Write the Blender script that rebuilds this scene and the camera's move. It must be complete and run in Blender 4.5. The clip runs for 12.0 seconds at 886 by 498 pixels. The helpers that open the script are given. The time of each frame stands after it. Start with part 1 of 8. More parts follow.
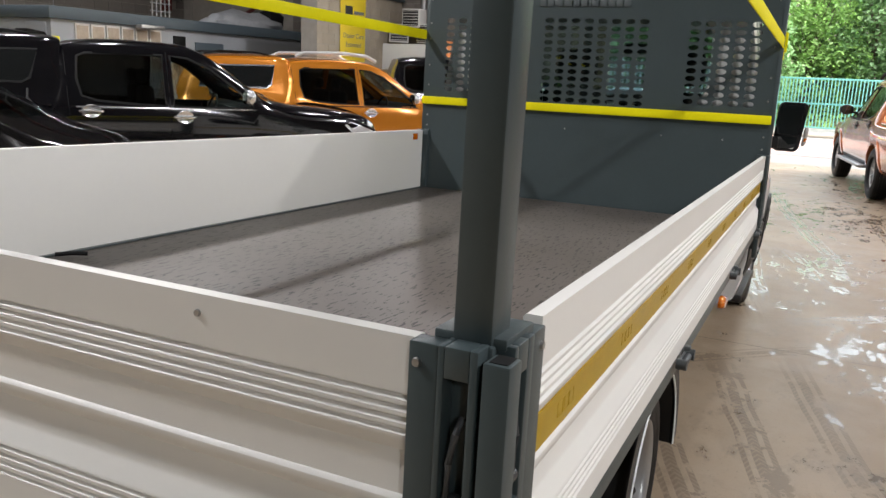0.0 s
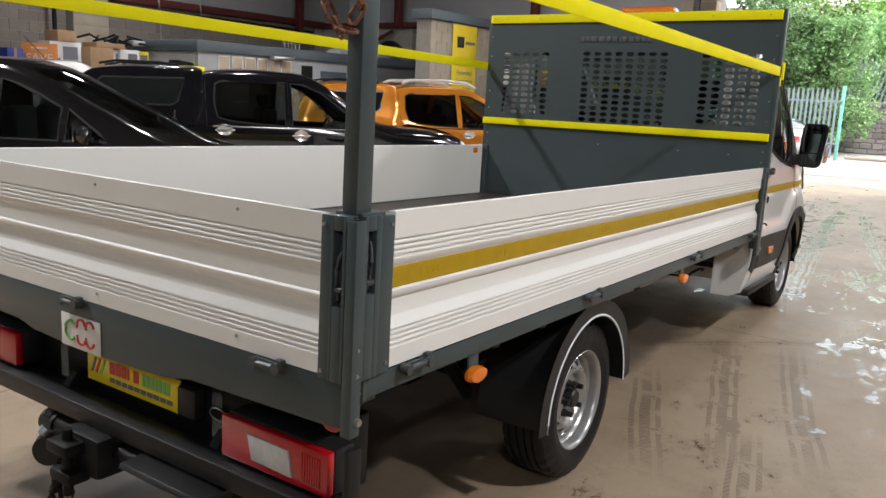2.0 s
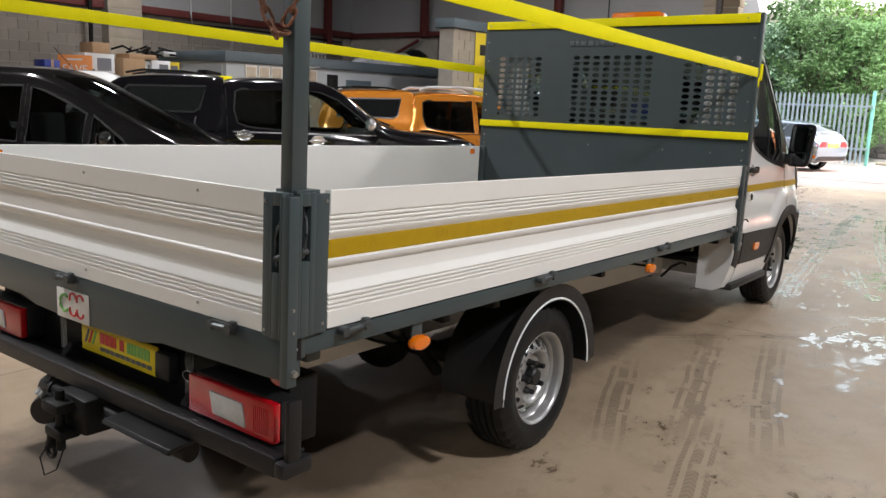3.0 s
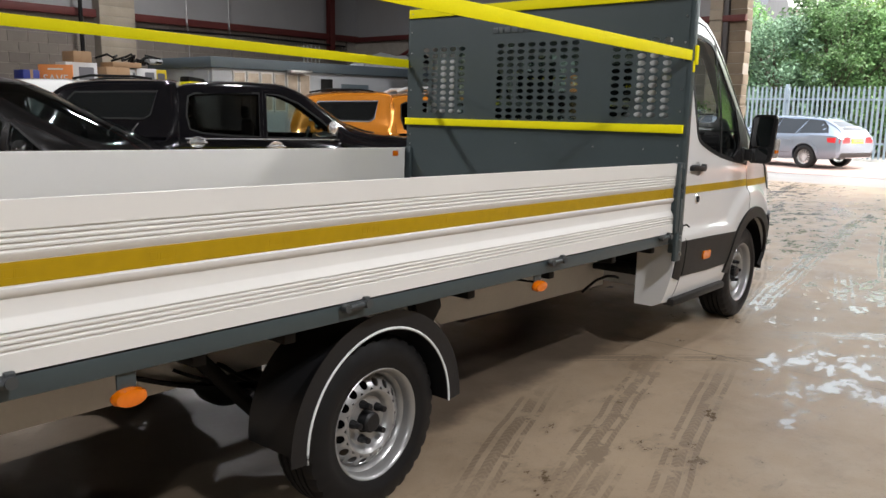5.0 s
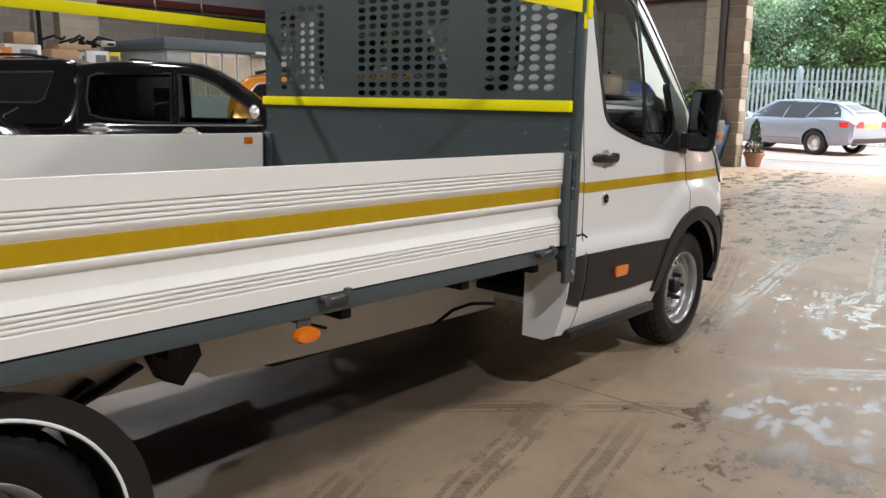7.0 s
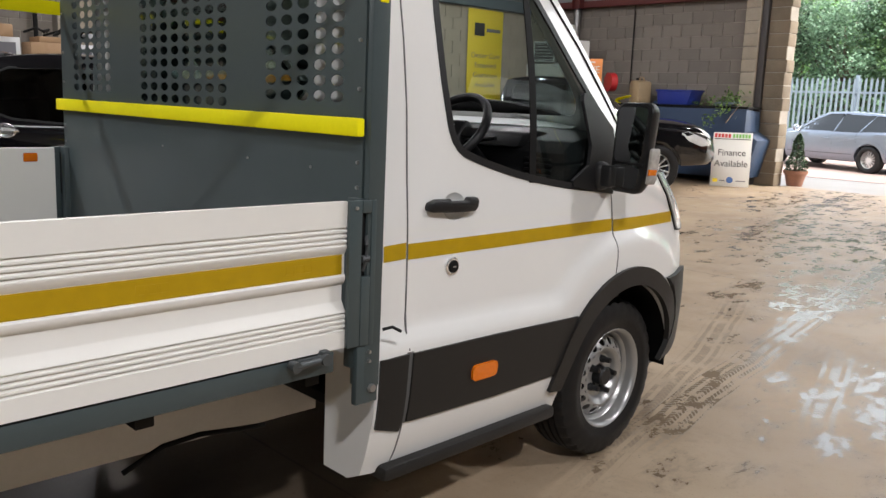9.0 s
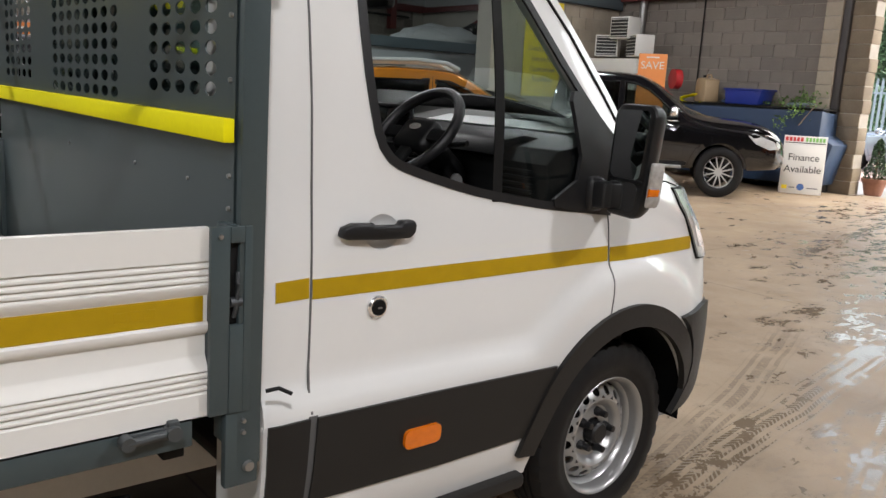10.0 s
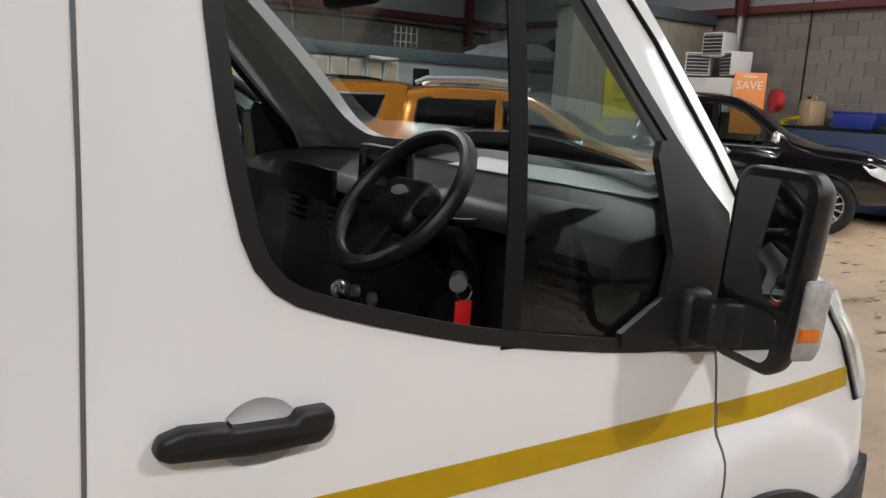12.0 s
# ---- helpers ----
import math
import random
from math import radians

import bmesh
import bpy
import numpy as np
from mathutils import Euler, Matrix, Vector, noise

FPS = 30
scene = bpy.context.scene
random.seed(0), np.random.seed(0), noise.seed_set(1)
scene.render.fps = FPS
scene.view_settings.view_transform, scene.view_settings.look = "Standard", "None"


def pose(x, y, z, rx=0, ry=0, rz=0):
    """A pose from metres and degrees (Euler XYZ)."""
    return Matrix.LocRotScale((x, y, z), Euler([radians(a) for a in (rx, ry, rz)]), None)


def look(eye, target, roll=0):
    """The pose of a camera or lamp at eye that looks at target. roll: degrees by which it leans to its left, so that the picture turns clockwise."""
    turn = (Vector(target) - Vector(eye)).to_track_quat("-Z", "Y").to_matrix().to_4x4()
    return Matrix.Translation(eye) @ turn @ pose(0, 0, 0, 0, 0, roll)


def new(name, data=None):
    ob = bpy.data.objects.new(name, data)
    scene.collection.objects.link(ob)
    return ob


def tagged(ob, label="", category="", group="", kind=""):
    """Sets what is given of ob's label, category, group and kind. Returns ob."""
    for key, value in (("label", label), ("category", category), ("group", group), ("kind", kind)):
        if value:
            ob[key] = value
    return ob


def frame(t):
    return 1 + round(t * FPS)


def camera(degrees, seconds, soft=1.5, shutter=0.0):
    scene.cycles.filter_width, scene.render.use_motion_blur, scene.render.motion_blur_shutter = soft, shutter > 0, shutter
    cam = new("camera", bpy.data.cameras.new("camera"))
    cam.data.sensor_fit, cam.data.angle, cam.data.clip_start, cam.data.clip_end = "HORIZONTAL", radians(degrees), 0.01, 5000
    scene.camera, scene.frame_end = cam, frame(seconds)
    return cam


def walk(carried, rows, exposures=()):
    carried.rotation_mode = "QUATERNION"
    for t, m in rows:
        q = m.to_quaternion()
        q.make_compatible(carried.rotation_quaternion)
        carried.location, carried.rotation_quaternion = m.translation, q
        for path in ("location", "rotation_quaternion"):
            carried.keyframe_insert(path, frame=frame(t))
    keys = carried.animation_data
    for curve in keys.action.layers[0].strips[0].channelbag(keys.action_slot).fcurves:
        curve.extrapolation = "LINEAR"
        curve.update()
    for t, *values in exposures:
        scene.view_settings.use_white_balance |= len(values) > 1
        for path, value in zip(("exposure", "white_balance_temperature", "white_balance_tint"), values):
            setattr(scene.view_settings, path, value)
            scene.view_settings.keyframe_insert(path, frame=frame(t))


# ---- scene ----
cam = camera(58.3, 12.0)
PATH = [
    (0, (0.287, -0.896, 1.638), (-0.543, 0.872, 1.204), 2.5),
    (0.5, (0.515, -1.091, 1.644), (-0.415, 0.629, 1.224), 2.7),
    (1, (0.781, -1.219, 1.636), (-0.224, 0.462, 1.232), 2.7),
    (1.5, (1.03, -1.363, 1.64), (-0.022, 0.291, 1.248), 2.6),
    (2, (1.224, -1.566, 1.646), (0.121, 0.058, 1.262), 2.5),
    (2.5, (1.409, -1.648, 1.627), (0.256, -0.057, 1.253), 2.3),
    (3, (1.636, -1.62, 1.612), (0.459, -0.045, 1.247), 2.1),
    (5, (1.928, -0.569, 1.57), (0.677, 0.951, 1.215), 0.8),
    (5.5, (1.938, -0.228, 1.534), (0.672, 1.277, 1.174), 1.0),
    (6, (1.963, 0.154, 1.523), (0.676, 1.638, 1.147), 0.9),
    (6.5, (1.988, 0.561, 1.522), (0.694, 2.037, 1.139), 0.7),
    (7, (1.891, 0.959, 1.506), (0.604, 2.441, 1.12), 0.5),
    (9, (1.696, 2.601, 1.547), (0.314, 3.996, 1.165), 1.7),
    (9.5, (1.68, 2.943, 1.56), (0.243, 4.278, 1.168), 2.3),
    (10, (1.543, 3.262, 1.567), (0.052, 4.532, 1.162), 2.9),
    (10.5, (1.466, 3.572, 1.587), (-0.076, 4.777, 1.172), 3.3),
    (11, (1.343, 3.791, 1.61), (-0.237, 4.946, 1.196), 3.4),
    (11.5, (1.069, 3.923, 1.619), (-0.536, 5.052, 1.231), 3.4),
    (12, (0.828, 4.077, 1.62), (-0.791, 5.19, 1.247), 3.2),
]
walk(cam, [(t, look(eye, target, roll)) for t, eye, target, roll in PATH], exposures=[(0, 2.3), (12, 2.3)])

# ---------------------------------------------------------------- world and lamps
world = bpy.data.worlds.new("overcast_sky")
scene.world = world
world.use_nodes = True
wn = world.node_tree.nodes
wl = world.node_tree.links
sky = wn.new("ShaderNodeTexSky")
sky.sky_type = "NISHITA"
sky.sun_disc = False
sky.sun_elevation = radians(48)
sky.sun_rotation = radians(60)
sky.air_density = 1.6
sky.dust_density = 4.0
wn["Background"].inputs["Strength"].default_value = 0.15
pale = wn.new("ShaderNodeHueSaturation")  # a thin white overcast
pale.inputs["Saturation"].default_value = 0.5
wl.new(sky.outputs["Color"], pale.inputs["Color"])
wl.new(pale.outputs["Color"], wn["Background"].inputs["Color"])

sun_data = bpy.data.lights.new("sun", "SUN")
sun_data.energy = 1.5
sun_data.angle = radians(14)
sun_data.color = (1.0, 0.97, 0.92)
sun = new("sun", sun_data)
sun.matrix_world = look((10, 10, 40), (-2, 26, 0))

# rows of rectangular LED flood lamps under the roof (x, y, watts); those at the back of the hall are cooler
ROOF_LAMPS = [(5.4, 1.2, 104), (5.4, 9.0, 82), (-6.4, 5.4, 56), (-6.5, 12.5, 50), (-13.0, 9.0, 45), (0.6, 6.8, 12), (0.3, 13.0, 22), (6.0, -8.0, 84), (-5.8, -1.4, 108), (-11.0, -7.0, 46)]
LAMP_Z = 6.3

# ---------------------------------------------------------------- materials
def mat(name, color, rough=0.5, metal=0.0, coat=0.0, vary=0.0, scale=8.0, bump=0.0, bump_scale=60.0, fine=0.0, island=0.0, spec=0.5, rough_vary=0.0, leafy=0.0):
    """A procedural surface: base colour with two scales of variation, grain and relief."""
    m = bpy.data.materials.new(name)
    m.use_nodes = True
    n, l = m.node_tree.nodes, m.node_tree.links
    b = n["Principled BSDF"]
    b.inputs["Base Color"].default_value = (*color, 1)
    b.inputs["Roughness"].default_value = rough
    b.inputs["Metallic"].default_value = metal
    b.inputs["Specular IOR Level"].default_value = spec
    b.inputs["Coat Weight"].default_value = coat
    b.inputs["Coat Roughness"].default_value = 0.04
    tc = n.new("ShaderNodeTexCoord")
    if vary or fine or island:
        big = n.new("ShaderNodeTexNoise")
        big.inputs["Scale"].default_value = scale
        big.inputs["Detail"].default_value = 4
        small = n.new("ShaderNodeTexNoise")
        small.inputs["Scale"].default_value = scale * 14
        small.inputs["Detail"].default_value = 3
        l.new(tc.outputs["Object"], big.inputs["Vector"])
        l.new(tc.outputs["Object"], small.inputs["Vector"])
        add = n.new("ShaderNodeMath")
        add.operation = "MULTIPLY_ADD"
        l.new(big.outputs["Fac"], add.inputs[0])
        add.inputs[1].default_value = vary * 2
        add.inputs[2].default_value = 1.0 - vary
        add2 = n.new("ShaderNodeMath")
        add2.operation = "MULTIPLY_ADD"
        l.new(small.outputs["Fac"], add2.inputs[0])
        add2.inputs[1].default_value = fine * 2
        add2.inputs[2].default_value = -fine
        tot = n.new("ShaderNodeMath")
        l.new(add.outputs[0], tot.inputs[0])
        l.new(add2.outputs[0], tot.inputs[1])
        last = tot
        if island:
            info = n.new("ShaderNodeObjectInfo")
            isl = n.new("ShaderNodeMath")
            isl.operation = "MULTIPLY_ADD"
            l.new(info.outputs["Random"], isl.inputs[0])
            isl.inputs[1].default_value = island * 2
            isl.inputs[2].default_value = -island
            geo = n.new("ShaderNodeNewGeometry")
            isl2 = n.new("ShaderNodeMath")
            isl2.operation = "MULTIPLY_ADD"
            l.new(geo.outputs["Random Per Island"], isl2.inputs[0])
            isl2.inputs[1].default_value = island * 1.4
            isl2.inputs[2].default_value = -island * 0.7
            s1 = n.new("ShaderNodeMath")
            l.new(isl.outputs[0], s1.inputs[0])
            l.new(isl2.outputs[0], s1.inputs[1])
            s2 = n.new("ShaderNodeMath")
            l.new(s1.outputs[0], s2.inputs[0])
            l.new(tot.outputs[0], s2.inputs[1])
            last = s2
        mul = n.new("ShaderNodeVectorMath")
        mul.operation = "SCALE"
        mul.inputs[0].default_value = color
        l.new(last.outputs[0], mul.inputs["Scale"])
        l.new(mul.outputs[0], b.inputs["Base Color"])
        if rough_vary:
            rv = n.new("ShaderNodeMath")
            rv.operation = "MULTIPLY_ADD"
            l.new(big.outputs["Fac"], rv.inputs[0])
            rv.inputs[1].default_value = rough_vary
            rv.inputs[2].default_value = rough - rough_vary / 2
            l.new(rv.outputs[0], b.inputs["Roughness"])
    if leafy:
        tr = n.new("ShaderNodeBsdfTranslucent")
        sock = b.inputs["Base Color"]
        if sock.is_linked:
            l.new(sock.links[0].from_socket, tr.inputs["Color"])
        mxs = n.new("ShaderNodeMixShader")
        mxs.inputs[0].default_value = leafy
        l.new(b.outputs[0], mxs.inputs[1])
        l.new(tr.outputs[0], mxs.inputs[2])
        l.new(mxs.outputs[0], n["Material Output"].inputs["Surface"])
    if bump:
        bn = n.new("ShaderNodeTexNoise")
        bn.inputs["Scale"].default_value = bump_scale
        bn.inputs["Detail"].default_value = 4
        l.new(tc.outputs["Object"], bn.inputs["Vector"])
        bp = n.new("ShaderNodeBump")
        bp.inputs["Strength"].default_value = bump
        bp.inputs["Distance"].default_value = 0.004
        l.new(bn.outputs["Fac"], bp.inputs["Height"])
        l.new(bp.outputs[0], b.inputs["Normal"])
    return m


def glass_mat(name, tint, rough=0.0):
    """Thin tinted glass: clear straight through, with a mirror gloss at grazing angles."""
    m = bpy.data.materials.new(name)
    m.use_nodes = True
    n, l = m.node_tree.nodes, m.node_tree.links
    n.remove(n["Principled BSDF"])
    t = n.new("ShaderNodeBsdfTransparent")
    t.inputs["Color"].default_value = (*tint, 1)
    g = n.new("ShaderNodeBsdfGlossy")
    g.inputs["Roughness"].default_value = rough
    g.inputs["Color"].default_value = (0.9, 0.95, 0.95, 1)
    lw = n.new("ShaderNodeLayerWeight")
    lw.inputs["Blend"].default_value = 0.5
    pw = n.new("ShaderNodeMath")
    pw.operation = "POWER"
    l.new(lw.outputs["Facing"], pw.inputs[0])
    pw.inputs[1].default_value = 4.0
    f = n.new("ShaderNodeMath")
    f.operation = "MULTIPLY_ADD"
    l.new(pw.outputs[0], f.inputs[0])
    f.inputs[1].default_value = 0.90
    f.inputs[2].default_value = 0.07
    mx = n.new("ShaderNodeMixShader")
    l.new(f.outputs[0], mx.inputs[0])
    l.new(t.outputs[0], mx.inputs[1])
    l.new(g.outputs[0], mx.inputs[2])
    l.new(mx.outputs[0], n["Material Output"].inputs["Surface"])
    return m


def glow_mat(name, color, strength):
    m = bpy.data.materials.new(name)
    m.use_nodes = True
    b = m.node_tree.nodes["Principled BSDF"]
    b.inputs["Base Color"].default_value = (*color, 1)
    b.inputs["Emission Color"].default_value = (*color, 1)
    b.inputs["Emission Strength"].default_value = strength
    return m


WHITE_PAINT = mat("white_vehicle_paint", (0.74, 0.74, 0.725), 0.34, coat=1.0, vary=0.02, scale=3, fine=0.01)
WHITE_BOARD = mat("white_powder_coated_aluminium", (0.76, 0.748, 0.71), 0.46, coat=0.0, vary=0.03, scale=2.5, fine=0.012, bump=0.008, bump_scale=300)
GREY_STEEL = mat("slate_grey_powder_coat", (0.049, 0.067, 0.071), 0.38, vary=0.10, scale=5, fine=0.06, bump=0.06, bump_scale=500)
CHASSIS_GREY = mat("pale_grey_chassis_paint", (0.70, 0.685, 0.64), 0.5, vary=0.10, scale=4, fine=0.05)
BLACK_PLASTIC = mat("black_grained_plastic", (0.010, 0.010, 0.011), 0.44, spec=0.4, vary=0.10, scale=9, bump=0.12, bump_scale=900)
DARK_CLADDING = mat("charcoal_grained_plastic", (0.015, 0.0142, 0.0135), 0.48, vary=0.08, scale=6, bump=0.10, bump_scale=900, spec=0.35)
BLACK_STEEL = mat("black_underbody_steel", (0.006, 0.006, 0.0065), 0.55, vary=0.25, scale=7, fine=0.1, spec=0.25)
RUBBER = mat("tyre_rubber", (0.007, 0.007, 0.0075), 0.52, vary=0.25, scale=10, fine=0.12, bump=0.15, bump_scale=250, rough_vary=0.35, spec=0.3)
SEAL = mat("rubber_seal", (0.008, 0.008, 0.008), 0.6, vary=0.1, spec=0.15)
SILVER = mat("silver_wheel_paint", (0.38, 0.38, 0.375), 0.32, metal=0.6, vary=0.10, scale=9, fine=0.05)
ALLOY = mat("bright_alloy_wheel", (0.62, 0.62, 0.62), 0.30, metal=0.35, vary=0.05, scale=9)
ZINC = mat("zinc_plated_steel", (0.42, 0.42, 0.42), 0.35, metal=0.9, vary=0.15, scale=30)
CHROME = mat("bright_chrome", (0.86, 0.86, 0.86), 0.17, metal=0.85, vary=0.02)
MIRROR = mat("mirror_glass", (0.86, 0.88, 0.88), 0.01, metal=1.0)
YELLOW = mat("yellow_painted_steel", (0.88, 0.80, 0.006), 0.6, spec=0.12, vary=0.06, scale=6, fine=0.05)
TAPE = mat("yellow_reflective_tape", (0.42, 0.268, 0.003), 0.36, spec=0.35, vary=0.12, scale=26, fine=0.05, bump=0.05, bump_scale=900)
TAPE_MARK = mat("tape_print", (0.46, 0.30, 0.006), 0.34, spec=0.35, vary=0.05)
AMBER = mat("amber_lens", (0.74, 0.17, 0.002), 0.16, coat=0.8, vary=0.12, scale=60, bump=0.3, bump_scale=300)
RED_LENS = mat("red_lamp_lens", (0.44, 0.004, 0.010), 0.12, coat=0.9, vary=0.2, scale=40, bump=0.25, bump_scale=260)
CLEAR_LENS = mat("clear_lamp_lens", (0.46, 0.46, 0.46), 0.12, coat=0.9, vary=0.25, scale=50, bump=0.4, bump_scale=200)
RUST = mat("rusty_chain_steel", (0.22, 0.095, 0.055), 0.75, metal=0.3, vary=0.4, scale=60, fine=0.2, bump=0.5, bump_scale=300)
BLACK_CAR = mat("black_car_paint", (0.004, 0.004, 0.005), 0.10, coat=1.0, vary=0.1, scale=5)
DARK_GREY_CAR = mat("dark_brown_grey_car_paint", (0.006, 0.0058, 0.006), 0.10, coat=1.0, vary=0.1, scale=5)
ORANGE_CAR = mat("metallic_orange_car_paint", (0.62, 0.22, 0.02), 0.24, metal=0.35, coat=1.0, vary=0.05, scale=5)
COPPER_CAR = mat("copper_orange_car_paint", (0.52, 0.17, 0.06), 0.26, metal=0.35, coat=1.0, vary=0.05, scale=5)
SILVER_CAR = mat("silver_blue_car_paint", (0.20, 0.235, 0.29), 0.26, metal=0.5, coat=1.0, vary=0.05, scale=5)
DARK_TRIM = mat("dark_interior_plastic", (0.0055, 0.0057, 0.0062), 0.50, vary=0.15, scale=14, spec=0.3)
SEAT_CLOTH = mat("black_seat_cloth", (0.012, 0.012, 0.013), 0.85, vary=0.2, scale=30, bump=0.3, bump_scale=700)
GREY_TRIM = mat("pale_grey_pillar_trim", (0.60, 0.57, 0.52), 0.6, vary=0.06)
PAPER = mat("white_paper", (0.76, 0.79, 0.78), 0.7, vary=0.04)
CARD = mat("brown_cardboard", (0.36, 0.23, 0.13), 0.8, vary=0.12, scale=8, fine=0.05)
CARD_WHITE = mat("white_printed_carton", (0.62, 0.63, 0.64), 0.6, vary=0.05)
SIGN_WHITE = mat("white_sign_board", (0.70, 0.69, 0.66), 0.45, vary=0.03)
SIGN_ORANGE = mat("orange_sign_print", (0.78, 0.27, 0.07), 0.5, vary=0.05)
SIGN_YELLOW = mat("yellow_banner_vinyl", (0.72, 0.55, 0.02), 0.45, vary=0.06, scale=3)
INK = mat("black_print", (0.02, 0.02, 0.02), 0.5)
INK_GREY = mat("grey_print", (0.14, 0.14, 0.16), 0.5)
INK_RED = mat("red_print", (0.60, 0.05, 0.05), 0.5)
INK_GREEN = mat("green_print", (0.20, 0.48, 0.12), 0.5)
INK_BLUE = mat("blue_print", (0.06, 0.14, 0.38), 0.5)
PLATE_YELLOW = mat("yellow_plate", (0.85, 0.66, 0.02), 0.4, vary=0.04)
BLOCK = mat("grey_concrete_block", (0.175, 0.153, 0.132), 0.92, vary=0.20, scale=2.2, fine=0.10, bump=0.7, bump_scale=90, island=0.13)
MORTAR = mat("pale_mortar", (0.30, 0.275, 0.24), 0.95, vary=0.2, scale=6, fine=0.1, bump=0.5, bump_scale=120)
PIER = mat("pale_concrete_pier", (0.33, 0.285, 0.225), 0.9, vary=0.25, scale=2, fine=0.1, bump=0.5, bump_scale=70, island=0.05)
CLADDING = mat("grey_white_wall_cladding", (0.28, 0.28, 0.285), 0.6, vary=0.10, scale=1.2, fine=0.03)
RED_STEEL = mat("red_oxide_steel", (0.095, 0.016, 0.014), 0.6, vary=0.2, scale=4, fine=0.08)
FASCIA = mat("blue_grey_fascia", (0.085, 0.112, 0.130), 0.55, vary=0.08, scale=3)
OFFICE_WHITE = mat("painted_white_blockwork", (0.40, 0.42, 0.44), 0.7, vary=0.06, scale=3, bump=0.25, bump_scale=50)
BLUE_PLASTIC = mat("blue_plastic", (0.010, 0.026, 0.22), 0.42, vary=0.08, scale=7)
BIN_BLUE = mat("dusty_blue_bin_plastic", (0.022, 0.045, 0.095), 0.5, vary=0.12, scale=5, fine=0.05)
TERRACOTTA = mat("terracotta_pot", (0.24, 0.11, 0.07), 0.85, vary=0.2, scale=20, bump=0.3)
LEAF = mat("dark_evergreen_leaf", (0.045, 0.10, 0.035), 0.55, vary=0.4, scale=3, fine=0.2, island=0.45)
LEAF_LIGHT = mat("bright_green_leaf", (0.20, 0.34, 0.09), 0.5, leafy=0.4, vary=0.35, scale=1.5, fine=0.2, island=0.5)
BARK = mat("grey_brown_bark", (0.12, 0.09, 0.065), 0.9, vary=0.3, scale=8, fine=0.2, bump=0.8, bump_scale=40)
FENCE_STEEL = mat("galvanised_palisade_steel", (0.22, 0.275, 0.32), 0.5, metal=0.25, vary=0.12, scale=4, fine=0.05)
GATE_GREEN = mat("green_gate_paint", (0.16, 0.42, 0.36), 0.55, vary=0.15, scale=4, fine=0.06)
STONE = mat("grey_brown_rubble_stone", (0.15, 0.135, 0.125), 0.9, vary=0.3, scale=3, fine=0.15, bump=0.8, bump_scale=40, island=0.25)
SLATE = mat("dark_slate", (0.08, 0.08, 0.09), 0.7, vary=0.2, scale=3)
POLY = mat("clear_polythene", (0.34, 0.35, 0.36), 0.3, vary=0.2, scale=9)
GLASS = glass_mat("clear_window_glass", (0.60, 0.69, 0.67))
GLASS_TINT = glass_mat("tinted_window_glass", (0.40, 0.43, 0.43))
GLASS_PRIVACY = glass_mat("privacy_window_glass", (0.12, 0.13, 0.13))
LAMP_GLOW = glow_mat("lamp_diffuser", (1.0, 0.98, 0.95), 6.0)


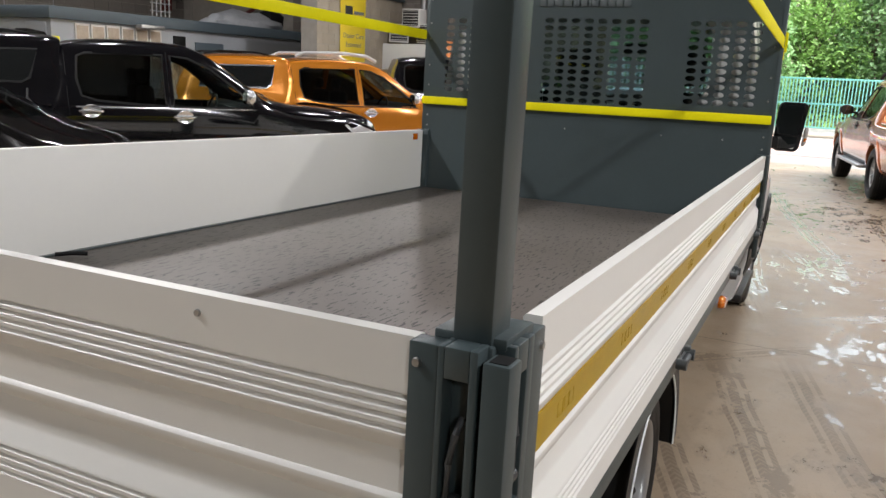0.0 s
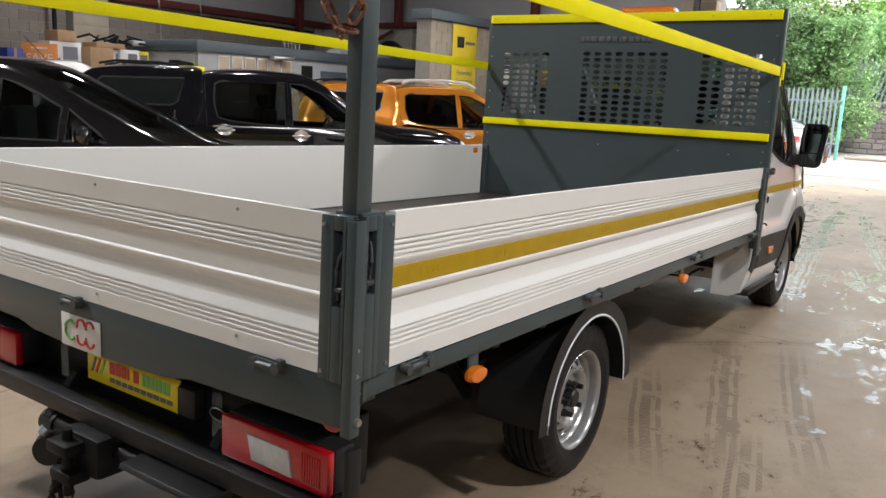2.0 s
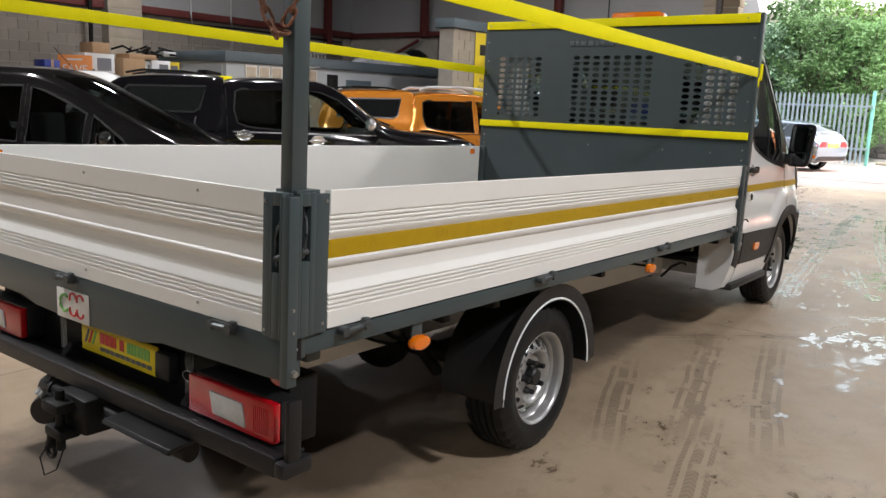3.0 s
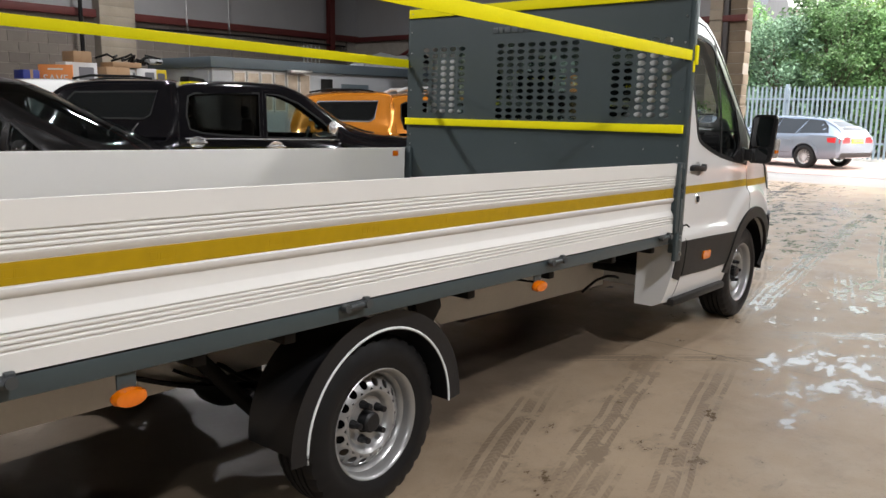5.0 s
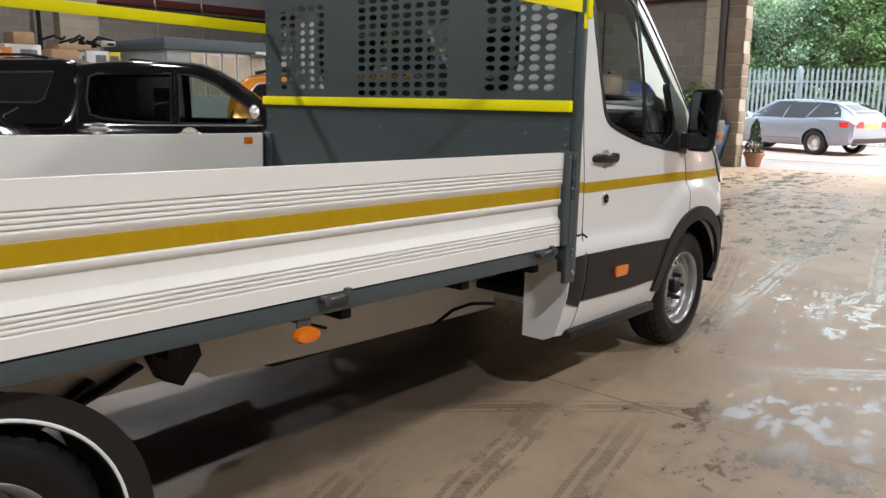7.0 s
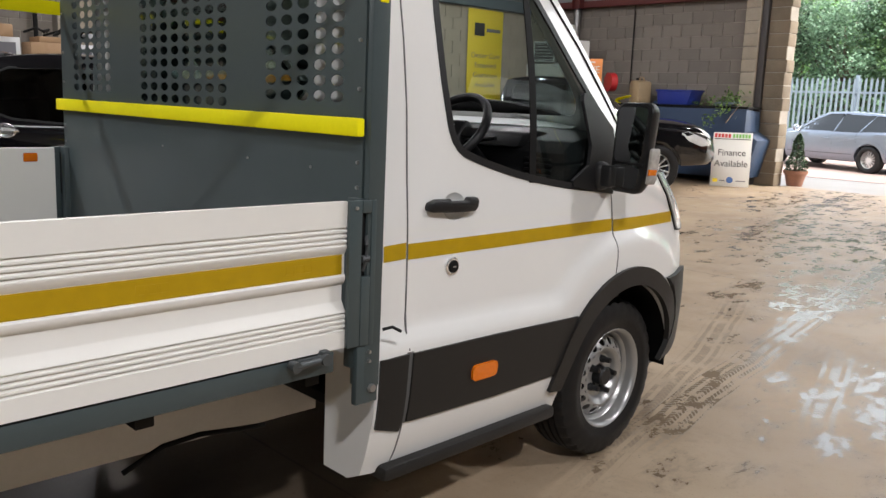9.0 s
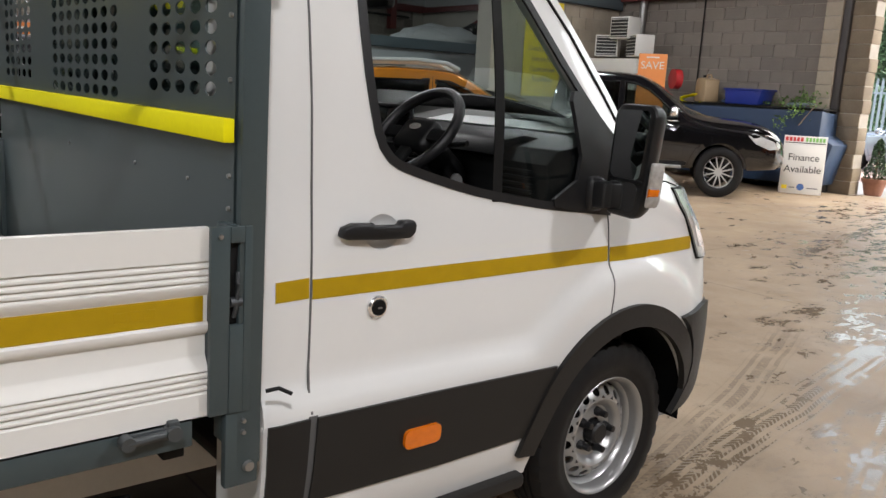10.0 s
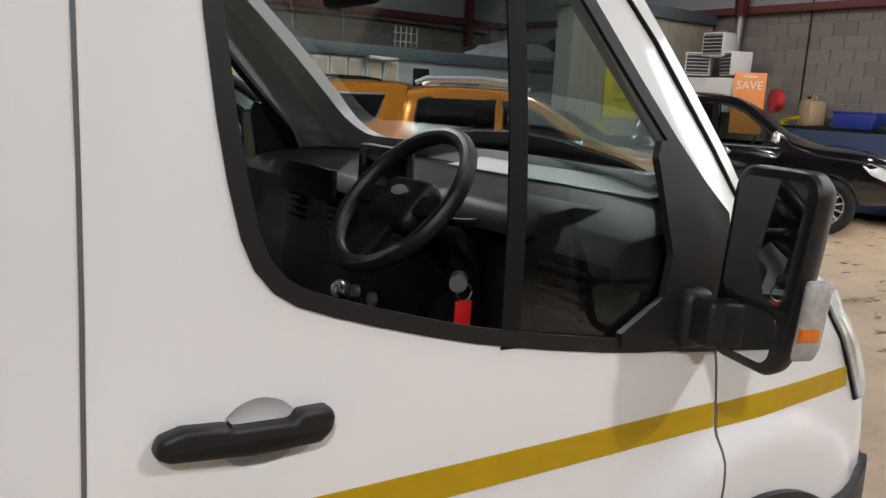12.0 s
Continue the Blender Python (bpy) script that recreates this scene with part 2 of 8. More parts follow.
def floor_mat():
    """Worn polished concrete: mottled tan-grey, dark scuffs and tyre marks, wet streaks with a mirror gloss."""
    m = mat("worn_wet_concrete_floor", (0.30, 0.245, 0.18), 0.5)
    n, l = m.node_tree.nodes, m.node_tree.links
    b = n["Principled BSDF"]
    geo = n.new("ShaderNodeNewGeometry")

    def noise_tex(scale, detail=5, rough=0.55, stretch=None, warp=0.0):
        mp = n.new("ShaderNodeMapping")
        if stretch:
            mp.inputs["Scale"].default_value = stretch[:3]
            mp.inputs["Rotation"].default_value = (0, 0, radians(stretch[3]))
        l.new(geo.outputs["Position"], mp.inputs["Vector"])
        t = n.new("ShaderNodeTexNoise")
        t.inputs["Scale"].default_value = scale
        t.inputs["Detail"].default_value = detail
        t.inputs["Roughness"].default_value = rough
        t.inputs["Distortion"].default_value = warp
        l.new(mp.outputs[0], t.inputs["Vector"])
        return t.outputs["Fac"]

    def ramp(fac, a, b2, inv=False):
        r = n.new("ShaderNodeMapRange")
        r.inputs["From Min"].default_value = a
        r.inputs["From Max"].default_value = b2
        r.inputs["To Min"].default_value = 1.0 if inv else 0.0
        r.inputs["To Max"].default_value = 0.0 if inv else 1.0
        l.new(fac, r.inputs["Value"])
        return r.outputs[0]

    def mix(fac, c1, c2):
        x = n.new("ShaderNodeMix")
        x.data_type = "RGBA"
        for sock, c in ((x.inputs[6], c1), (x.inputs[7], c2)):
            if isinstance(c, tuple):
                sock.default_value = (*c, 1)
            else:
                l.new(c, sock)
        if isinstance(fac, float):
            x.inputs[0].default_value = fac
        else:
            l.new(fac, x.inputs[0])
        return x.outputs[2]

    def times(a, b2):
        x = n.new("ShaderNodeMath")
        x.operation = "MULTIPLY"
        for sock, c in ((x.inputs[0], a), (x.inputs[1], b2)):
            if isinstance(c, float):
                sock.default_value = c
            else:
                l.new(c, sock)
        return x.outputs[0]

    def plus(a, b2, op="ADD"):
        x = n.new("ShaderNodeMath")
        x.operation = op
        for sock, c in ((x.inputs[0], a), (x.inputs[1], b2)):
            if isinstance(c, float):
                sock.default_value = c
            else:
                l.new(c, sock)
        return x.outputs[0]

    sep = n.new("ShaderNodeSeparateXYZ")
    l.new(geo.outputs["Position"], sep.inputs[0])
    X, Y = sep.outputs["X"], sep.outputs["Y"]

    base = mix(ramp(noise_tex(0.55, 6), 0.32, 0.68), (0.242, 0.176, 0.116), (0.396, 0.304, 0.209))
    base = mix(times(ramp(noise_tex(5.0, 6, 0.65), 0.40, 0.72), 0.8), base, (0.345, 0.267, 0.188))
    base = mix(times(ramp(noise_tex(1.6, 8, 0.75, None, 0.6), 0.52, 0.64), 0.35), base, (0.20, 0.145, 0.098))
    scuff = times(ramp(noise_tex(1.5, 9, 0.74, (1.0, 0.34, 1, 24), 0.2), 0.585, 0.65), ramp(noise_tex(0.5, 3), 0.42, 0.58))
    base = mix(times(scuff, 0.34), base, (0.10, 0.076, 0.055))
    speck = ramp(noise_tex(70.0, 3, 0.7), 0.60, 0.70)
    base = mix(times(speck, 0.42), base, (0.10, 0.078, 0.06))
    crumbs = ramp(noise_tex(22.0, 2, 0.5), 0.735, 0.75)
    base = mix(times(crumbs, 0.45), base, (0.05, 0.04, 0.03))
    # wet area beside the vehicle and towards the open door
    side = ramp(X, -0.55, 0.1)
    ahead = ramp(Y, 4.6, 5.4)
    zone = plus(side, ahead, "MAXIMUM")

    def track(x0, y0, x1, y1, width, bend, seed, full=0.56):
        """A tyre track from one point to another: a band, broken up, with a tread of cross bars in it."""
        ang = math.atan2(y1 - y0, x1 - x0)
        c, s2, long = math.cos(ang), math.sin(ang), math.hypot(x1 - x0, y1 - y0)
        dx, dy = plus(X, -float(x0)), plus(Y, -float(y0))
        u = plus(times(dx, c), times(dy, s2))
        v = plus(times(dx, -s2), times(dy, c))
        curve = times(times(u, plus(float(long), u, "SUBTRACT")), float(bend))
        v = plus(plus(v, curve, "SUBTRACT"), plus(times(noise_tex(1.3, 2), 0.06), -0.03))
        d = plus(v, 0.0, "ABSOLUTE")
        band2 = ramp(d, width / 2 - 0.012, width / 2 + 0.006, True)
        rib = plus(times(d, 118.0), 0.0, "SINE")
        bars = plus(plus(times(u, 150.0), times(d, 220.0)), 0.0, "SINE")
        tread = times(ramp(rib, -0.2, 0.1), plus(times(ramp(bars, -0.5, 0.0), 0.35), 0.65))
        run = times(ramp(u, -0.2, 0.3), ramp(u, long - 0.3, long + 0.2, True))
        gap = ramp(noise_tex(3.6 + seed * 0.13, 5, 0.7, (1.0, 1.0, 1, 17 * seed)), 0.40, 0.48)
        solid = ramp(noise_tex(2.6 + seed * 0.11, 6, 0.7, (1.0, 1.0, 1, 29 * seed)), full - 0.012, full + 0.012)
        return times(times(plus(times(tread, gap), solid, "MAXIMUM"), band2), run)

    def joined(rows, first):
        out = None
        for k, row in enumerate(rows):
            t2 = track(*row[:6], first + k, *row[6:])
            out = t2 if out is None else plus(out, t2, "MAXIMUM")
        return out

    # wet tracks shining towards the door, then dry dark ones of rubber and damp dirt
    shining = joined(((-0.06, 5.7, -0.74, 13.2, 0.24, 0.004, 0.545), (0.42, 6.55, 0.12, 7.75, 0.20, 0.0, 0.62), (-2.3, 11.5, -3.3, 19.0, 0.22, 0.0, 0.52), (0.55, 7.6, -0.35, 13.0, 0.20, 0.01, 0.58),
                      (1.15, 5.0, 0.95, 11.0, 0.20, -0.01, 0.58), (0.35, 5.2, 1.9, 6.3, 0.20, 0.03, 0.55)), 1)
    scrub = joined(((0.34, 2.2, -0.10, 3.95, 0.20, 0.0, 0.57), (-0.62, 3.62, 0.52, 4.62, 0.14, 0.03, 0.54), (0.10, 1.85, -0.34, 3.05, 0.20, 0.02, 0.58), (0.74, 2.3, 0.30, 4.1, 0.20, 0.02, 0.64),
                    (-0.05, 5.2, -0.95, 8.6, 0.22, -0.02, 0.66), (0.95, 0.2, 0.42, 2.4, 0.20, 0.01, 0.64)), 11)
    # where the water stands: soft fields (x, y, half width, half length) that let the puddles through
    field = None
    for px, py, rx, ry in ((0.92, 4.55, 0.62, 0.95), (-0.75, 9.6, 0.75, 1.7), (0.45, 7.0, 0.55, 1.0), (-1.7, 12.6, 1.6, 2.6), (1.7, 7.2, 1.0, 2.0), (0.6, 10.8, 0.8, 2.2), (-3.0, 16.0, 1.4, 2.6), (1.6, 14.5, 1.6, 3.5)):
        ex = times(plus(X, -float(px)), 1.0 / rx)
        ey = times(plus(Y, -float(py)), 1.0 / ry)
        e2 = ramp(plus(times(ex, ex), times(ey, ey)), 0.0, 1.0, True)
        field = e2 if field is None else plus(field, e2, "MAXIMUM")
    flakes = plus(noise_tex(4.6, 10, 0.70, (1.0, 0.55, 1, -24), 0.25), times(field, 0.105))
    pools = times(ramp(flakes, 0.612, 0.622), ramp(noise_tex(15.0, 6, 0.7, (1.0, 0.6, 1, 35)), 0.44, 0.48))
    drops = times(ramp(noise_tex(6.5, 6, 0.62, (1.0, 0.6, 1, 20), 0.3), 0.600, 0.612), ramp(field, 0.10, 0.45))
    base = mix(times(scrub, 0.52), base, (0.085, 0.060, 0.038))
    wet = times(plus(plus(pools, drops, "MAXIMUM"), shining, "MAXIMUM"), zone)
    damp = times(ramp(flakes, 0.535, 0.615), zone)
    base = mix(times(wet, 0.72), base, (0.105, 0.078, 0.050))
    base = mix(times(damp, 0.50), base, (0.150, 0.108, 0.070))
    # shade under the truck, painted into the floor as a long dark, slightly glossier patch
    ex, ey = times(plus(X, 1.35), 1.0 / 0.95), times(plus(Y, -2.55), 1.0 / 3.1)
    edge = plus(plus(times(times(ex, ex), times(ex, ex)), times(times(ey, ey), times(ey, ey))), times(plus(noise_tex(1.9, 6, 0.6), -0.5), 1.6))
    truck_shade = ramp(edge, 0.55, 1.0, True)
    base = mix(times(truck_shade, 0.74), base, (0.052, 0.040, 0.030))
    # grid of sawn joints
    for axis, step, shift in (("X", 5.0, 2.9), ("Y", 5.0, 0.6)):
        a = n.new("ShaderNodeMath")
        a.operation = "ADD"
        l.new(sep.outputs[axis], a.inputs[0])
        a.inputs[1].default_value = 100.0 + shift
        w = n.new("ShaderNodeMath")
        w.operation = "PINGPONG"
        l.new(a.outputs[0], w.inputs[0])
        w.inputs[1].default_value = step / 2
        wob = plus(w.outputs[0], times(noise_tex(9.0, 3), 0.012))
        base = mix(times(ramp(wob, 0.008, 0.013, True), 0.8), base, (0.06, 0.045, 0.032))
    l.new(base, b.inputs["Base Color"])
    dry = ramp(noise_tex(3.0, 5, 0.6), 0.3, 0.7)
    rg = plus(plus(times(dry, 0.16), 0.44), plus(times(damp, -0.12), times(truck_shade, -0.06)))
    rw = n.new("ShaderNodeMix")
    rw.data_type = "FLOAT"
    l.new(wet, rw.inputs[0])
    l.new(rg, rw.inputs[2])
    l.new(plus(times(shining, 0.08), 0.13), rw.inputs[3])
    l.new(rw.outputs[0], b.inputs["Roughness"])
    l.new(plus(times(wet, 0.22), 0.34), b.inputs["Specular IOR Level"])
    bp = n.new("ShaderNodeBump")
    bp.inputs["Distance"].default_value = 0.006
    l.new(ramp(wet, 0.0, 1.0, True), bp.inputs["Strength"])
    l.new(times(noise_tex(26.0, 6, 0.65), 0.16), bp.inputs["Height"])
    l.new(bp.outputs[0], b.inputs["Normal"])
    return m


def deck_mat():
    """Phenolic-faced plywood: dark brown-grey with short black scratches along the bed."""
    m = mat("worn_phenolic_plywood", (0.10, 0.082, 0.070), 0.5)
    n, l = m.node_tree.nodes, m.node_tree.links
    b = n["Principled BSDF"]
    tc = n.new("ShaderNodeTexCoord")
    mp = n.new("ShaderNodeMapping")
    mp.inputs["Scale"].default_value = (4.5, 0.9, 1)
    mp.inputs["Rotation"].default_value = (0, 0, radians(72))
    l.new(tc.outputs["Object"], mp.inputs["Vector"])
    t = n.new("ShaderNodeTexNoise")
    t.inputs["Scale"].default_value = 20
    t.inputs["Detail"].default_value = 5
    l.new(mp.outputs[0], t.inputs["Vector"])
    r = n.new("ShaderNodeMapRange")
    r.inputs["From Min"].default_value = 0.585
    r.inputs["From Max"].default_value = 0.615
    l.new(t.outputs["Fac"], r.inputs["Value"])
    t2 = n.new("ShaderNodeTexNoise")
    t2.inputs["Scale"].default_value = 2.0
    t2.inputs["Detail"].default_value = 6
    l.new(tc.outputs["Object"], t2.inputs["Vector"])
    c1 = n.new("ShaderNodeMix")
    c1.data_type = "RGBA"
    c1.inputs[6].default_value = (0.092, 0.078, 0.069, 1)
    c1.inputs[7].default_value = (0.150, 0.130, 0.116, 1)
    l.new(t2.outputs["Fac"], c1.inputs[0])
    c2 = n.new("ShaderNodeMix")
    c2.data_type = "RGBA"
    l.new(c1.outputs[2], c2.inputs[6])
    c2.inputs[7].default_value = (0.02, 0.017, 0.015, 1)
    l.new(r.outputs[0], c2.inputs[0])
    l.new(c2.outputs[2], b.inputs["Base Color"])
    bp = n.new("ShaderNodeBump")
    bp.inputs["Strength"].default_value = 0.06
    bp.inputs["Distance"].default_value = 0.002
    l.new(t.outputs["Fac"], bp.inputs["Height"])
    l.new(bp.outputs[0], b.inputs["Normal"])
    return m


FLOOR = floor_mat()
DECK = deck_mat()

# ---------------------------------------------------------------- mesh helpers
from mathutils.bvhtree import BVHTree


def mesh_of(name, bm, material, smooth=30.0):
    me = bpy.data.meshes.new(name)
    bmesh.ops.recalc_face_normals(bm, faces=bm.faces)
    if smooth:
        for f in bm.faces:
            f.smooth = True
        for e in bm.edges:
            if len(e.link_faces) == 2 and e.calc_face_angle(0) > radians(smooth):
                e.smooth = False
    bm.to_mesh(me)
    bm.free()
    me.materials.append(material)
    return me


def part(name, bm, material, parent=None, label="", smooth=30.0):
    """One mesh object from a bmesh, under a thing or a part."""
    ob = new(name, mesh_of(name, bm, material, smooth))
    ob.parent = parent
    if label:
        ob["label"] = label
    return ob


def shared(name, me, parent=None, m=None):
    ob = new(name, me)
    ob.parent = parent
    if m is not None:
        ob.matrix_basis = m
    return ob


def thing(name, label, category, m=None, group="", kind=""):
    ob = new(name)
    ob.empty_display_size = 0.2
    if m is not None:
        ob.matrix_basis = m
    return tagged(ob, label, category, group, kind)


def box(lo, hi, bevel=0.0, bm=None, m=None, seg=2):
    """A box between two corners, its edges rounded."""
    out = bm or bmesh.new()
    b = bmesh.new()
    bmesh.ops.create_cube(b, size=1.0)
    for v in b.verts:
        v.co = Vector([(lo[i] + hi[i]) / 2 + v.co[i] * (hi[i] - lo[i]) for i in range(3)])
    if bevel:
        bmesh.ops.bevel(b, geom=b.edges[:], offset=bevel, segments=seg, affect="EDGES", profile=0.5)
    if m is not None:
        b.transform(m)
    join(out, b)
    return out


def join(out, b):
    me = bpy.data.meshes.new("tmp")
    b.to_mesh(me)
    b.free()
    out.from_mesh(me)
    bpy.data.meshes.remove(me)


def cyl(a, b2, r, bm=None, seg=16, r2=None, cap=True):
    """A cylinder or cone between two points."""
    out = bm or bmesh.new()
    a, b2 = Vector(a), Vector(b2)
    d = b2 - a
    b = bmesh.new()
    bmesh.ops.create_cone(b, cap_ends=cap, segments=seg, radius1=r, radius2=r if r2 is None else r2, depth=d.length)
    b.transform(Matrix.Translation((a + b2) / 2) @ d.to_track_quat("Z", "Y").to_matrix().to_4x4())
    join(out, b)
    return out


def ball(c, r, bm=None, seg=12, scale=(1, 1, 1)):
    out = bm or bmesh.new()
    b = bmesh.new()
    bmesh.ops.create_uvsphere(b, u_segments=seg, v_segments=max(6, seg // 2), radius=1)
    b.transform(Matrix.Translation(c) @ Matrix.Diagonal((r * scale[0], r * scale[1], r * scale[2], 1)))
    join(out, b)
    return out


def lathe(profile, bm=None, seg=32, m=None, closed=False):
    """Turns a profile of (axis position, radius) about the x axis."""
    out = bm or bmesh.new()
    b = bmesh.new()
    rings = []
    for a, r in profile:
        rings.append([b.verts.new((a, r * math.cos(2 * math.pi * k / seg), r * math.sin(2 * math.pi * k / seg))) for k in range(seg)])
    pairs = list(zip(rings, rings[1:])) + ([(rings[-1], rings[0])] if closed else [])
    for r1, r2 in pairs:
        for k in range(seg):
            b.faces.new((r1[k], r1[(k + 1) % seg], r2[(k + 1) % seg], r2[k]))
    bmesh.ops.remove_doubles(b, verts=b.verts, dist=1e-5)
    if m is not None:
        b.transform(m)
    join(out, b)
    return out


def tube(points, r, bm=None, seg=8, closed=False):
    """A round bar along a line of points."""
    out = bm or bmesh.new()
    b = bmesh.new()
    pts = [Vector(p) for p in points]
    rings = []
    for i, p in enumerate(pts):
        if closed:
            d = pts[(i + 1) % len(pts)] - pts[i - 1]
        else:
            d = pts[min(i + 1, len(pts) - 1)] - pts[max(i - 1, 0)]
        q = d.to_track_quat("Z", "Y").to_matrix()
        rings.append([b.verts.new(p + q @ Vector((r * math.cos(2 * math.pi * k / seg), r * math.sin(2 * math.pi * k / seg), 0))) for k in range(seg)])
    for i in range(len(rings) if closed else len(rings) - 1):
        r1, r2 = rings[i], rings[(i + 1) % len(rings)]
        for k in range(seg):
            b.faces.new((r1[k], r1[(k + 1) % seg], r2[(k + 1) % seg], r2[k]))
    if not closed:
        b.faces.new(rings[0])
        b.faces.new(rings[-1])
    join(out, b)
    return out


def prism(poly, axis, a, b2, bm=None, bevel=0.0):
    """A closed 2D outline pushed along an axis. Axis x: (y, z); y: (x, z); z: (x, y)."""
    out = bm or bmesh.new()
    b = bmesh.new()

    def at(p, k):
        return {"x": (k, p[0], p[1]), "y": (p[0], k, p[1]), "z": (p[0], p[1], k)}[axis]
    lo = [b.verts.new(at(p, a)) for p in poly]
    hi = [b.verts.new(at(p, b2)) for p in poly]
    b.faces.new(lo)
    b.faces.new(hi[::-1])
    for k in range(len(poly)):
        j = (k + 1) % len(poly)
        b.faces.new((lo[k], lo[j], hi[j], hi[k]))
    bmesh.ops.recalc_face_normals(b, faces=b.faces)
    if bevel:
        bmesh.ops.bevel(b, geom=[e for e in b.edges if e.calc_face_angle(0) > 0.5], offset=bevel, segments=2, affect="EDGES", profile=0.5)
    join(out, b)
    return out


def arc(cy, cz, r, a0, a1, n=24):
    return [(cy + r * math.cos(radians(a0 + (a1 - a0) * k / n)), cz + r * math.sin(radians(a0 + (a1 - a0) * k / n))) for k in range(n + 1)]


def rounded(lo, hi, r, n=4):
    """A rectangle with rounded corners as a 2D outline."""
    (x0, y0), (x1, y1) = lo, hi
    pts = []
    for cx, cy, a in ((x1 - r, y1 - r, 0), (x0 + r, y1 - r, 90), (x0 + r, y0 + r, 180), (x1 - r, y0 + r, 270)):
        pts += [(cx + r * math.cos(radians(a + 90 * k / n)), cy + r * math.sin(radians(a + 90 * k / n))) for k in range(n + 1)]
    return pts


def soften(poly, times=2):
    """Rounds the corners of an outline by cutting them."""
    for _ in range(times):
        out = []
        for k in range(len(poly)):
            p, q = poly[k], poly[(k + 1) % len(poly)]
            out += [(p[0] * 0.78 + q[0] * 0.22, p[1] * 0.78 + q[1] * 0.22), (p[0] * 0.22 + q[0] * 0.78, p[1] * 0.22 + q[1] * 0.78)]
        poly = out
    return poly


def pchip(xs, ys, x):
    """Monotone cubic interpolation."""
    xs, ys, x = np.asarray(xs, float), np.asarray(ys, float), np.asarray(x, float)
    h, d = np.diff(xs), np.diff(ys) / np.diff(xs)
    m = np.zeros(len(xs))
    for k in range(1, len(xs) - 1):
        if d[k - 1] * d[k] > 0:
            w1, w2 = 2 * h[k] + h[k - 1], h[k] + 2 * h[k - 1]
            m[k] = (w1 + w2) / (w1 / d[k - 1] + w2 / d[k])
    m[0], m[-1] = d[0], d[-1]
    i = np.clip(np.searchsorted(xs, x) - 1, 0, len(xs) - 2)
    t = (x - xs[i]) / h[i]
    return (ys[i] * (2 * t**3 - 3 * t**2 + 1) + m[i] * h[i] * (t**3 - 2 * t**2 + t) + ys[i + 1] * (-2 * t**3 + 3 * t**2) + m[i + 1] * h[i] * (t**3 - t**2))


def loft(stations, step=0.05, inset=0.0, y0=None, y1=None, floor_z=None, relief=None):
    """A vehicle body from stations (y, bottom, top edge, crown, top half width, shoulder half width, bottom half width, belt z, corner radius)."""
    s = np.array(stations, float)
    ya, yb = (s[0, 0] if y0 is None else y0), (s[-1, 0] if y1 is None else y1)
    ys = np.linspace(ya, yb, max(3, int((yb - ya) / step)))
    cols = [pchip(s[:, 0], s[:, k], ys) for k in range(1, 9)]
    bm = bmesh.new()
    rings = []
    for i, y in enumerate(ys):
        zb, zt, cr, wt, ws, wb, zl, r = [c[i] for c in cols]
        wt, ws, wb, zt, zb = wt - inset, ws - inset, wb - inset, zt - inset, zb + inset
        if floor_z is not None:
            zb = floor_z
        zl = min(zl, zt - r - 0.01)
        lo = zb + 0.30 * (zl - zb)
        hi = zb + 0.80 * (zl - zb)
        half = [(0, zb), (wb * 0.5, zb), (wb - 0.05, zb), (wb - 0.012, zb + 0.03), (wb + (ws - wb) * 0.5, (zb + lo) / 2), (ws, lo), (ws + 0.006, (lo + hi) / 2), (ws, hi),
                (ws - 0.016, zl)]
        if relief:
            side = np.array(half[3:])
            levels = np.linspace(side[0, 1], zl, 34)
            half = half[:3] + [(x + relief(y, z), z) for x, z in zip(pchip(side[:, 1], side[:, 0], levels), levels)]
        for k in (0.25, 0.5, 0.75, 1.0):
            half.append((ws - 0.016 + (wt - ws + 0.016) * k + 0.012 * math.sin(math.pi * k), zl + (zt - r - zl) * k))
        for k in (30, 60, 90):
            half.append((wt - r + r * math.cos(radians(k)), zt - r + r * math.sin(radians(k))))
        for k in (0.75, 0.5, 0.25, 0.0):
            half.append(((wt - r) * k, zt + cr * (1 - k * k)))
        ring = [bm.verts.new((x, y, z)) for x, z in half] + [bm.verts.new((-x, y, z)) for x, z in half[-2:0:-1]]
        rings.append(ring)
    n = len(rings[0])
    for r1, r2 in zip(rings, rings[1:]):
        for k in range(n):
            bm.faces.new((r1[k], r1[(k + 1) % n], r2[(k + 1) % n], r2[k]))
    bm.faces.new(rings[0])
    bm.faces.new(rings[-1][::-1])
    bmesh.ops.recalc_face_normals(bm, faces=bm.faces)
    return bm


def carve(bm, cutters):
    """Cuts closed meshes out of a closed mesh."""
    me = bpy.data.meshes.new("solid")
    bm.to_mesh(me)
    bm.free()
    ob = new("solid", me)
    olds = []
    for c in cutters:
        cm = bpy.data.meshes.new("cutter")
        bmesh.ops.recalc_face_normals(c, faces=c.faces)
        c.to_mesh(cm)
        c.free()
        co = new("cutter", cm)
        olds.append(co)
        md = ob.modifiers.new("cut", "BOOLEAN")
        md.operation, md.object, md.solver = "DIFFERENCE", co, "EXACT"
    bpy.context.view_layer.update()
    done = bpy.data.meshes.new_from_object(ob.evaluated_get(bpy.context.evaluated_depsgraph_get()))
    out = bmesh.new()
    out.from_mesh(done)
    for o in (ob, *olds):
        d = o.data
        bpy.data.objects.remove(o)
        bpy.data.meshes.remove(d)
    bpy.data.meshes.remove(done)
    return out


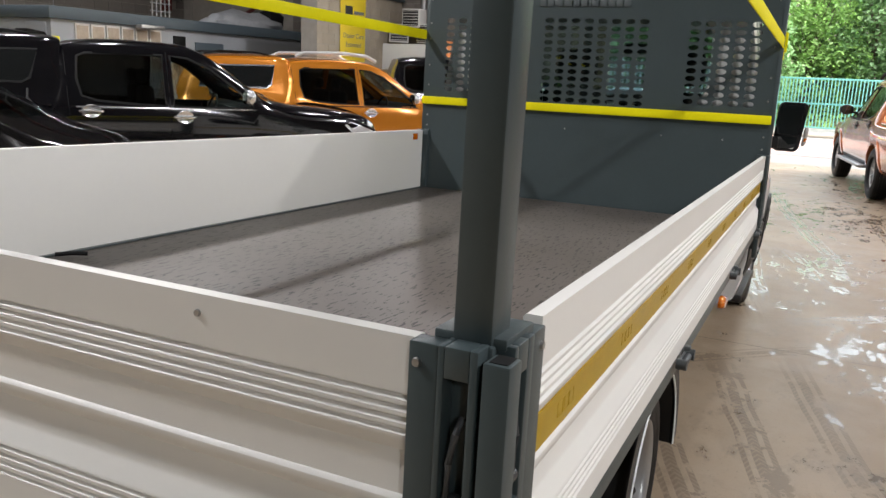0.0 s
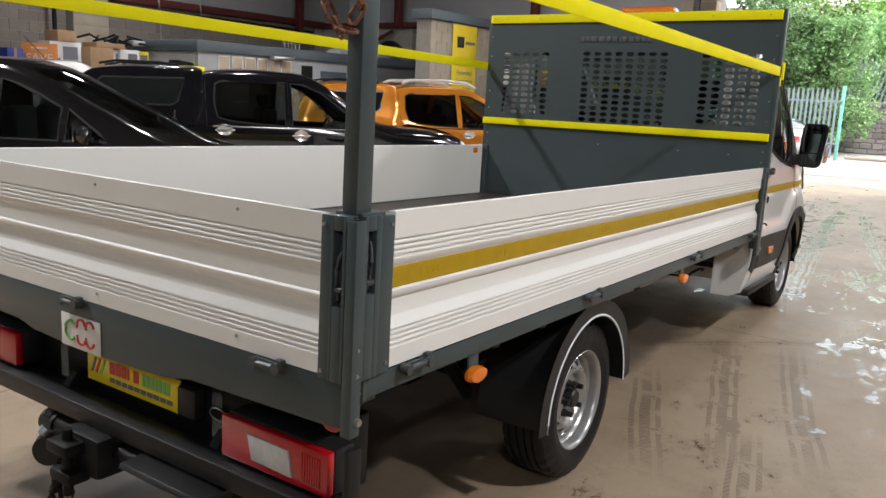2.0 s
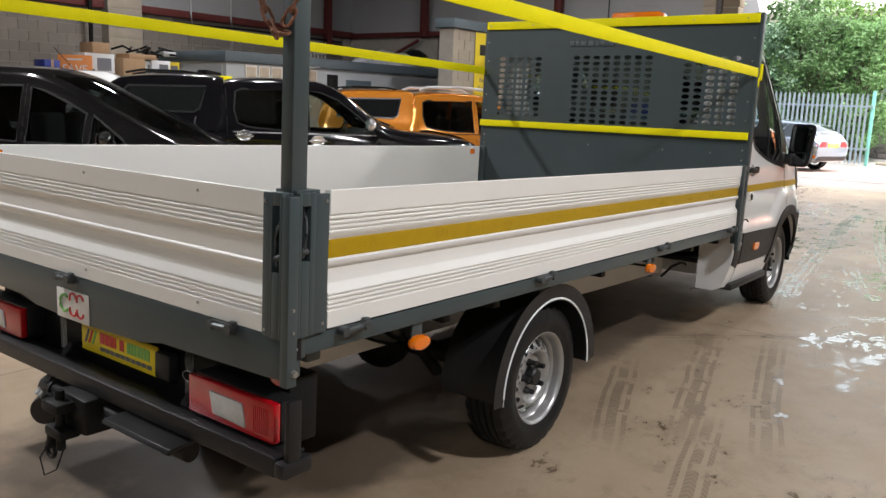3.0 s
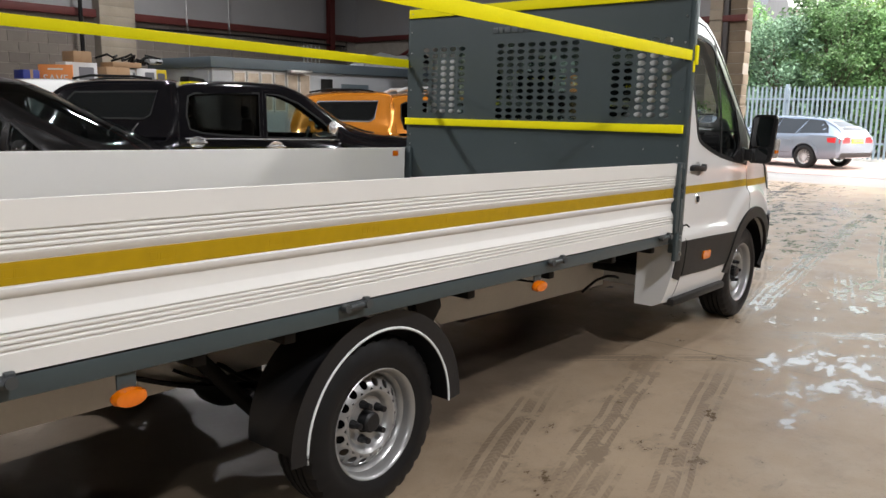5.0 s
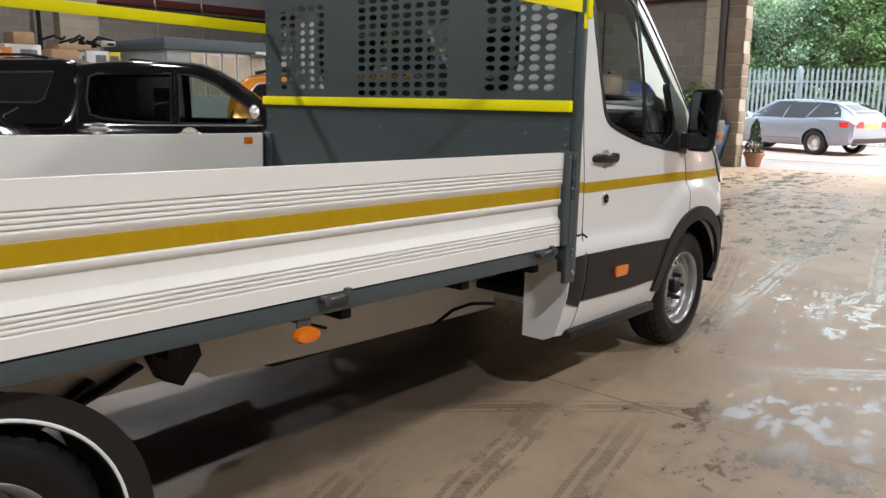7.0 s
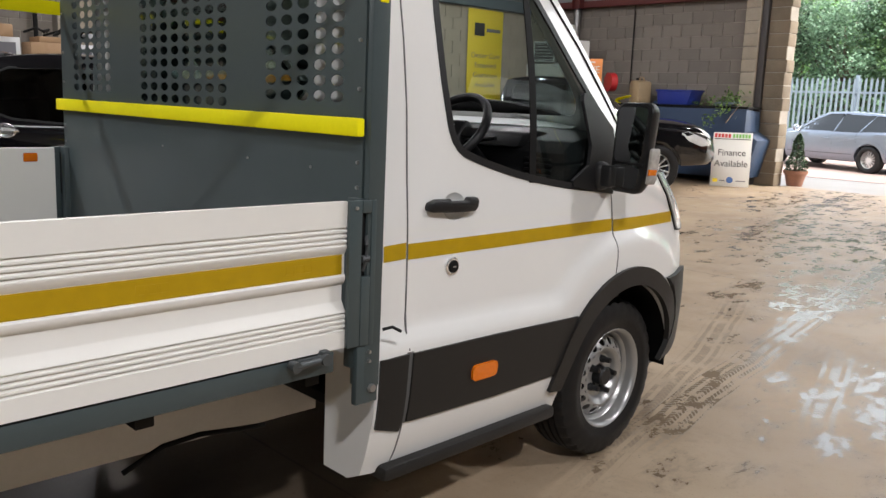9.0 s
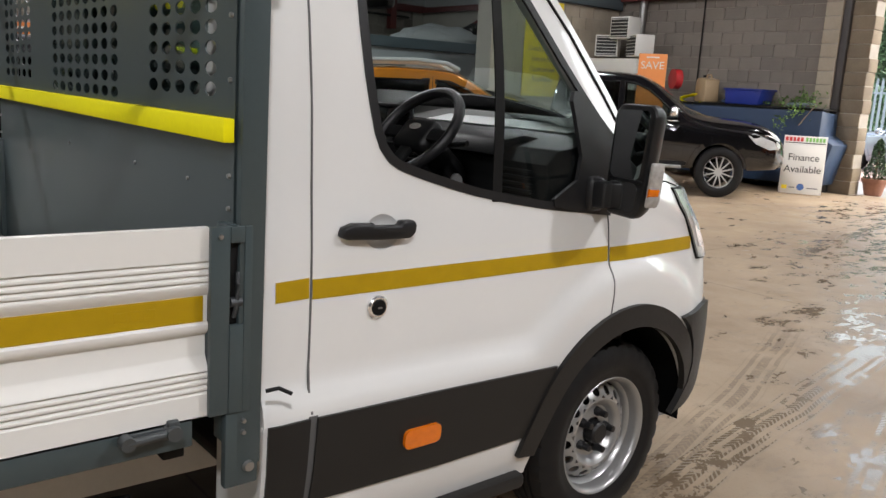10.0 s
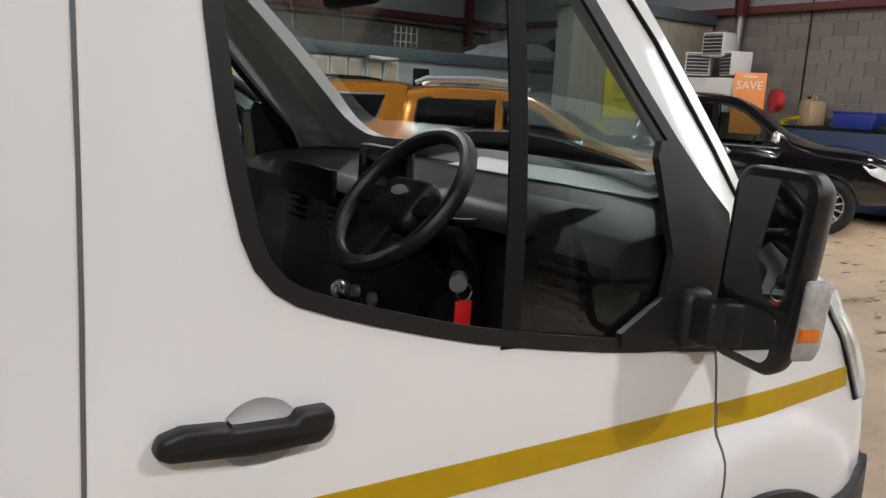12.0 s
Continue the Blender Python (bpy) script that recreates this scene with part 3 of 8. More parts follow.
def skin(poly, tree, way, offset=0.004, thick=0.004, cell=0.08, far=12.0, faces=None):
    """An outline (or a list of outlines) laid on a curved body: way 'right', 'left', 'front', 'rear' or 'top' is the side from which it is pressed on."""
    axis = {"right": "x", "left": "x", "front": "y", "rear": "y", "top": "z"}[way]
    d = Vector({"right": (-1, 0, 0), "left": (1, 0, 0), "front": (0, -1, 0), "rear": (0, 1, 0), "top": (0, 0, -1)}[way])
    b = bmesh.new()
    for one in faces or [poly]:
        b.faces.new([b.verts.new((p[0], p[1], 0)) for p in one])
    if faces:
        bmesh.ops.remove_doubles(b, verts=b.verts, dist=1e-4)
    pts = [v.co.copy() for v in b.verts]
    for i in (0, 1):
        lo, hi = min(p[i] for p in pts), max(p[i] for p in pts)
        n = int((hi - lo) / cell)
        for k in range(1, n + 1):
            c = lo + (hi - lo) * k / (n + 1)
            bmesh.ops.bisect_plane(b, geom=b.verts[:] + b.edges[:] + b.faces[:], plane_co=(c, c, 0), plane_no=(1, 0, 0) if i == 0 else (0, 1, 0))
    bmesh.ops.triangulate(b, faces=[f for f in b.faces if len(f.verts) > 4])
    normals = {}
    for v in b.verts:
        p, q = v.co[0], v.co[1]
        start = Vector({"x": (0, p, q), "y": (p, 0, q), "z": (p, q, 0)}[axis]) - d * far
        hit, nor, _, _ = tree.ray_cast(start, d)
        if hit is None:
            hit, nor, _, _ = tree.find_nearest(start + d * (far - 1.0))
        nor = nor if nor.dot(d) < 0 else -nor
        v.co = hit + nor * offset
        normals[v] = nor
    bmesh.ops.recalc_face_normals(b, faces=b.faces)
    if thick:
        verts, tops = list(b.verts), list(b.faces)
        rim = [e for e in b.edges if len(e.link_faces) == 1]
        low = {v: b.verts.new(v.co - normals[v] * thick) for v in verts}
        for e in rim:
            v1, v2 = e.verts
            b.faces.new((v1, v2, low[v2], low[v1]))
        for f in tops:
            b.faces.new([low[v] for v in reversed(f.verts)])
        bmesh.ops.recalc_face_normals(b, faces=b.faces)
    return b


def ring_band(poly, width):
    """The outline moved outwards by a width (for seals round windows)."""
    n = len(poly)
    area = sum(poly[k][0] * poly[(k + 1) % n][1] - poly[(k + 1) % n][0] * poly[k][1] for k in range(n))
    sgn = 1 if area > 0 else -1
    out = []
    for k in range(n):
        a, b2 = Vector(poly[k - 1]), Vector(poly[(k + 1) % n])
        t = (b2 - a).normalized()
        out.append((poly[k][0] + sgn * t.y * width, poly[k][1] - sgn * t.x * width))
    return out


def text_mesh(words, size, depth=0.002, align="CENTER"):
    """Raised lettering with the built-in font, in the xz plane, read from -y."""
    cu = bpy.data.curves.new("lettering", "FONT")
    cu.body, cu.size, cu.align_x, cu.align_y, cu.extrude = words, size, align, "CENTER", depth
    ob = new("lettering", cu)
    bpy.context.view_layer.update()
    me = bpy.data.meshes.new_from_object(ob.evaluated_get(bpy.context.evaluated_depsgraph_get()))
    bpy.data.objects.remove(ob)
    bpy.data.curves.remove(cu)
    b = bmesh.new()
    b.from_mesh(me)
    bpy.data.meshes.remove(me)
    b.transform(Matrix.Rotation(radians(90), 4, "X"))
    return b

# ---------------------------------------------------------------- the dropside truck
# its own frame: x right (outer face of the driver's-side board is 0), y towards the cab, z up; it stands nose-down by its rake
RAKE = 1.37
truck = thing("dropside_truck", "white dropside truck with slate grey headboard and yellow rails", "truck", pose(0, 0, 0, -RAKE))
MID = -1.10  # centre line
TO_BODY = Matrix.Rotation(radians(RAKE), 4, "X")  # world to the truck's frame


def on_truck(x, y, z):
    return TO_BODY @ Vector((x, y, z))


MARKING = mat("grey_marking", (0.075, 0.09, 0.095), 0.5, vary=0.1)

DULL_STEEL = mat("dull_latch_steel", (0.075, 0.08, 0.085), 0.5, metal=0.6, vary=0.25, scale=30)

# --- load bed
BOARD_TOP, BOARD_LOW, DECK_Z = 1.347, 0.934, 0.958
BED_Y0, BED_Y1 = -0.10, 3.94


def bolts(name, spots, parent, material=None):
    """Bolt heads one by one: (centre, outward direction, radius, height)."""
    for c, way, r, h in spots:
        bm = bmesh.new()
        cyl((0, 0, 0), (0, 0, h), r, bm, 10, r * 0.8)
        o = part(name, bm, material or ZINC, parent)
        o.matrix_basis = Matrix.Translation(c) @ Vector(way).to_track_quat("Z", "Y").to_matrix().to_4x4()


def board_profile():
    """Outer face of an extruded aluminium board as (depth, height): flat top, fine ribs, tape channel, bulge, ribs, flat foot."""
    def ribs(top):
        out = []
        for k in range(4):
            z = top - 0.0142 * k
            out += [(0.0, z), (-0.0015, z - 0.0006), (-0.0065, z - 0.0012), (-0.0068, z - 0.0040), (-0.0012, z - 0.0078), (0.0, z - 0.0090)]
        return out
    return ([(0.0, 1.347), (0.0, 1.2770)] + ribs(1.2765) + [(0.0, 1.222), (-0.0015, 1.218), (-0.0085, 1.204), (-0.011, 1.201), (-0.011, 1.1445), (-0.0085, 1.1430), (-0.0050, 1.1385), (-0.0048, 1.133), (-0.0085, 1.121),
            (-0.018, 1.1135), (-0.020, 1.1115), (-0.020, 1.069), (-0.0175, 1.064), (-0.0025, 1.041), (0.0, 1.0365)] + ribs(1.0355) + [(0.0, 0.981), (0.0, 0.934)])


def board(length):
    """A board of that length along y, its outer face at x 0."""
    prof = board_profile()
    outline = [(d, z) for d, z in prof] + [(-0.026, 0.934), (-0.026, 1.343), (-0.022, 1.347)]
    bm = bmesh.new()
    a = [bm.verts.new((d, 0, z)) for d, z in outline]
    b2 = [bm.verts.new((d, length, z)) for d, z in outline]
    for k in range(len(outline)):
        j = (k + 1) % len(outline)
        bm.faces.new((a[k], a[j], b2[j], b2[k]))
    bm.faces.new(a)
    bm.faces.new(b2[::-1])
    return bm


bm = board(3.925)
bm.transform(Matrix.Translation((0, -0.015, 0)))
right_board = part("side_board", bm, WHITE_BOARD, truck, "white ribbed aluminium dropside with yellow reflective tape", smooth=35)
part("reflective_tape", box((-0.0115, -0.012, 1.1450), (-0.0088, 3.90, 1.2003)), TAPE, right_board)
# faint maker's marks pressed into the tape: rounded oblong outlines
mark = bmesh.new()
for y0, w in ((-0.03, 0.024), (0.0, 0.02), (0.026, 0.022)):
    tube([(0, y0 + w / 2 * c, 0.011 * s) for c, s in ((-1, -1), (1, -1), (1, 1), (-1, 1))], 0.0004, mark, 5, True)
mark_me = mesh_of("tape_mark", mark, TAPE_MARK)
for k in range(10):
    shared("tape_mark", mark_me, right_board, pose(-0.0084, 0.16 + 0.40 * k, 1.173))
bm = board(3.925)
bm.transform(Matrix.Translation((-2.20, 3.91, 0)) @ Matrix.Rotation(radians(180), 4, "Z"))
left_board = part("side_board", bm, WHITE_BOARD, truck, "plain white inner face of the far dropside", smooth=50)
bm = box((-2.1755, 3.775, 1.285), (-2.169, 3.835, 1.325), 0.004)
part("amber_reflector", bm, AMBER, left_board)
bm = board(2.0)
bm.transform(Matrix.Translation((-2.10, -0.165, -0.006)) @ Matrix.Rotation(radians(-90), 4, "Z"))
tail_board = part("tailboard", bm, WHITE_BOARD, truck, "white ribbed aluminium tailboard", smooth=35)
bolts("rivet", [((x, -0.1645, z), (0, -1, 0), 0.0055, 0.004) for x in (-0.42, -1.08, -1.78) for z in (1.315, 0.962)], tail_board)
# inner amber reflector seen over the tailboard
part("amber_reflector", box((-2.1755, -0.01, 1.285), (-2.169, 0.05, 1.325), 0.004), AMBER, left_board)

# deck: plywood with a steel edge strip along each board
part("deck", box((-2.165, -0.115, DECK_Z - 0.02), (-0.035, BED_Y1, DECK_Z), 0.002), DECK, truck, "worn brown phenolic plywood deck")
for x in (-2.172, -0.052):
    part("deck_edge_strip", box((x, -0.11, DECK_Z + 0.0005), (x + 0.024, BED_Y1, DECK_Z + 0.006), 0.002), GREY_STEEL, truck)
bm = tube([(-2.13, 0.98, DECK_Z + 0.012), (-2.10, 1.02, DECK_Z + 0.014), (-2.06, 1.06, DECK_Z + 0.012)], 0.008)
part("lashing_hook", bm, BLACK_STEEL, truck)

# subframe rails
part("side_rail", box((-0.07, -0.10, 0.866), (-0.008, 3.88, 0.926), 0.004), GREY_STEEL, truck)
part("side_rail", box((-2.192, -0.10, 0.866), (-2.13, 3.88, 0.926), 0.004), GREY_STEEL, truck)
skirt = [(-2.16, 0.925), (-0.02, 0.925), (-0.02, 0.800), (-0.10, 0.795), (-0.62, 0.785), (-0.74, 0.762), (-1.10, 0.752), (-1.46, 0.762), (-1.58, 0.785), (-2.16, 0.795)]
part("rear_skirt", prism(skirt, "y", -0.166, -0.10, bevel=0.004), GREY_STEEL, truck, "slate grey steel rear skirt")
part("deck_bearer", box((-2.10, 0.0, 0.80), (-0.10, 0.06, 0.868), 0.004), GREY_STEEL, truck)
for y in (0.7, 1.05, 2.05, 2.7, 3.35, 3.85):
    part("deck_bearer", box((-2.12, y, 0.80), (-0.10, y + 0.05, 0.866), 0.004), BLACK_STEEL, truck)


def catch():
    """A hinge: plate, two round bosses on a bar and a rear lug."""
    bm = box((0.004, -0.055, -0.016), (0.012, 0.055, 0.014), 0.003)
    cyl((0.0, -0.048, 0), (0.028, -0.048, 0), 0.015, bm, 14)
    cyl((0.0, 0.045, 0.004), (0.034, 0.045, 0.004), 0.016, bm, 14)
    cyl((0.020, -0.048, 0), (0.020, 0.06, 0.004), 0.009, bm, 12)
    box((0.004, 0.035, 0.006), (0.022, 0.060, 0.028), 0.004, bm)
    return bm


catch_me = mesh_of("board_hinge", catch(), mat("dull_hinge_steel", (0.09, 0.10, 0.105), 0.45, metal=0.6, vary=0.2, scale=20))
for y in (0.09, 1.27, 2.58, 3.78):
    shared("board_hinge", catch_me, truck, pose(0.002, y, 0.918))
for x in (-0.28, -1.21, -1.95):
    shared("board_hinge", catch_me, truck, pose(x, -0.166, 0.912, 0, 0, -90))

# rear corner posts with their latches
def corner(sign, cx):
    """A rear corner: foot post, sockets, latch housings; sign +1 at the right, -1 mirrored."""
    group = []

    def X(x):
        return cx + sign * x
    def bx(lo, hi, bev=0.003):
        x0, x1 = sorted((X(lo[0]), X(hi[0])))
        return box((x0, lo[1], lo[2]), (x1, hi[1], hi[2]), bev)
    post = part("corner_post", bx((-0.006, -0.195, 0.795), (0.026, -0.157, 1.338), 0.0035), GREY_STEEL, truck, "square slate grey corner tube")
    part("tube_mouth", bx((0.0, -0.190, 1.3382), (0.021, -0.162, 1.3390), 0.0), BLACK_STEEL, post)
    part("post_core", bx((-0.020, -0.176, 0.86), (0.004, -0.120, 1.330), 0.003), BLACK_STEEL, post)
    part("post_socket", bx((-0.064, -0.160, 0.86), (-0.008, -0.092, 1.344), 0.004), GREY_STEEL, post)
    # tail-side housing: flat outer plate, raised inner plate with a slot
    part("latch_plate", bx((-0.101, -0.180, 0.925), (-0.062, -0.150, 1.342), 0.002), GREY_STEEL, post)
    for lo, hi in (((-0.062, -0.187, 0.925), (-0.054, -0.150, 1.345)), ((-0.054, -0.187, 0.925), (-0.024, -0.150, 1.120)), ((-0.054, -0.187, 1.308), (-0.024, -0.150, 1.345)),
                   ((-0.024, -0.187, 0.925), (-0.014, -0.150, 1.345))):
        part("latch_housing", bx(lo, hi, 0.002), GREY_STEEL, post)
    part("latch_recess", bx((-0.058, -0.158, 0.93), (-0.018, -0.149, 1.336), 0.001), BLACK_STEEL, post)
    bm = tube([(X(-0.042), -0.176, 1.135), (X(-0.046), -0.180, 1.165), (X(-0.043), -0.184, 1.21), (X(-0.037), -0.182, 1.245), (X(-0.034), -0.172, 1.262)], 0.0045)
    cyl((X(-0.050), -0.176, 1.160), (X(-0.028), -0.176, 1.160), 0.010, bm, 12)
    part("latch_lever", bm, DULL_STEEL, post)
    # side housing: raised inner plate with a slot, flat outer plate
    part("latch_plate", bx((-0.012, -0.084, 0.930), (0.008, -0.026, 1.340), 0.002), GREY_STEEL, post)
    for lo, hi in (((-0.012, -0.148, 0.930), (0.014, -0.136, 1.345)), ((-0.012, -0.136, 0.930), (0.014, -0.104, 1.150)), ((-0.012, -0.136, 1.308), (0.014, -0.104, 1.345)),
                   ((-0.012, -0.104, 0.930), (0.014, -0.084, 1.345))):
        part("latch_housing", bx(lo, hi, 0.002), GREY_STEEL, post)
    part("latch_recess", bx((-0.020, -0.146, 0.935), (-0.012, -0.03, 1.338), 0.001), BLACK_STEEL, post)
    bm = tube([(X(0.002), -0.122, 1.160), (X(0.009), -0.120, 1.19), (X(0.010), -0.116, 1.23), (X(0.004), -0.112, 1.265), (X(-0.004), -0.110, 1.278)], 0.0045)
    cyl((X(0.004), -0.133, 1.178), (X(0.004), -0.108, 1.178), 0.010, bm, 12)
    part("latch_lever", bm, DULL_STEEL, post)
    bolts("bolt", [((X(0.026), -0.176, 1.02), (sign, 0, 0), 0.006, 0.004), ((X(0.026), -0.176, 0.955), (sign, 0, 0), 0.006, 0.004), ((X(0.008), -0.040, 1.318), (sign, 0, 0), 0.006, 0.004),
                   ((X(0.008), -0.044, 0.956), (sign, 0, 0), 0.006, 0.004), ((X(-0.090), -0.180, 1.318), (0, -1, 0), 0.006, 0.004), ((X(-0.088), -0.180, 0.945), (0, -1, 0), 0.006, 0.004),
                   ((X(0.026), -0.170, 0.835), (sign, 0, 0), 0.012, 0.010), ((X(0.010), -0.150, 0.90), (sign, 0, 0), 0.006, 0.006)], post)
    # tall stake standing in the corner socket
    stake = part("tall_post", bx((-0.060, -0.155, 1.34), (-0.012, -0.097, 2.06), 0.004), GREY_STEEL, truck, "tall slate grey square post")
    part("post_cap", bx((-0.061, -0.156, 2.06), (-0.011, -0.096, 2.066), 0.002), BLACK_PLASTIC, stake)
    part("post_collar", bx((-0.085, -0.150, 1.338), (0.004, -0.060, 1.352), 0.003), GREY_STEEL, stake)
    return post


corner(1, 0.0)
corner(-1, -2.20)

# yellow side rails from the headboard to the posts
for x in (0.008, -2.208):
    s = 1 if x > -1 else -1
    x0, x1 = sorted((x, x + s * 0.006))
    rail = part("yellow_rail", box((x0, -0.14, 1.945), (x1, 4.02, 2.005), 0.002), YELLOW, truck, "flat yellow steel side rail")
    x0, x1 = sorted((x - s * 0.012, x + s * 0.020))
    part("rail_bracket", box((x0, 4.005, 1.925), (x1, 4.04, 2.035), 0.004), YELLOW, rail)
    x0, x1 = sorted((x - s * 0.002, x + s * 0.010))
    part("rail_bracket", box((x0, 3.99, 1.88), (x1, 4.02, 1.945), 0.003), YELLOW, rail)

# rusty safety chain looped round the right post
def link_mesh():
    pts = [(0.012 * math.cos(a), 0, 0.019 * math.sin(a) + (0.010 if math.sin(a) >= 0 else -0.010)) for a in [2 * math.pi * k / 14 for k in range(14)]]
    return mesh_of("chain_link", tube(pts, 0.0048, None, 8, True), RUST)


link_me = link_mesh()
chain = thing("safety_chain", "rusty steel chain slung round the tall grey post", "chain", Matrix.Rotation(radians(-RAKE), 4, "X"))
loop = [Vector((-0.172 + 0.112 * t, -0.165 - 0.01 * t, 1.93 - 0.165 * t ** 0.85)) for t in np.linspace(0, 1, 24)]
loop += [Vector((-0.060 + 0.085 * t, -0.175 + 0.03 * t, 1.765 + 0.165 * t ** 1.25)) for t in np.linspace(0, 1, 24)]
dist, last, turn = 0.0, loop[0], 0
for p, q2 in zip(loop, loop[1:]):
    dist += (q2 - p).length
    if dist >= 0.041:
        dist = 0.0
        m = Matrix.Translation(q2) @ (q2 - last).to_track_quat("Z", "Y").to_matrix().to_4x4() @ Matrix.Rotation(radians(90 * (turn % 2) + 20), 4, "Z")
        shared("chain_link", link_me, chain, m)
        last, turn = q2, turn + 1

# --- headboard: sheet with three punched panels
def punched_sheet():
    """The sheet in cells; cells inside a panel carry an oval hole."""
    x0, x1, z0, z1 = -2.19, -0.01, 0.95, 2.36
    panels = [(-2.070, 5, 2.090, 11, 0.0840, 0.0440), (-1.394, 8, 2.098, 12, 0.0840, 0.0435), (-0.512, 5, 2.090, 11, 0.0840, 0.0440)]
    bm = bmesh.new()

    def quad(a, b2, c, d):
        if b2 - a > 1e-6 and d - c > 1e-6:
            for y in (0.0, 0.003):
                bm.faces.new([bm.verts.new(v) for v in ((a, y, c), (b2, y, c), (b2, y, d), (a, y, d))])
    low_all = 1.56
    quad(x0, x1, z0, low_all)
    cur = x0
    for px, nc, ptop, nr, dx, dz in panels:
        quad(cur, px, low_all, z1)
        pw = nc * dx
        quad(px, px + pw, low_all, ptop - nr * dz)
        quad(px, px + pw, ptop, z1)
        for i in range(nc):
            for j in range(nr):
                cx, cz = px + dx * (i + 0.5), ptop - dz * (j + 0.5)
                walls = []
                for y in (0.0, 0.003):
                    inner = [bm.verts.new((cx + 0.0300 * math.cos(2 * math.pi * k / 16), y, cz + 0.0160 * math.sin(2 * math.pi * k / 16))) for k in range(16)]
                    outer = []
                    for k in range(16):
                        c, s = math.cos(2 * math.pi * k / 16), math.sin(2 * math.pi * k / 16)
                        f = 1 / max(abs(c), abs(s))
                        outer.append(bm.verts.new((cx + dx / 2 * c * f, y, cz + dz / 2 * s * f)))
                    for k in range(16):
                        bm.faces.new((inner[k], inner[(k + 1) % 16], outer[(k + 1) % 16], outer[k]))
                    walls.append(inner)
                for k in range(16):
                    bm.faces.new((walls[0][k], walls[0][(k + 1) % 16], walls[1][(k + 1) % 16], walls[1][k]))
        cur = px + pw
    quad(cur, x1, low_all, z1)
    bm.transform(Matrix.Translation((0, 3.965, 0)))
    return bm


head = part("headboard", punched_sheet(), GREY_STEEL, truck, "slate grey steel headboard with three punched panels", smooth=0)
for x0, x1 in ((-2.215, -2.15), (-0.05, 0.015)):
    part("headboard_post", box((x0, 3.97, 0.80), (x1, 4.03, 2.37), 0.005), GREY_STEEL, head)
part("headboard_rail", box((-2.19, 3.972, 2.31), (-0.01, 4.02, 2.36), 0.005), GREY_STEEL, head)
part("yellow_strip", box((-2.19, 3.945, 2.300), (-0.005, 3.961, 2.362), 0.004), YELLOW, head)
part("yellow_strip", box((-2.205, 3.935, 1.522), (0.0, 3.961, 1.572), 0.004), YELLOW, head)
part("headboard_rail", box((-2.19, 3.972, 1.52), (-0.01, 4.00, 1.57), 0.004), GREY_STEEL, head)
bolts("bolt", [((x, 3.965, z), (0, -1, 0), 0.006, 0.006) for x in (-2.172, -0.03) for z in (1.05, 1.15, 1.38, 1.45, 1.65, 1.78, 1.95, 2.05, 2.2)]
      + [((x, 3.946, 2.33), (0, -1, 0), 0.006, 0.005) for x in (-2.15, -1.75, -0.45, -0.08)] + [((x, 3.965, 1.42), (0, -1, 0), 0.005, 0.004) for x in (-1.2, -0.6, -0.25)], head)
x = -1.42
for w in (0.05, 0.045, 0.06, 0.06, 0.045, 0.05, 0.02, 0.05, 0.05, 0.05, 0.045, 0.05):
    part("raised_bar", box((x, 3.958, 2.16), (x + w * 0.82, 3.963, 2.20), 0.003), MARKING, head)
    x += w

# front latch post at the head of each side board
def front_latch(cx, sign):
    def bx(lo, hi, bev=0.003):
        a, b2 = sorted((cx + sign * lo[0], cx + sign * hi[0]))
        return box((a, lo[1], lo[2]), (b2, hi[1], hi[2]), bev)
    post = part("front_post", bx((-0.05, 3.945, 0.86), (0.0, 4.03, 1.352), 0.004), GREY_STEEL, truck)
    for lo, hi in (((0.004, 3.905, 0.935), (0.018, 3.948, 1.350)), ((0.004, 3.980, 0.935), (0.020, 3.998, 1.350)), ((0.004, 3.948, 1.315), (0.020, 3.980, 1.350)),
                   ((0.004, 3.948, 0.935), (0.020, 3.980, 1.135))):
        part("latch_housing", bx(lo, hi, 0.002), GREY_STEEL, post)
    part("latch_recess", bx((0.0005, 3.942, 1.13), (0.004, 3.984, 1.32), 0.001), BLACK_STEEL, post)
    bm = tube([(cx + sign * 0.008, 3.962, 1.150), (cx + sign * 0.016, 3.964, 1.18), (cx + sign * 0.015, 3.967, 1.225), (cx + sign * 0.008, 3.970, 1.250)], 0.005)
    cyl((cx + sign * 0.010, 3.951, 1.185), (cx + sign * 0.010, 3.977, 1.185), 0.011, bm, 12)
    part("latch_lever", bm, DULL_STEEL, post)
    part("foot_plate", bx((-0.01, 3.945, 0.755), (0.014, 4.025, 0.935), 0.004), GREY_STEEL, post)
    bolts("bolt", [((cx + sign * 0.014, y, z), (sign, 0, 0), r, 0.010) for y, z, r in ((4.0, 0.80, 0.014), (3.985, 0.885, 0.006), (3.985, 0.912, 0.006))], post)
    bolts("bolt", [((cx + sign * 0.020, 3.925, 1.33), (sign, 0, 0), 0.006, 0.004)], post)


front_latch(0.0, 1)
front_latch(-2.20, -1)
bm = tube([(0.005, 4.045, 0.965), (0.02, 4.07, 0.972), (0.025, 4.10, 0.955)], 0.005)
part("door_hook", bm, BLACK_STEEL, truck)

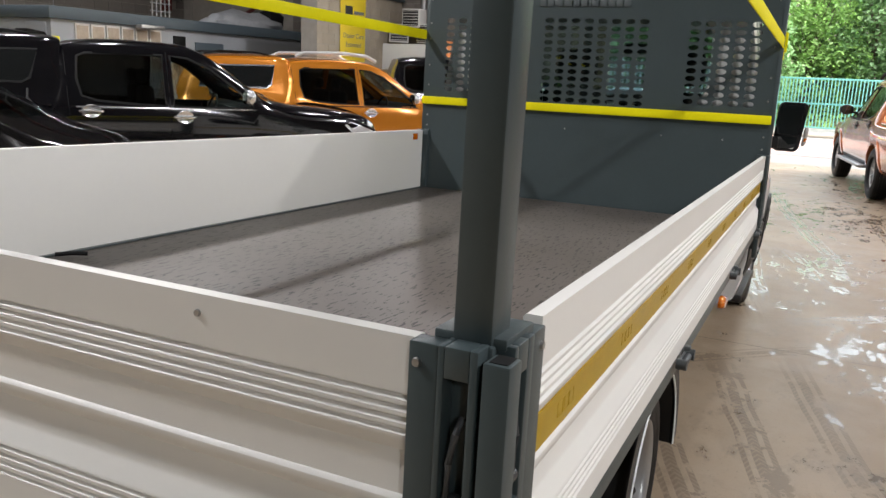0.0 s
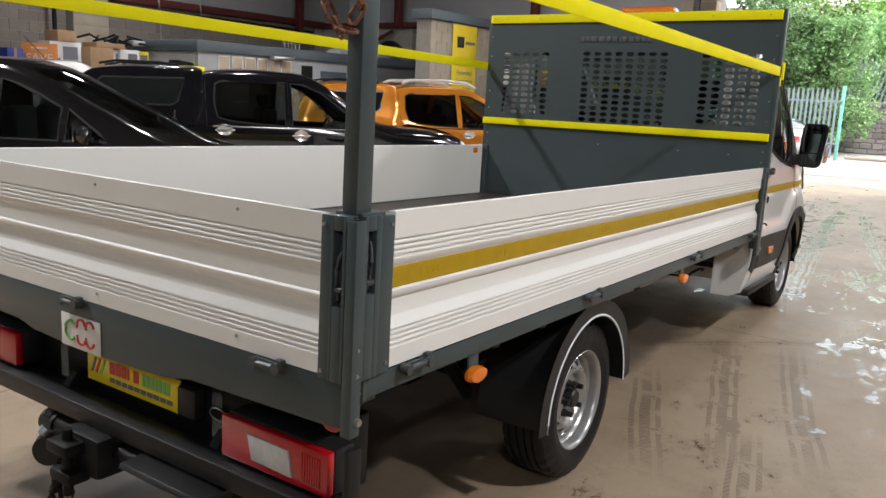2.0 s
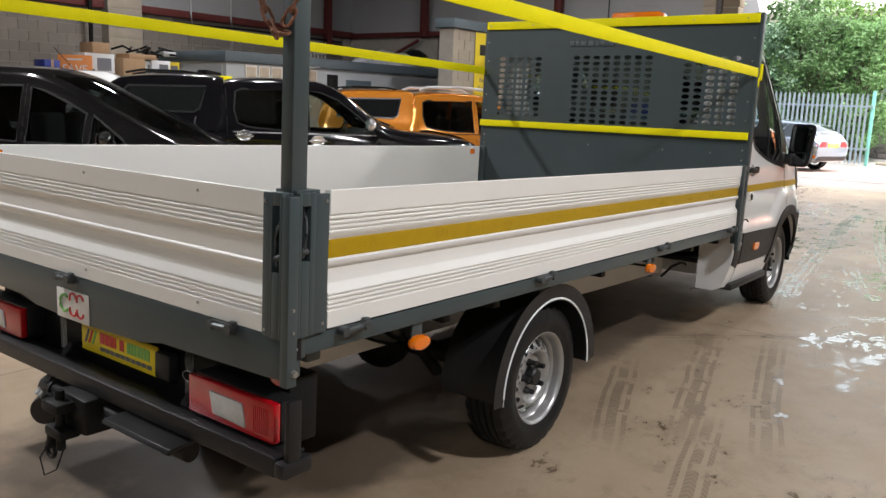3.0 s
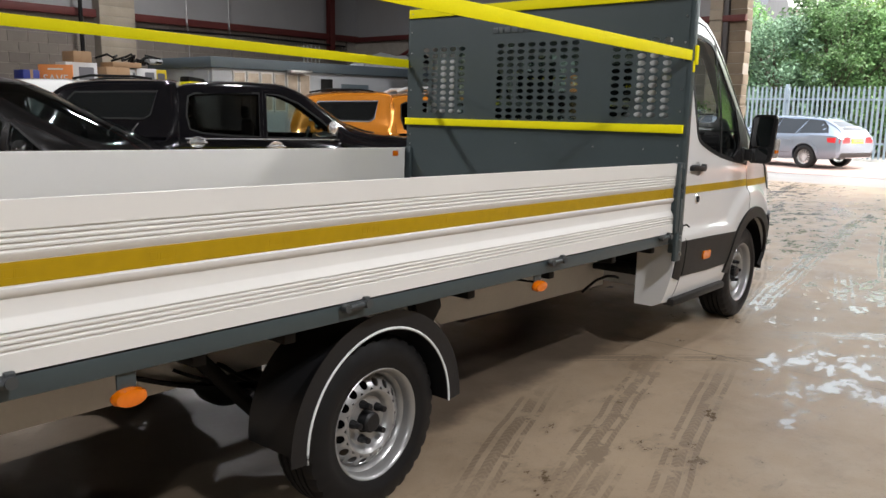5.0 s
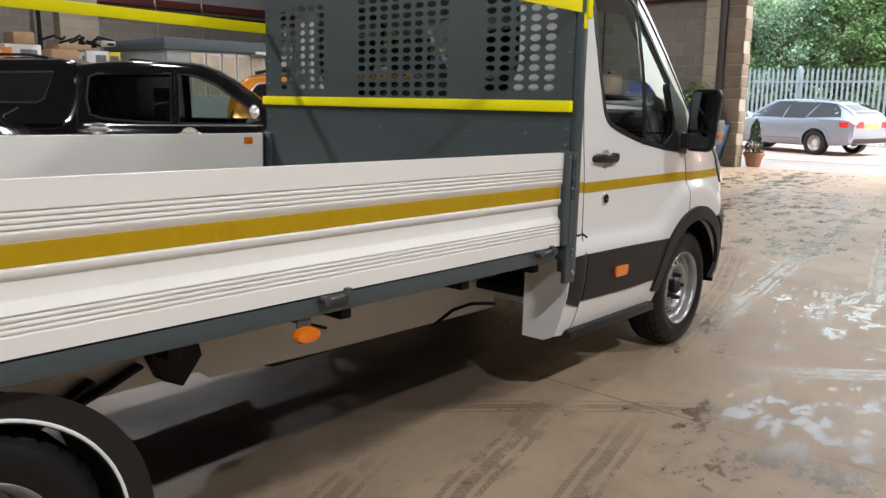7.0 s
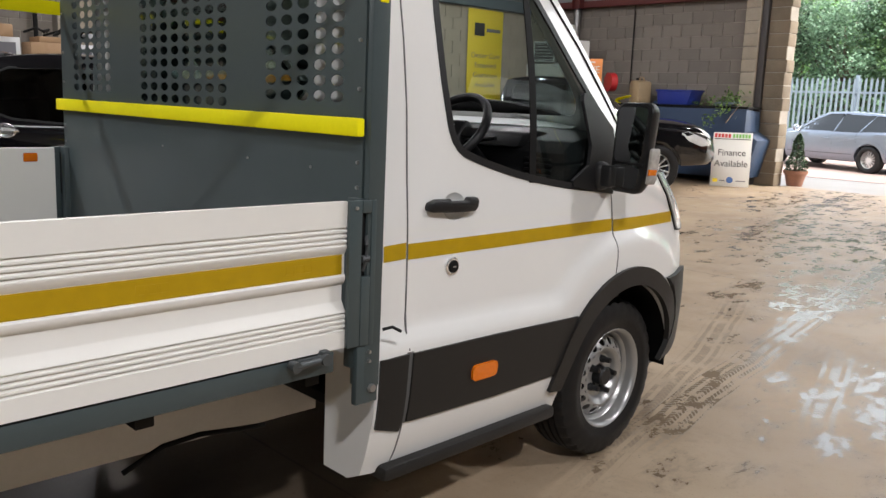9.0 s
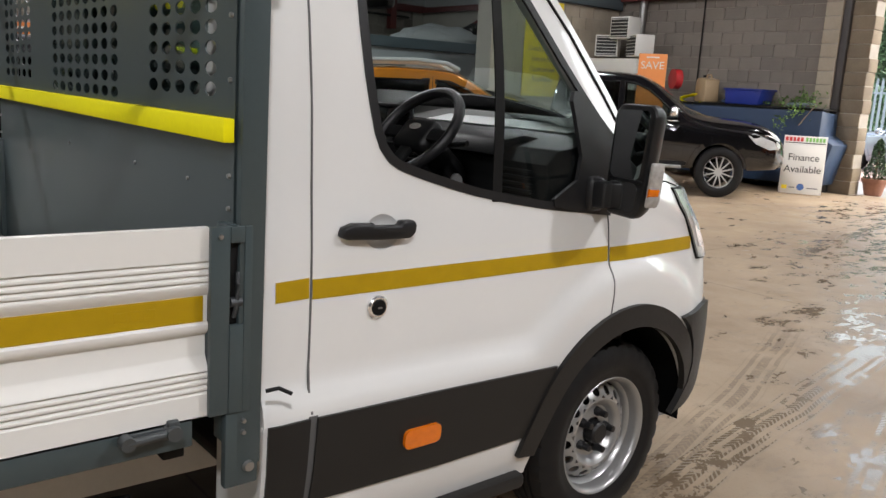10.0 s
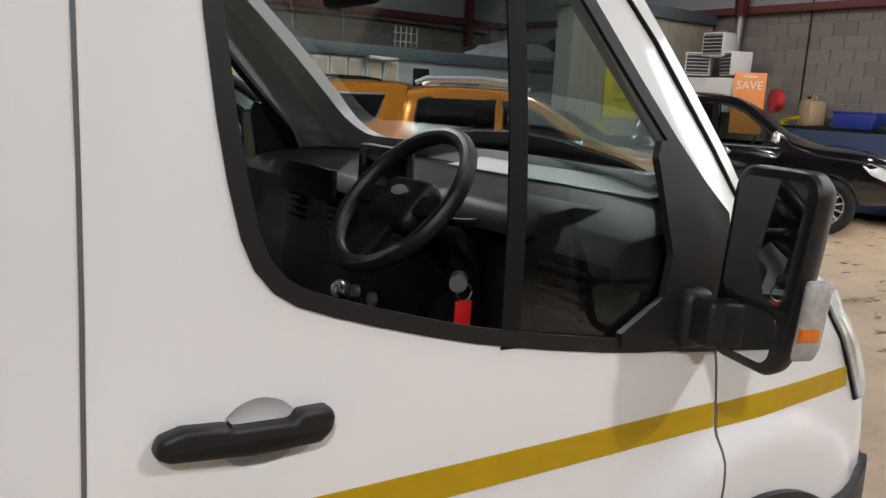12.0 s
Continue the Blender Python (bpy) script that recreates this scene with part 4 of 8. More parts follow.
# --- chassis under the bed
for x in (-0.67, -1.53):
    part("chassis_rail", box((x - 0.03, -0.02, 0.535), (x + 0.03, 4.3, 0.79), 0.006), CHASSIS_GREY, truck, "pale grey painted chassis rail")
part("chassis_side_plate", prism([(2.40, 0.79), (2.40, 0.60), (2.52, 0.505), (3.10, 0.485), (4.28, 0.47), (4.28, 0.79)], "x", -0.640, -0.632, bevel=0.001), CHASSIS_GREY, truck, "pale grey side plate on the chassis")
part("spring_hanger", prism([(2.20, 0.79), (2.42, 0.79), (2.46, 0.62), (2.38, 0.52), (2.30, 0.56)], "x", -0.66, -0.58, bevel=0.006), BLACK_STEEL, truck)
for y in (0.35, 1.1, 2.0, 2.9, 3.7):
    part("cross_member", box((-1.54, y, 0.66), (-0.72, y + 0.08, 0.74), 0.005), BLACK_STEEL, truck)
part("drive_shaft", cyl((-1.12, 1.5, 0.45), (-1.12, 4.2, 0.52), 0.04, None, 16), BLACK_STEEL, truck)
part("exhaust_pipe", tube([(-1.75, 4.4, 0.46), (-1.78, 3.2, 0.46), (-1.75, 2.4, 0.48), (-1.85, 1.9, 0.5)], 0.035), BLACK_STEEL, truck)
part("silencer", cyl((-1.8, 2.6, 0.47), (-1.8, 3.4, 0.47), 0.10, None, 18), BLACK_STEEL, truck)
part("fuel_tank", box((-1.45, 2.9, 0.40), (-0.78, 4.0, 0.66), 0.05, seg=3), BLACK_PLASTIC, truck)
hubr = on_truck(0, 1.524, 0.350)
hubf = on_truck(0, 5.479, 0.350)
part("rear_axle", cyl((-0.3, hubr.y, hubr.z), (-1.9, hubr.y, hubr.z), 0.05, None, 16), BLACK_STEEL, truck)
part("differential", ball((MID, hubr.y, hubr.z), 0.17, None, 16), BLACK_STEEL, truck)
for x in (-0.62, -1.58):
    leaf = bmesh.new()
    for k, (a, h) in enumerate(((0.72, 0.0), (0.55, -0.015), (0.36, -0.03))):
        pts = [(x, hubr.y + a * t, hubr.z + 0.08 + 0.16 * t * t + h) for t in np.linspace(-1, 1, 13)]
        for p, q2 in zip(pts, pts[1:]):
            box((-0.03, -0.001, -0.006), (0.03, (Vector(q2) - Vector(p)).length, 0.006), 0, leaf,
                Matrix.Translation(p) @ Matrix.Rotation(math.atan2(q2[2] - p[2], q2[1] - p[1]), 4, "X"))
    part("leaf_spring", leaf, BLACK_STEEL, truck)
    part("shock_absorber", cyl((x + 0.06, hubr.y - 0.22, hubr.z - 0.02), (x + 0.06, hubr.y - 0.55, 0.72), 0.03, None, 14), BLACK_STEEL, truck)
# loom and connector hanging from the side plate
part("cable", tube([(-0.62, 2.35, 0.80), (-0.60, 2.42, 0.76), (-0.55, 2.50, 0.765), (-0.25, 2.57, 0.80), (-0.06, 2.60, 0.80)], 0.006), SEAL, truck)
part("cable", tube([(-0.63, 3.30, 0.66), (-0.62, 3.33, 0.74), (-0.61, 3.42, 0.775), (-0.60, 3.52, 0.75), (-0.60, 3.60, 0.72)], 0.007), SEAL, truck)
bm = ball((-0.60, 3.66, 0.78), 0.035, None, 10, (1, 1.4, 1))
for k in range(6):
    a = k * 1.05
    tube([(-0.60, 3.56 + 0.03 * k, 0.72), (-0.585, 3.6 + 0.05 * math.cos(a), 0.78 + 0.05 * math.sin(a)), (-0.60, 3.7 + 0.02 * k, 0.72 + 0.01 * k)], 0.006, bm)
part("cable_bundle", bm, SEAL, truck)


def side_marker(y, z):
    bm = box((-0.030, y - 0.028, z + 0.02), (-0.022, y + 0.028, 0.868), 0.002)
    b = part("marker_bracket", bm, GREY_STEEL, truck)
    part("marker_lamp", lathe([(-0.022, 0.0), (-0.022, 0.050), (-0.010, 0.052), (0.004, 0.044), (0.010, 0.0)], None, 22, Matrix.Translation((0, y, z)) @ Matrix.Diagonal((1, 1, 0.52, 1))),
         AMBER, b, "oval amber side marker lamp")


side_marker(0.448, 0.797)
side_marker(2.478, 0.812)

# mudguard over the rear wheel with a pale piped edge
def mudguard(x_out, x_in, name="mudguard"):
    bm = bmesh.new()
    outline = arc(hubr.y, hubr.z, 0.388, 184, 128, 10) + arc(hubr.y, hubr.z, 0.388, 124, 56, 14) + arc(hubr.y, hubr.z, 0.388, 50, 1, 10)
    rows = []
    for off, x in ((0.0, x_out), (0.012, x_out - 0.006 * (1 if x_out > x_in else -1)), (0.012, x_in)):
        rows.append([bm.verts.new((x, hubr.y + (y - hubr.y) * (1 + off), hubr.z + (z - hubr.z) * (1 + off))) for y, z in outline])
    for r1, r2 in zip(rows, rows[1:]):
        for k in range(len(outline) - 1):
            bm.faces.new((r1[k], r1[k + 1], r2[k + 1], r2[k]))
    # outer lip, 70 mm deep
    lip = [bm.verts.new((x_out, hubr.y + (y - hubr.y) * 1.19, hubr.z + (z - hubr.z) * 1.15 + 0.010)) for y, z in outline]
    for k in range(len(outline) - 1):
        bm.faces.new((rows[0][k], lip[k], lip[k + 1], rows[0][k + 1]))
    bmesh.ops.recalc_face_normals(bm, faces=bm.faces)
    bmesh.ops.solidify(bm, geom=bm.faces[:], thickness=0.004)
    g = part(name, bm, BLACK_PLASTIC, truck, "black plastic mudguard with a pale edge")
    part("edge_piping", tube([(x_out + 0.003, y, z) for y, z in outline], 0.0055), PAPER, g)
    return g


mudguard(-0.075, -0.40)
mudguard(-2.125, -1.80)

# --- wheels
def tyre_bm(R, rim, width, tread=True):
    h = width / 2
    prof = [(-h * 0.80, rim), (-h * 0.90, rim + 0.006), (-h * 0.97, rim + 0.025), (-h * 0.985, rim + 0.040), (-h * 0.995, rim + 0.042), (-h, rim + (R - rim) * 0.45), (-h * 0.96, R - 0.045), (-h * 0.84, R - 0.014), (-h * 0.70, R - 0.004)]
    for k in range(4):
        c = -h * 0.48 + k * h * 0.32
        prof += [(c - 0.012, R - 0.001), (c - 0.006, R - 0.001), (c - 0.004, R - 0.010), (c + 0.004, R - 0.010), (c + 0.006, R - 0.001)]
    prof += [(h * 0.70, R - 0.004), (h * 0.84, R - 0.014), (h * 0.96, R - 0.045), (h, rim + (R - rim) * 0.45), (h * 0.995, rim + 0.042), (h * 0.985, rim + 0.040), (h * 0.97, rim + 0.025), (h * 0.90, rim + 0.006), (h * 0.80, rim)]
    bm = lathe(prof, None, 128 if tread else 48, None, True)
    if tread:
        # sipes cut into the shoulders: every fourth row of the outer ribs is pressed in
        for v in bm.verts:
            r = math.hypot(v.co.y, v.co.z)
            k = round(math.atan2(v.co.z, v.co.y) / (2 * math.pi) * 128)
            if r > R - 0.020 and abs(v.co.x) > h * 0.62 and k % 4 == 0:
                v.co.y *= 1 - 0.010 / r
                v.co.z *= 1 - 0.010 / r
    return bm


def steel_wheel(m, label):
    """A steel wheel on its axle: outer side along +x."""
    R, rim, width = 0.352, 0.213, 0.225
    root = part("wheel", tyre_bm(R, rim, width), RUBBER, truck, label)
    root.matrix_basis = m
    # dish with sixteen hand holes
    bm = bmesh.new()
    n = 16
    def dish(r):
        return float(np.interp(r, [0.05, 0.085, 0.098, 0.112, 0.126, 0.140, 0.172, 0.188], [0.040, 0.036, 0.038, 0.060, 0.070, 0.070, 0.046, 0.026]))
    radii = [0.050, 0.085, 0.098, 0.105, 0.112, 0.119, 0.126, 0.132]
    rings = [[bm.verts.new((dish(r), r * math.cos(2 * math.pi * k / 64), r * math.sin(2 * math.pi * k / 64))) for k in range(64)] for r in radii]
    for r1, r2 in zip(rings, rings[1:]):
        for k in range(64):
            bm.faces.new((r1[k], r1[(k + 1) % 64], r2[(k + 1) % 64], r2[k]))
    for i in range(n):
        a0 = 2 * math.pi * i / n
        inner, outer_v = [], []
        for k in range(12):
            c, s = math.cos(2 * math.pi * k / 12), math.sin(2 * math.pi * k / 12)
            r = 0.158 + 0.0165 * c
            a = a0 + 0.0175 * s / 0.158
            inner.append(bm.verts.new((dish(r), r * math.cos(a), r * math.sin(a))))
            f = 1 / max(abs(c), abs(s))
            r = 0.158 + 0.026 * c * f
            a = a0 + math.pi / n * s * f
            outer_v.append(bm.verts.new((dish(r), r * math.cos(a), r * math.sin(a))))
        for k in range(12):
            bm.faces.new((inner[k], inner[(k + 1) % 12], outer_v[(k + 1) % 12], outer_v[k]))
    bmesh.ops.remove_doubles(bm, verts=bm.verts, dist=2e-4)
    bmesh.ops.recalc_face_normals(bm, faces=bm.faces)
    bmesh.ops.solidify(bm, geom=bm.faces[:], thickness=0.004)
    lathe([(-0.10, 0.200), (-0.03, 0.194), (0.010, 0.186), (0.030, 0.185), (0.046, 0.190), (0.056, 0.200), (0.080, 0.203), (0.092, 0.206), (0.101, 0.214), (0.104, 0.220), (0.100, 0.224), (0.090, 0.218)], bm, 64)
    rimo = part("rim", bm, SILVER, root, "silver steel rim with round hand holes")
    part("hub_cap", lathe([(0.036, 0.0), (0.036, 0.042), (0.074, 0.041), (0.082, 0.034), (0.084, 0.0)], None, 28), BLACK_PLASTIC, rimo)
    nut = lathe([(0.034, 0.0), (0.034, 0.018), (0.052, 0.017), (0.058, 0.013), (0.084, 0.012), (0.088, 0.0)], None, 10)
    nut_me = mesh_of("wheel_nut", nut, BLACK_PLASTIC)
    for k in range(5):
        a = 2 * math.pi * (k + 0.3) / 5
        shared("wheel_nut", nut_me, rimo, pose(0, 0.072 * math.cos(a), 0.072 * math.sin(a)))
    bm = lathe([(-0.09, 0.0), (-0.09, 0.13), (-0.04, 0.14), (-0.03, 0.12), (-0.02, 0.05), (-0.02, 0.0)], None, 28)
    part("brake_drum", bm, BLACK_STEEL, root)
    return root


steel_wheel(Matrix.Translation((-0.215, hubr.y, hubr.z)) @ Matrix.Rotation(0.2, 4, "X"), "rear steel wheel with a black tyre")
steel_wheel(Matrix.Translation((-1.985, hubr.y, hubr.z)) @ Matrix.Rotation(math.pi, 4, "Z"), "rear steel wheel with a black tyre")
steel_wheel(Matrix.Translation((-0.205, hubf.y, hubf.z)) @ Matrix.Rotation(0.9, 4, "X"), "front steel wheel with a black tyre")
steel_wheel(Matrix.Translation((-1.995, hubf.y, hubf.z)) @ Matrix.Rotation(math.pi, 4, "Z"), "front steel wheel with a black tyre")

# --- rear end: lamps, bumper bar, plate, tow bar
for sgn in (1, -1):
    cx = MID + sgn * 0.787
    lamp = part("tail_lamp", box((cx - 0.215, -0.10, 0.565), (cx + 0.215, -0.02, 0.70), 0.012), BLACK_PLASTIC, truck)
    part("red_lens", box((cx - 0.212, -0.128, 0.568), (cx + 0.212, -0.098, 0.697), 0.008), RED_LENS, lamp, "red tail lamp lens")
    part("clear_lens", prism([(cx - 0.075, 0.595), (cx + 0.085, 0.590), (cx + 0.068, 0.665), (cx - 0.095, 0.668)], "y", -0.134, -0.12, bevel=0.003), CLEAR_LENS, lamp, "clear reversing lamp lens")
    bm = bmesh.new()
    for k in range(8):
        x = cx + sgn * (0.12 + 0.009 * k)
        box((x - 0.002, -0.132, 0.59), (x + 0.002, -0.126, 0.675), 0.001, bm)
    part("lens_ribs", bm, RED_LENS, lamp)
    x0, x1 = sorted((MID + sgn * 1.045, MID + sgn * 1.093))
    cap = part("bumper_end", box((x0, -0.172, 0.495), (x1, -0.05, 0.548), 0.014), BLACK_PLASTIC, truck)
    x0, x1 = sorted((MID + sgn * 1.066, MID + sgn * 1.090))
    part("bumper_upright", box((x0, -0.150, 0.54), (x1, -0.095, 0.735), 0.010), BLACK_PLASTIC, cap)
    part("reflector", lathe([(0, 0.0), (0, 0.045), (0.008, 0.045), (0.010, 0.0)], None, 20, Matrix.Translation((MID + sgn * 0.98, -0.09, 0.79)) @ Matrix.Rotation(radians(-90), 4, "Z")), RED_LENS, cap)
part("bumper_bar", box((MID - 1.05, -0.165, 0.488), (MID + 1.05, -0.06, 0.555), 0.012), BLACK_PLASTIC, truck, "black rear under-run bar")
part("rear_cross_member", box((MID - 0.95, -0.02, 0.516), (MID + 0.95, 0.10, 0.74), 0.008), BLACK_STEEL, truck)
# added black plate: keeps the gap behind the bar dark by hiding the lit floor
part("bumper_tray", box((MID - 0.98, -0.075, 0.500), (MID + 0.98, 0.02, 0.512), 0.003), BLACK_STEEL, truck)
plate = part("number_plate", box((-1.33, -0.052, 0.590), (-0.81, -0.044, 0.705), 0.004), PLATE_YELLOW, truck, "yellow dealer plate with coloured bars of print")
for k, w in enumerate((0.028, 0.028, 0.028, 0.010, 0.028)):
    part("print_bar", box((-1.192 + 0.034 * k, -0.0545, 0.640), (-1.192 + 0.034 * k + w, -0.0515, 0.682)), INK_RED, plate)
for k in range(7):
    part("print_bar", box((-1.006 + 0.0215 * k, -0.0545, 0.640), (-1.006 + 0.0215 * k + 0.016, -0.0515, 0.682)), INK_GREEN, plate)
for k in range(10):
    part("print_bar", box((-1.192 + 0.035 * k, -0.0545, 0.610), (-1.192 + 0.035 * k + 0.028, -0.0515, 0.625)), INK_GREY, plate)
for k, mt in enumerate((INK_GREY, INK_RED, INK_GREEN)):
    bm = prism([(-1.305 + 0.026 * k, 0.625), (-1.293 + 0.026 * k, 0.625), (-1.268 + 0.026 * k, 0.680), (-1.280 + 0.026 * k, 0.680)], "y", -0.0545, -0.0515)
    part("print_stripe", bm, mt, plate)
part("plate_lamp", box((-0.80, -0.075, 0.60), (-0.71, -0.03, 0.70), 0.01), BLACK_PLASTIC, truck)
badge = part("oval_badge", lathe([(0, 0.0), (0, 0.04), (0.006, 0.04), (0.008, 0.0)], None, 24, Matrix.Translation((-0.645, -0.03, 0.633)) @ Matrix.Rotation(radians(-90), 4, "Z") @ Matrix.Diagonal((1, 1, 0.5, 1))), SEAL, truck, "dark oval badge with a bright rim")
part("badge_rim", tube([(-0.645 + 0.038 * math.cos(a), -0.038, 0.633 + 0.019 * math.sin(a)) for a in np.linspace(0, 2 * math.pi, 25)[:-1]], 0.0022, None, 6, True), ZINC, badge)
# maker's sticker on the skirt
st = part("sticker", box((-1.285, -0.1705, 0.755), (-1.06, -0.1665, 0.868), 0.002), SIGN_WHITE, truck, "white maker's sticker with red and green curves")
for x, z, up in ((-1.165, 0.842, 1), (-1.115, 0.842, 1), (-1.165, 0.792, -1), (-1.115, 0.792, -1)):
    bm = bmesh.new()
    tube([(x + 0.022 * math.cos(a), -0.172, z + up * 0.018 * math.sin(a)) for a in np.linspace(0, math.pi, 9)] + [(x - 0.022, -0.172, z - up * 0.012)], 0.0045, bm, 6)
    part("print_curve", bm, INK_RED, st)
part("print_curve", tube([(-1.225 + 0.032 * math.cos(a), -0.172, 0.815 + 0.032 * math.sin(a)) for a in np.linspace(0.8, 5.5, 14)], 0.0055, None, 6), INK_GREEN, st)
# tow bar
tow = part("tow_bar", cyl((-1.42, -0.135, 0.430), (-0.50, -0.135, 0.430), 0.036, None, 24), BLACK_STEEL, truck, "black tubular tow bar with a pintle hitch")
part("tube_collar", cyl((-1.44, -0.135, 0.430), (-1.36, -0.135, 0.430), 0.043, None, 24), BLACK_PLASTIC, tow)
for x in (-1.40, -0.60):
    part("tow_bracket", prism([(-0.17, 0.40), (-0.10, 0.39), (0.06, 0.52), (0.06, 0.60), (-0.06, 0.60), (-0.17, 0.46)], "x", x - 0.02, x + 0.02, bevel=0.004), BLACK_STEEL, tow)
part("step_plate", prism([(-0.245, 0.462), (-0.235, 0.476), (-0.12, 0.484), (-0.06, 0.470), (-0.06, 0.462), (-0.12, 0.472), (-0.225, 0.466)], "x", -0.86, -0.47, bevel=0.001), BLACK_PLASTIC, tow)
bm = box((-1.215, -0.225, 0.355), (-1.005, -0.095, 0.495), 0.018)
box((-1.19, -0.295, 0.435), (-1.07, -0.20, 0.480), 0.014, bm)
box((-1.19, -0.285, 0.335), (-1.07, -0.20, 0.378), 0.014, bm)
cyl((-1.13, -0.25, 0.285), (-1.13, -0.25, 0.515), 0.017, bm)
part("pintle_hitch", bm, BLACK_STEEL, tow)
bm = lathe([(-0.035, 0.0), (-0.035, 0.052), (0.0, 0.060), (0.030, 0.050), (0.034, 0.0)], None, 20, Matrix.Translation((-1.255, -0.235, 0.405)) @ Matrix.Rotation(radians(-60), 4, "Z"))
part("electric_socket", bm, BLACK_PLASTIC, tow, "round black trailer socket")
part("socket_cap", cyl((-1.262, -0.262, 0.462), (-1.256, -0.245, 0.480), 0.022, None, 14), ZINC, tow)
part("tow_eye", tube([(-1.205 + 0.03 * math.cos(a), -0.25, 0.262 + 0.03 * math.sin(a)) for a in np.linspace(0, 2 * math.pi, 13)[:-1]], 0.009, None, 8, True), BLACK_STEEL, tow)
part("hitch_pin", cyl((-1.205, -0.25, 0.275), (-1.185, -0.25, 0.370), 0.018, None, 14), BLACK_STEEL, tow)
part("breakaway_cable", tube([(-1.15, -0.27, 0.33), (-1.19, -0.30, 0.25), (-1.14, -0.31, 0.20), (-1.07, -0.30, 0.24), (-1.06, -0.27, 0.33)], 0.003), SEAL, tow)

# --- cab
CAB = [
    (4.065, 0.430, 2.26, 0.05, 0.915, 1.035, 0.985, 1.42, 0.09),
    (4.10, 0.430, 2.29, 0.05, 0.920, 1.042, 0.995, 1.42, 0.10),
    (4.40, 0.430, 2.32, 0.05, 0.922, 1.045, 1.000, 1.41, 0.10),
    (4.66, 0.430, 2.29, 0.06, 0.918, 1.045, 1.000, 1.40, 0.10),
    (4.90, 0.430, 2.16, 0.10, 0.915, 1.045, 1.000, 1.38, 0.08),
    (5.15, 0.430, 1.94, 0.14, 0.925, 1.043, 1.000, 1.36, 0.06),
    (5.38, 0.430, 1.70, 0.18, 0.945, 1.040, 1.000, 1.34, 0.05),
    (5.56, 0.430, 1.50, 0.19, 0.962, 1.035, 1.000, 1.31, 0.045),
    (5.70, 0.440, 1.445, 0.15, 0.965, 1.028, 0.995, 1.27, 0.05),
    (5.84, 0.440, 1.395, 0.12, 0.945, 1.018, 0.985, 1.22, 0.05),
    (5.98, 0.440, 1.330, 0.12, 0.890, 0.992, 0.968, 1.14, 0.06),
    (6.10, 0.450, 1.240, 0.13, 0.810, 0.940, 0.925, 1.04, 0.07),
    (6.22, 0.455, 1.100, 0.15, 0.720, 0.865, 0.850, 0.94, 0.08),
    (6.32, 0.460, 0.980, 0.14, 0.640, 0.780, 0.770, 0.86, 0.07),
    (6.40, 0.500, 0.90, 0.10, 0.560, 0.700, 0.690, 0.80, 0.06),
    (6.47, 0.560, 0.84, 0.06, 0.380, 0.480, 0.470, 0.74, 0.05),
]


def moved(bm, x=MID):
    bm.transform(Matrix.Translation((x, 0, 0)))
    return bm


def door_swage(y, z):
    """The lower door and the arch swell outwards below a pressed line that runs along the door and over the wheel."""
    d = min(z - 0.905, math.hypot(y - hubf.y, z - hubf.z) - 0.645)
    t = min(1.0, max(0.0, (0.040 - d) / 0.070))
    fade = min(1.0, max(0.0, (6.02 - y) / 0.20))
    return fade * (0.030 * t * t * (3 - 2 * t) - 0.008)


solid = moved(loft(CAB, 0.035, relief=door_swage))
CAB_SKIN = BVHTree.FromBMesh(solid)
# one opening takes in the door glass, the quarter glass and the sail panel
SIDE_OPENING = soften([(4.385, 1.520), (4.430, 1.468), (4.520, 1.437), (4.700, 1.390), (4.850, 1.362), (5.050, 1.333), (5.220, 1.318), (5.300, 1.330), (5.330, 1.420), (5.335, 1.560),
                (5.150, 1.730), (4.900, 1.985), (4.780, 2.085), (4.700, 2.125), (4.450, 2.150), (4.350, 2.125), (4.325, 2.050), (4.330, 1.850), (4.355, 1.640)], 1)
cut = [prism(SIDE_OPENING, "x", -3.5, 1.0)]
cut.append(moved(loft(CAB, 0.06, 0.045, 4.105, 5.62, 0.60)))
cut.append(prism(rounded((MID - 0.76, 1.60), (MID + 0.76, 2.27), 0.10), "y", 5.0, 6.4))
cut.append(prism(rounded((MID - 0.72, 1.58), (MID + 0.72, 2.14), 0.20, 8), "y", 3.9, 4.3))
cut.append(box((MID - 0.80, 3.9, 0.2), (MID + 0.81, 4.60, 0.86)))
for s in (1, -1):
    cut.append(ball((MID + s * 1.048, 4.400, 1.302), 0.062, None, 28, (0.55, 1.0, 0.86)))
for x0, x1 in ((MID + 0.72, MID + 1.3), (MID - 1.3, MID - 0.72)):
    cut.append(cyl((x0, hubf.y, hubf.z), (x1, hubf.y, hubf.z), 0.435, None, 48))
cab = part("cab", carve(solid, cut), WHITE_PAINT, truck, "white van cab with a single row of seats", smooth=28)


def quads(one, two, closed=True):
    n = len(one)
    return [[one[k], one[(k + 1) % n], two[(k + 1) % n], two[k]] for k in range(n if closed else n - 1)]


def band(outer_poly, inner_poly, way, material, name, parent, offset=0.005, label=""):
    """A frame between two outlines of the same count, on the body's skin."""
    return part(name, skin(None, CAB_SKIN, way, offset, 0.008, 9, faces=quads(outer_poly, inner_poly)), material, parent, label, smooth=40)


def strip(points, width):
    """A thin run of quads along a line of points."""
    left, right = [], []
    for k, p in enumerate(points):
        a, b2 = Vector(points[max(k - 1, 0)]), Vector(points[min(k + 1, len(points) - 1)])
        t = (b2 - a).normalized()
        left.append((p[0] - t.y * width / 2, p[1] + t.x * width / 2))
        right.append((p[0] + t.y * width / 2, p[1] - t.x * width / 2))
    return quads(left, right, False)


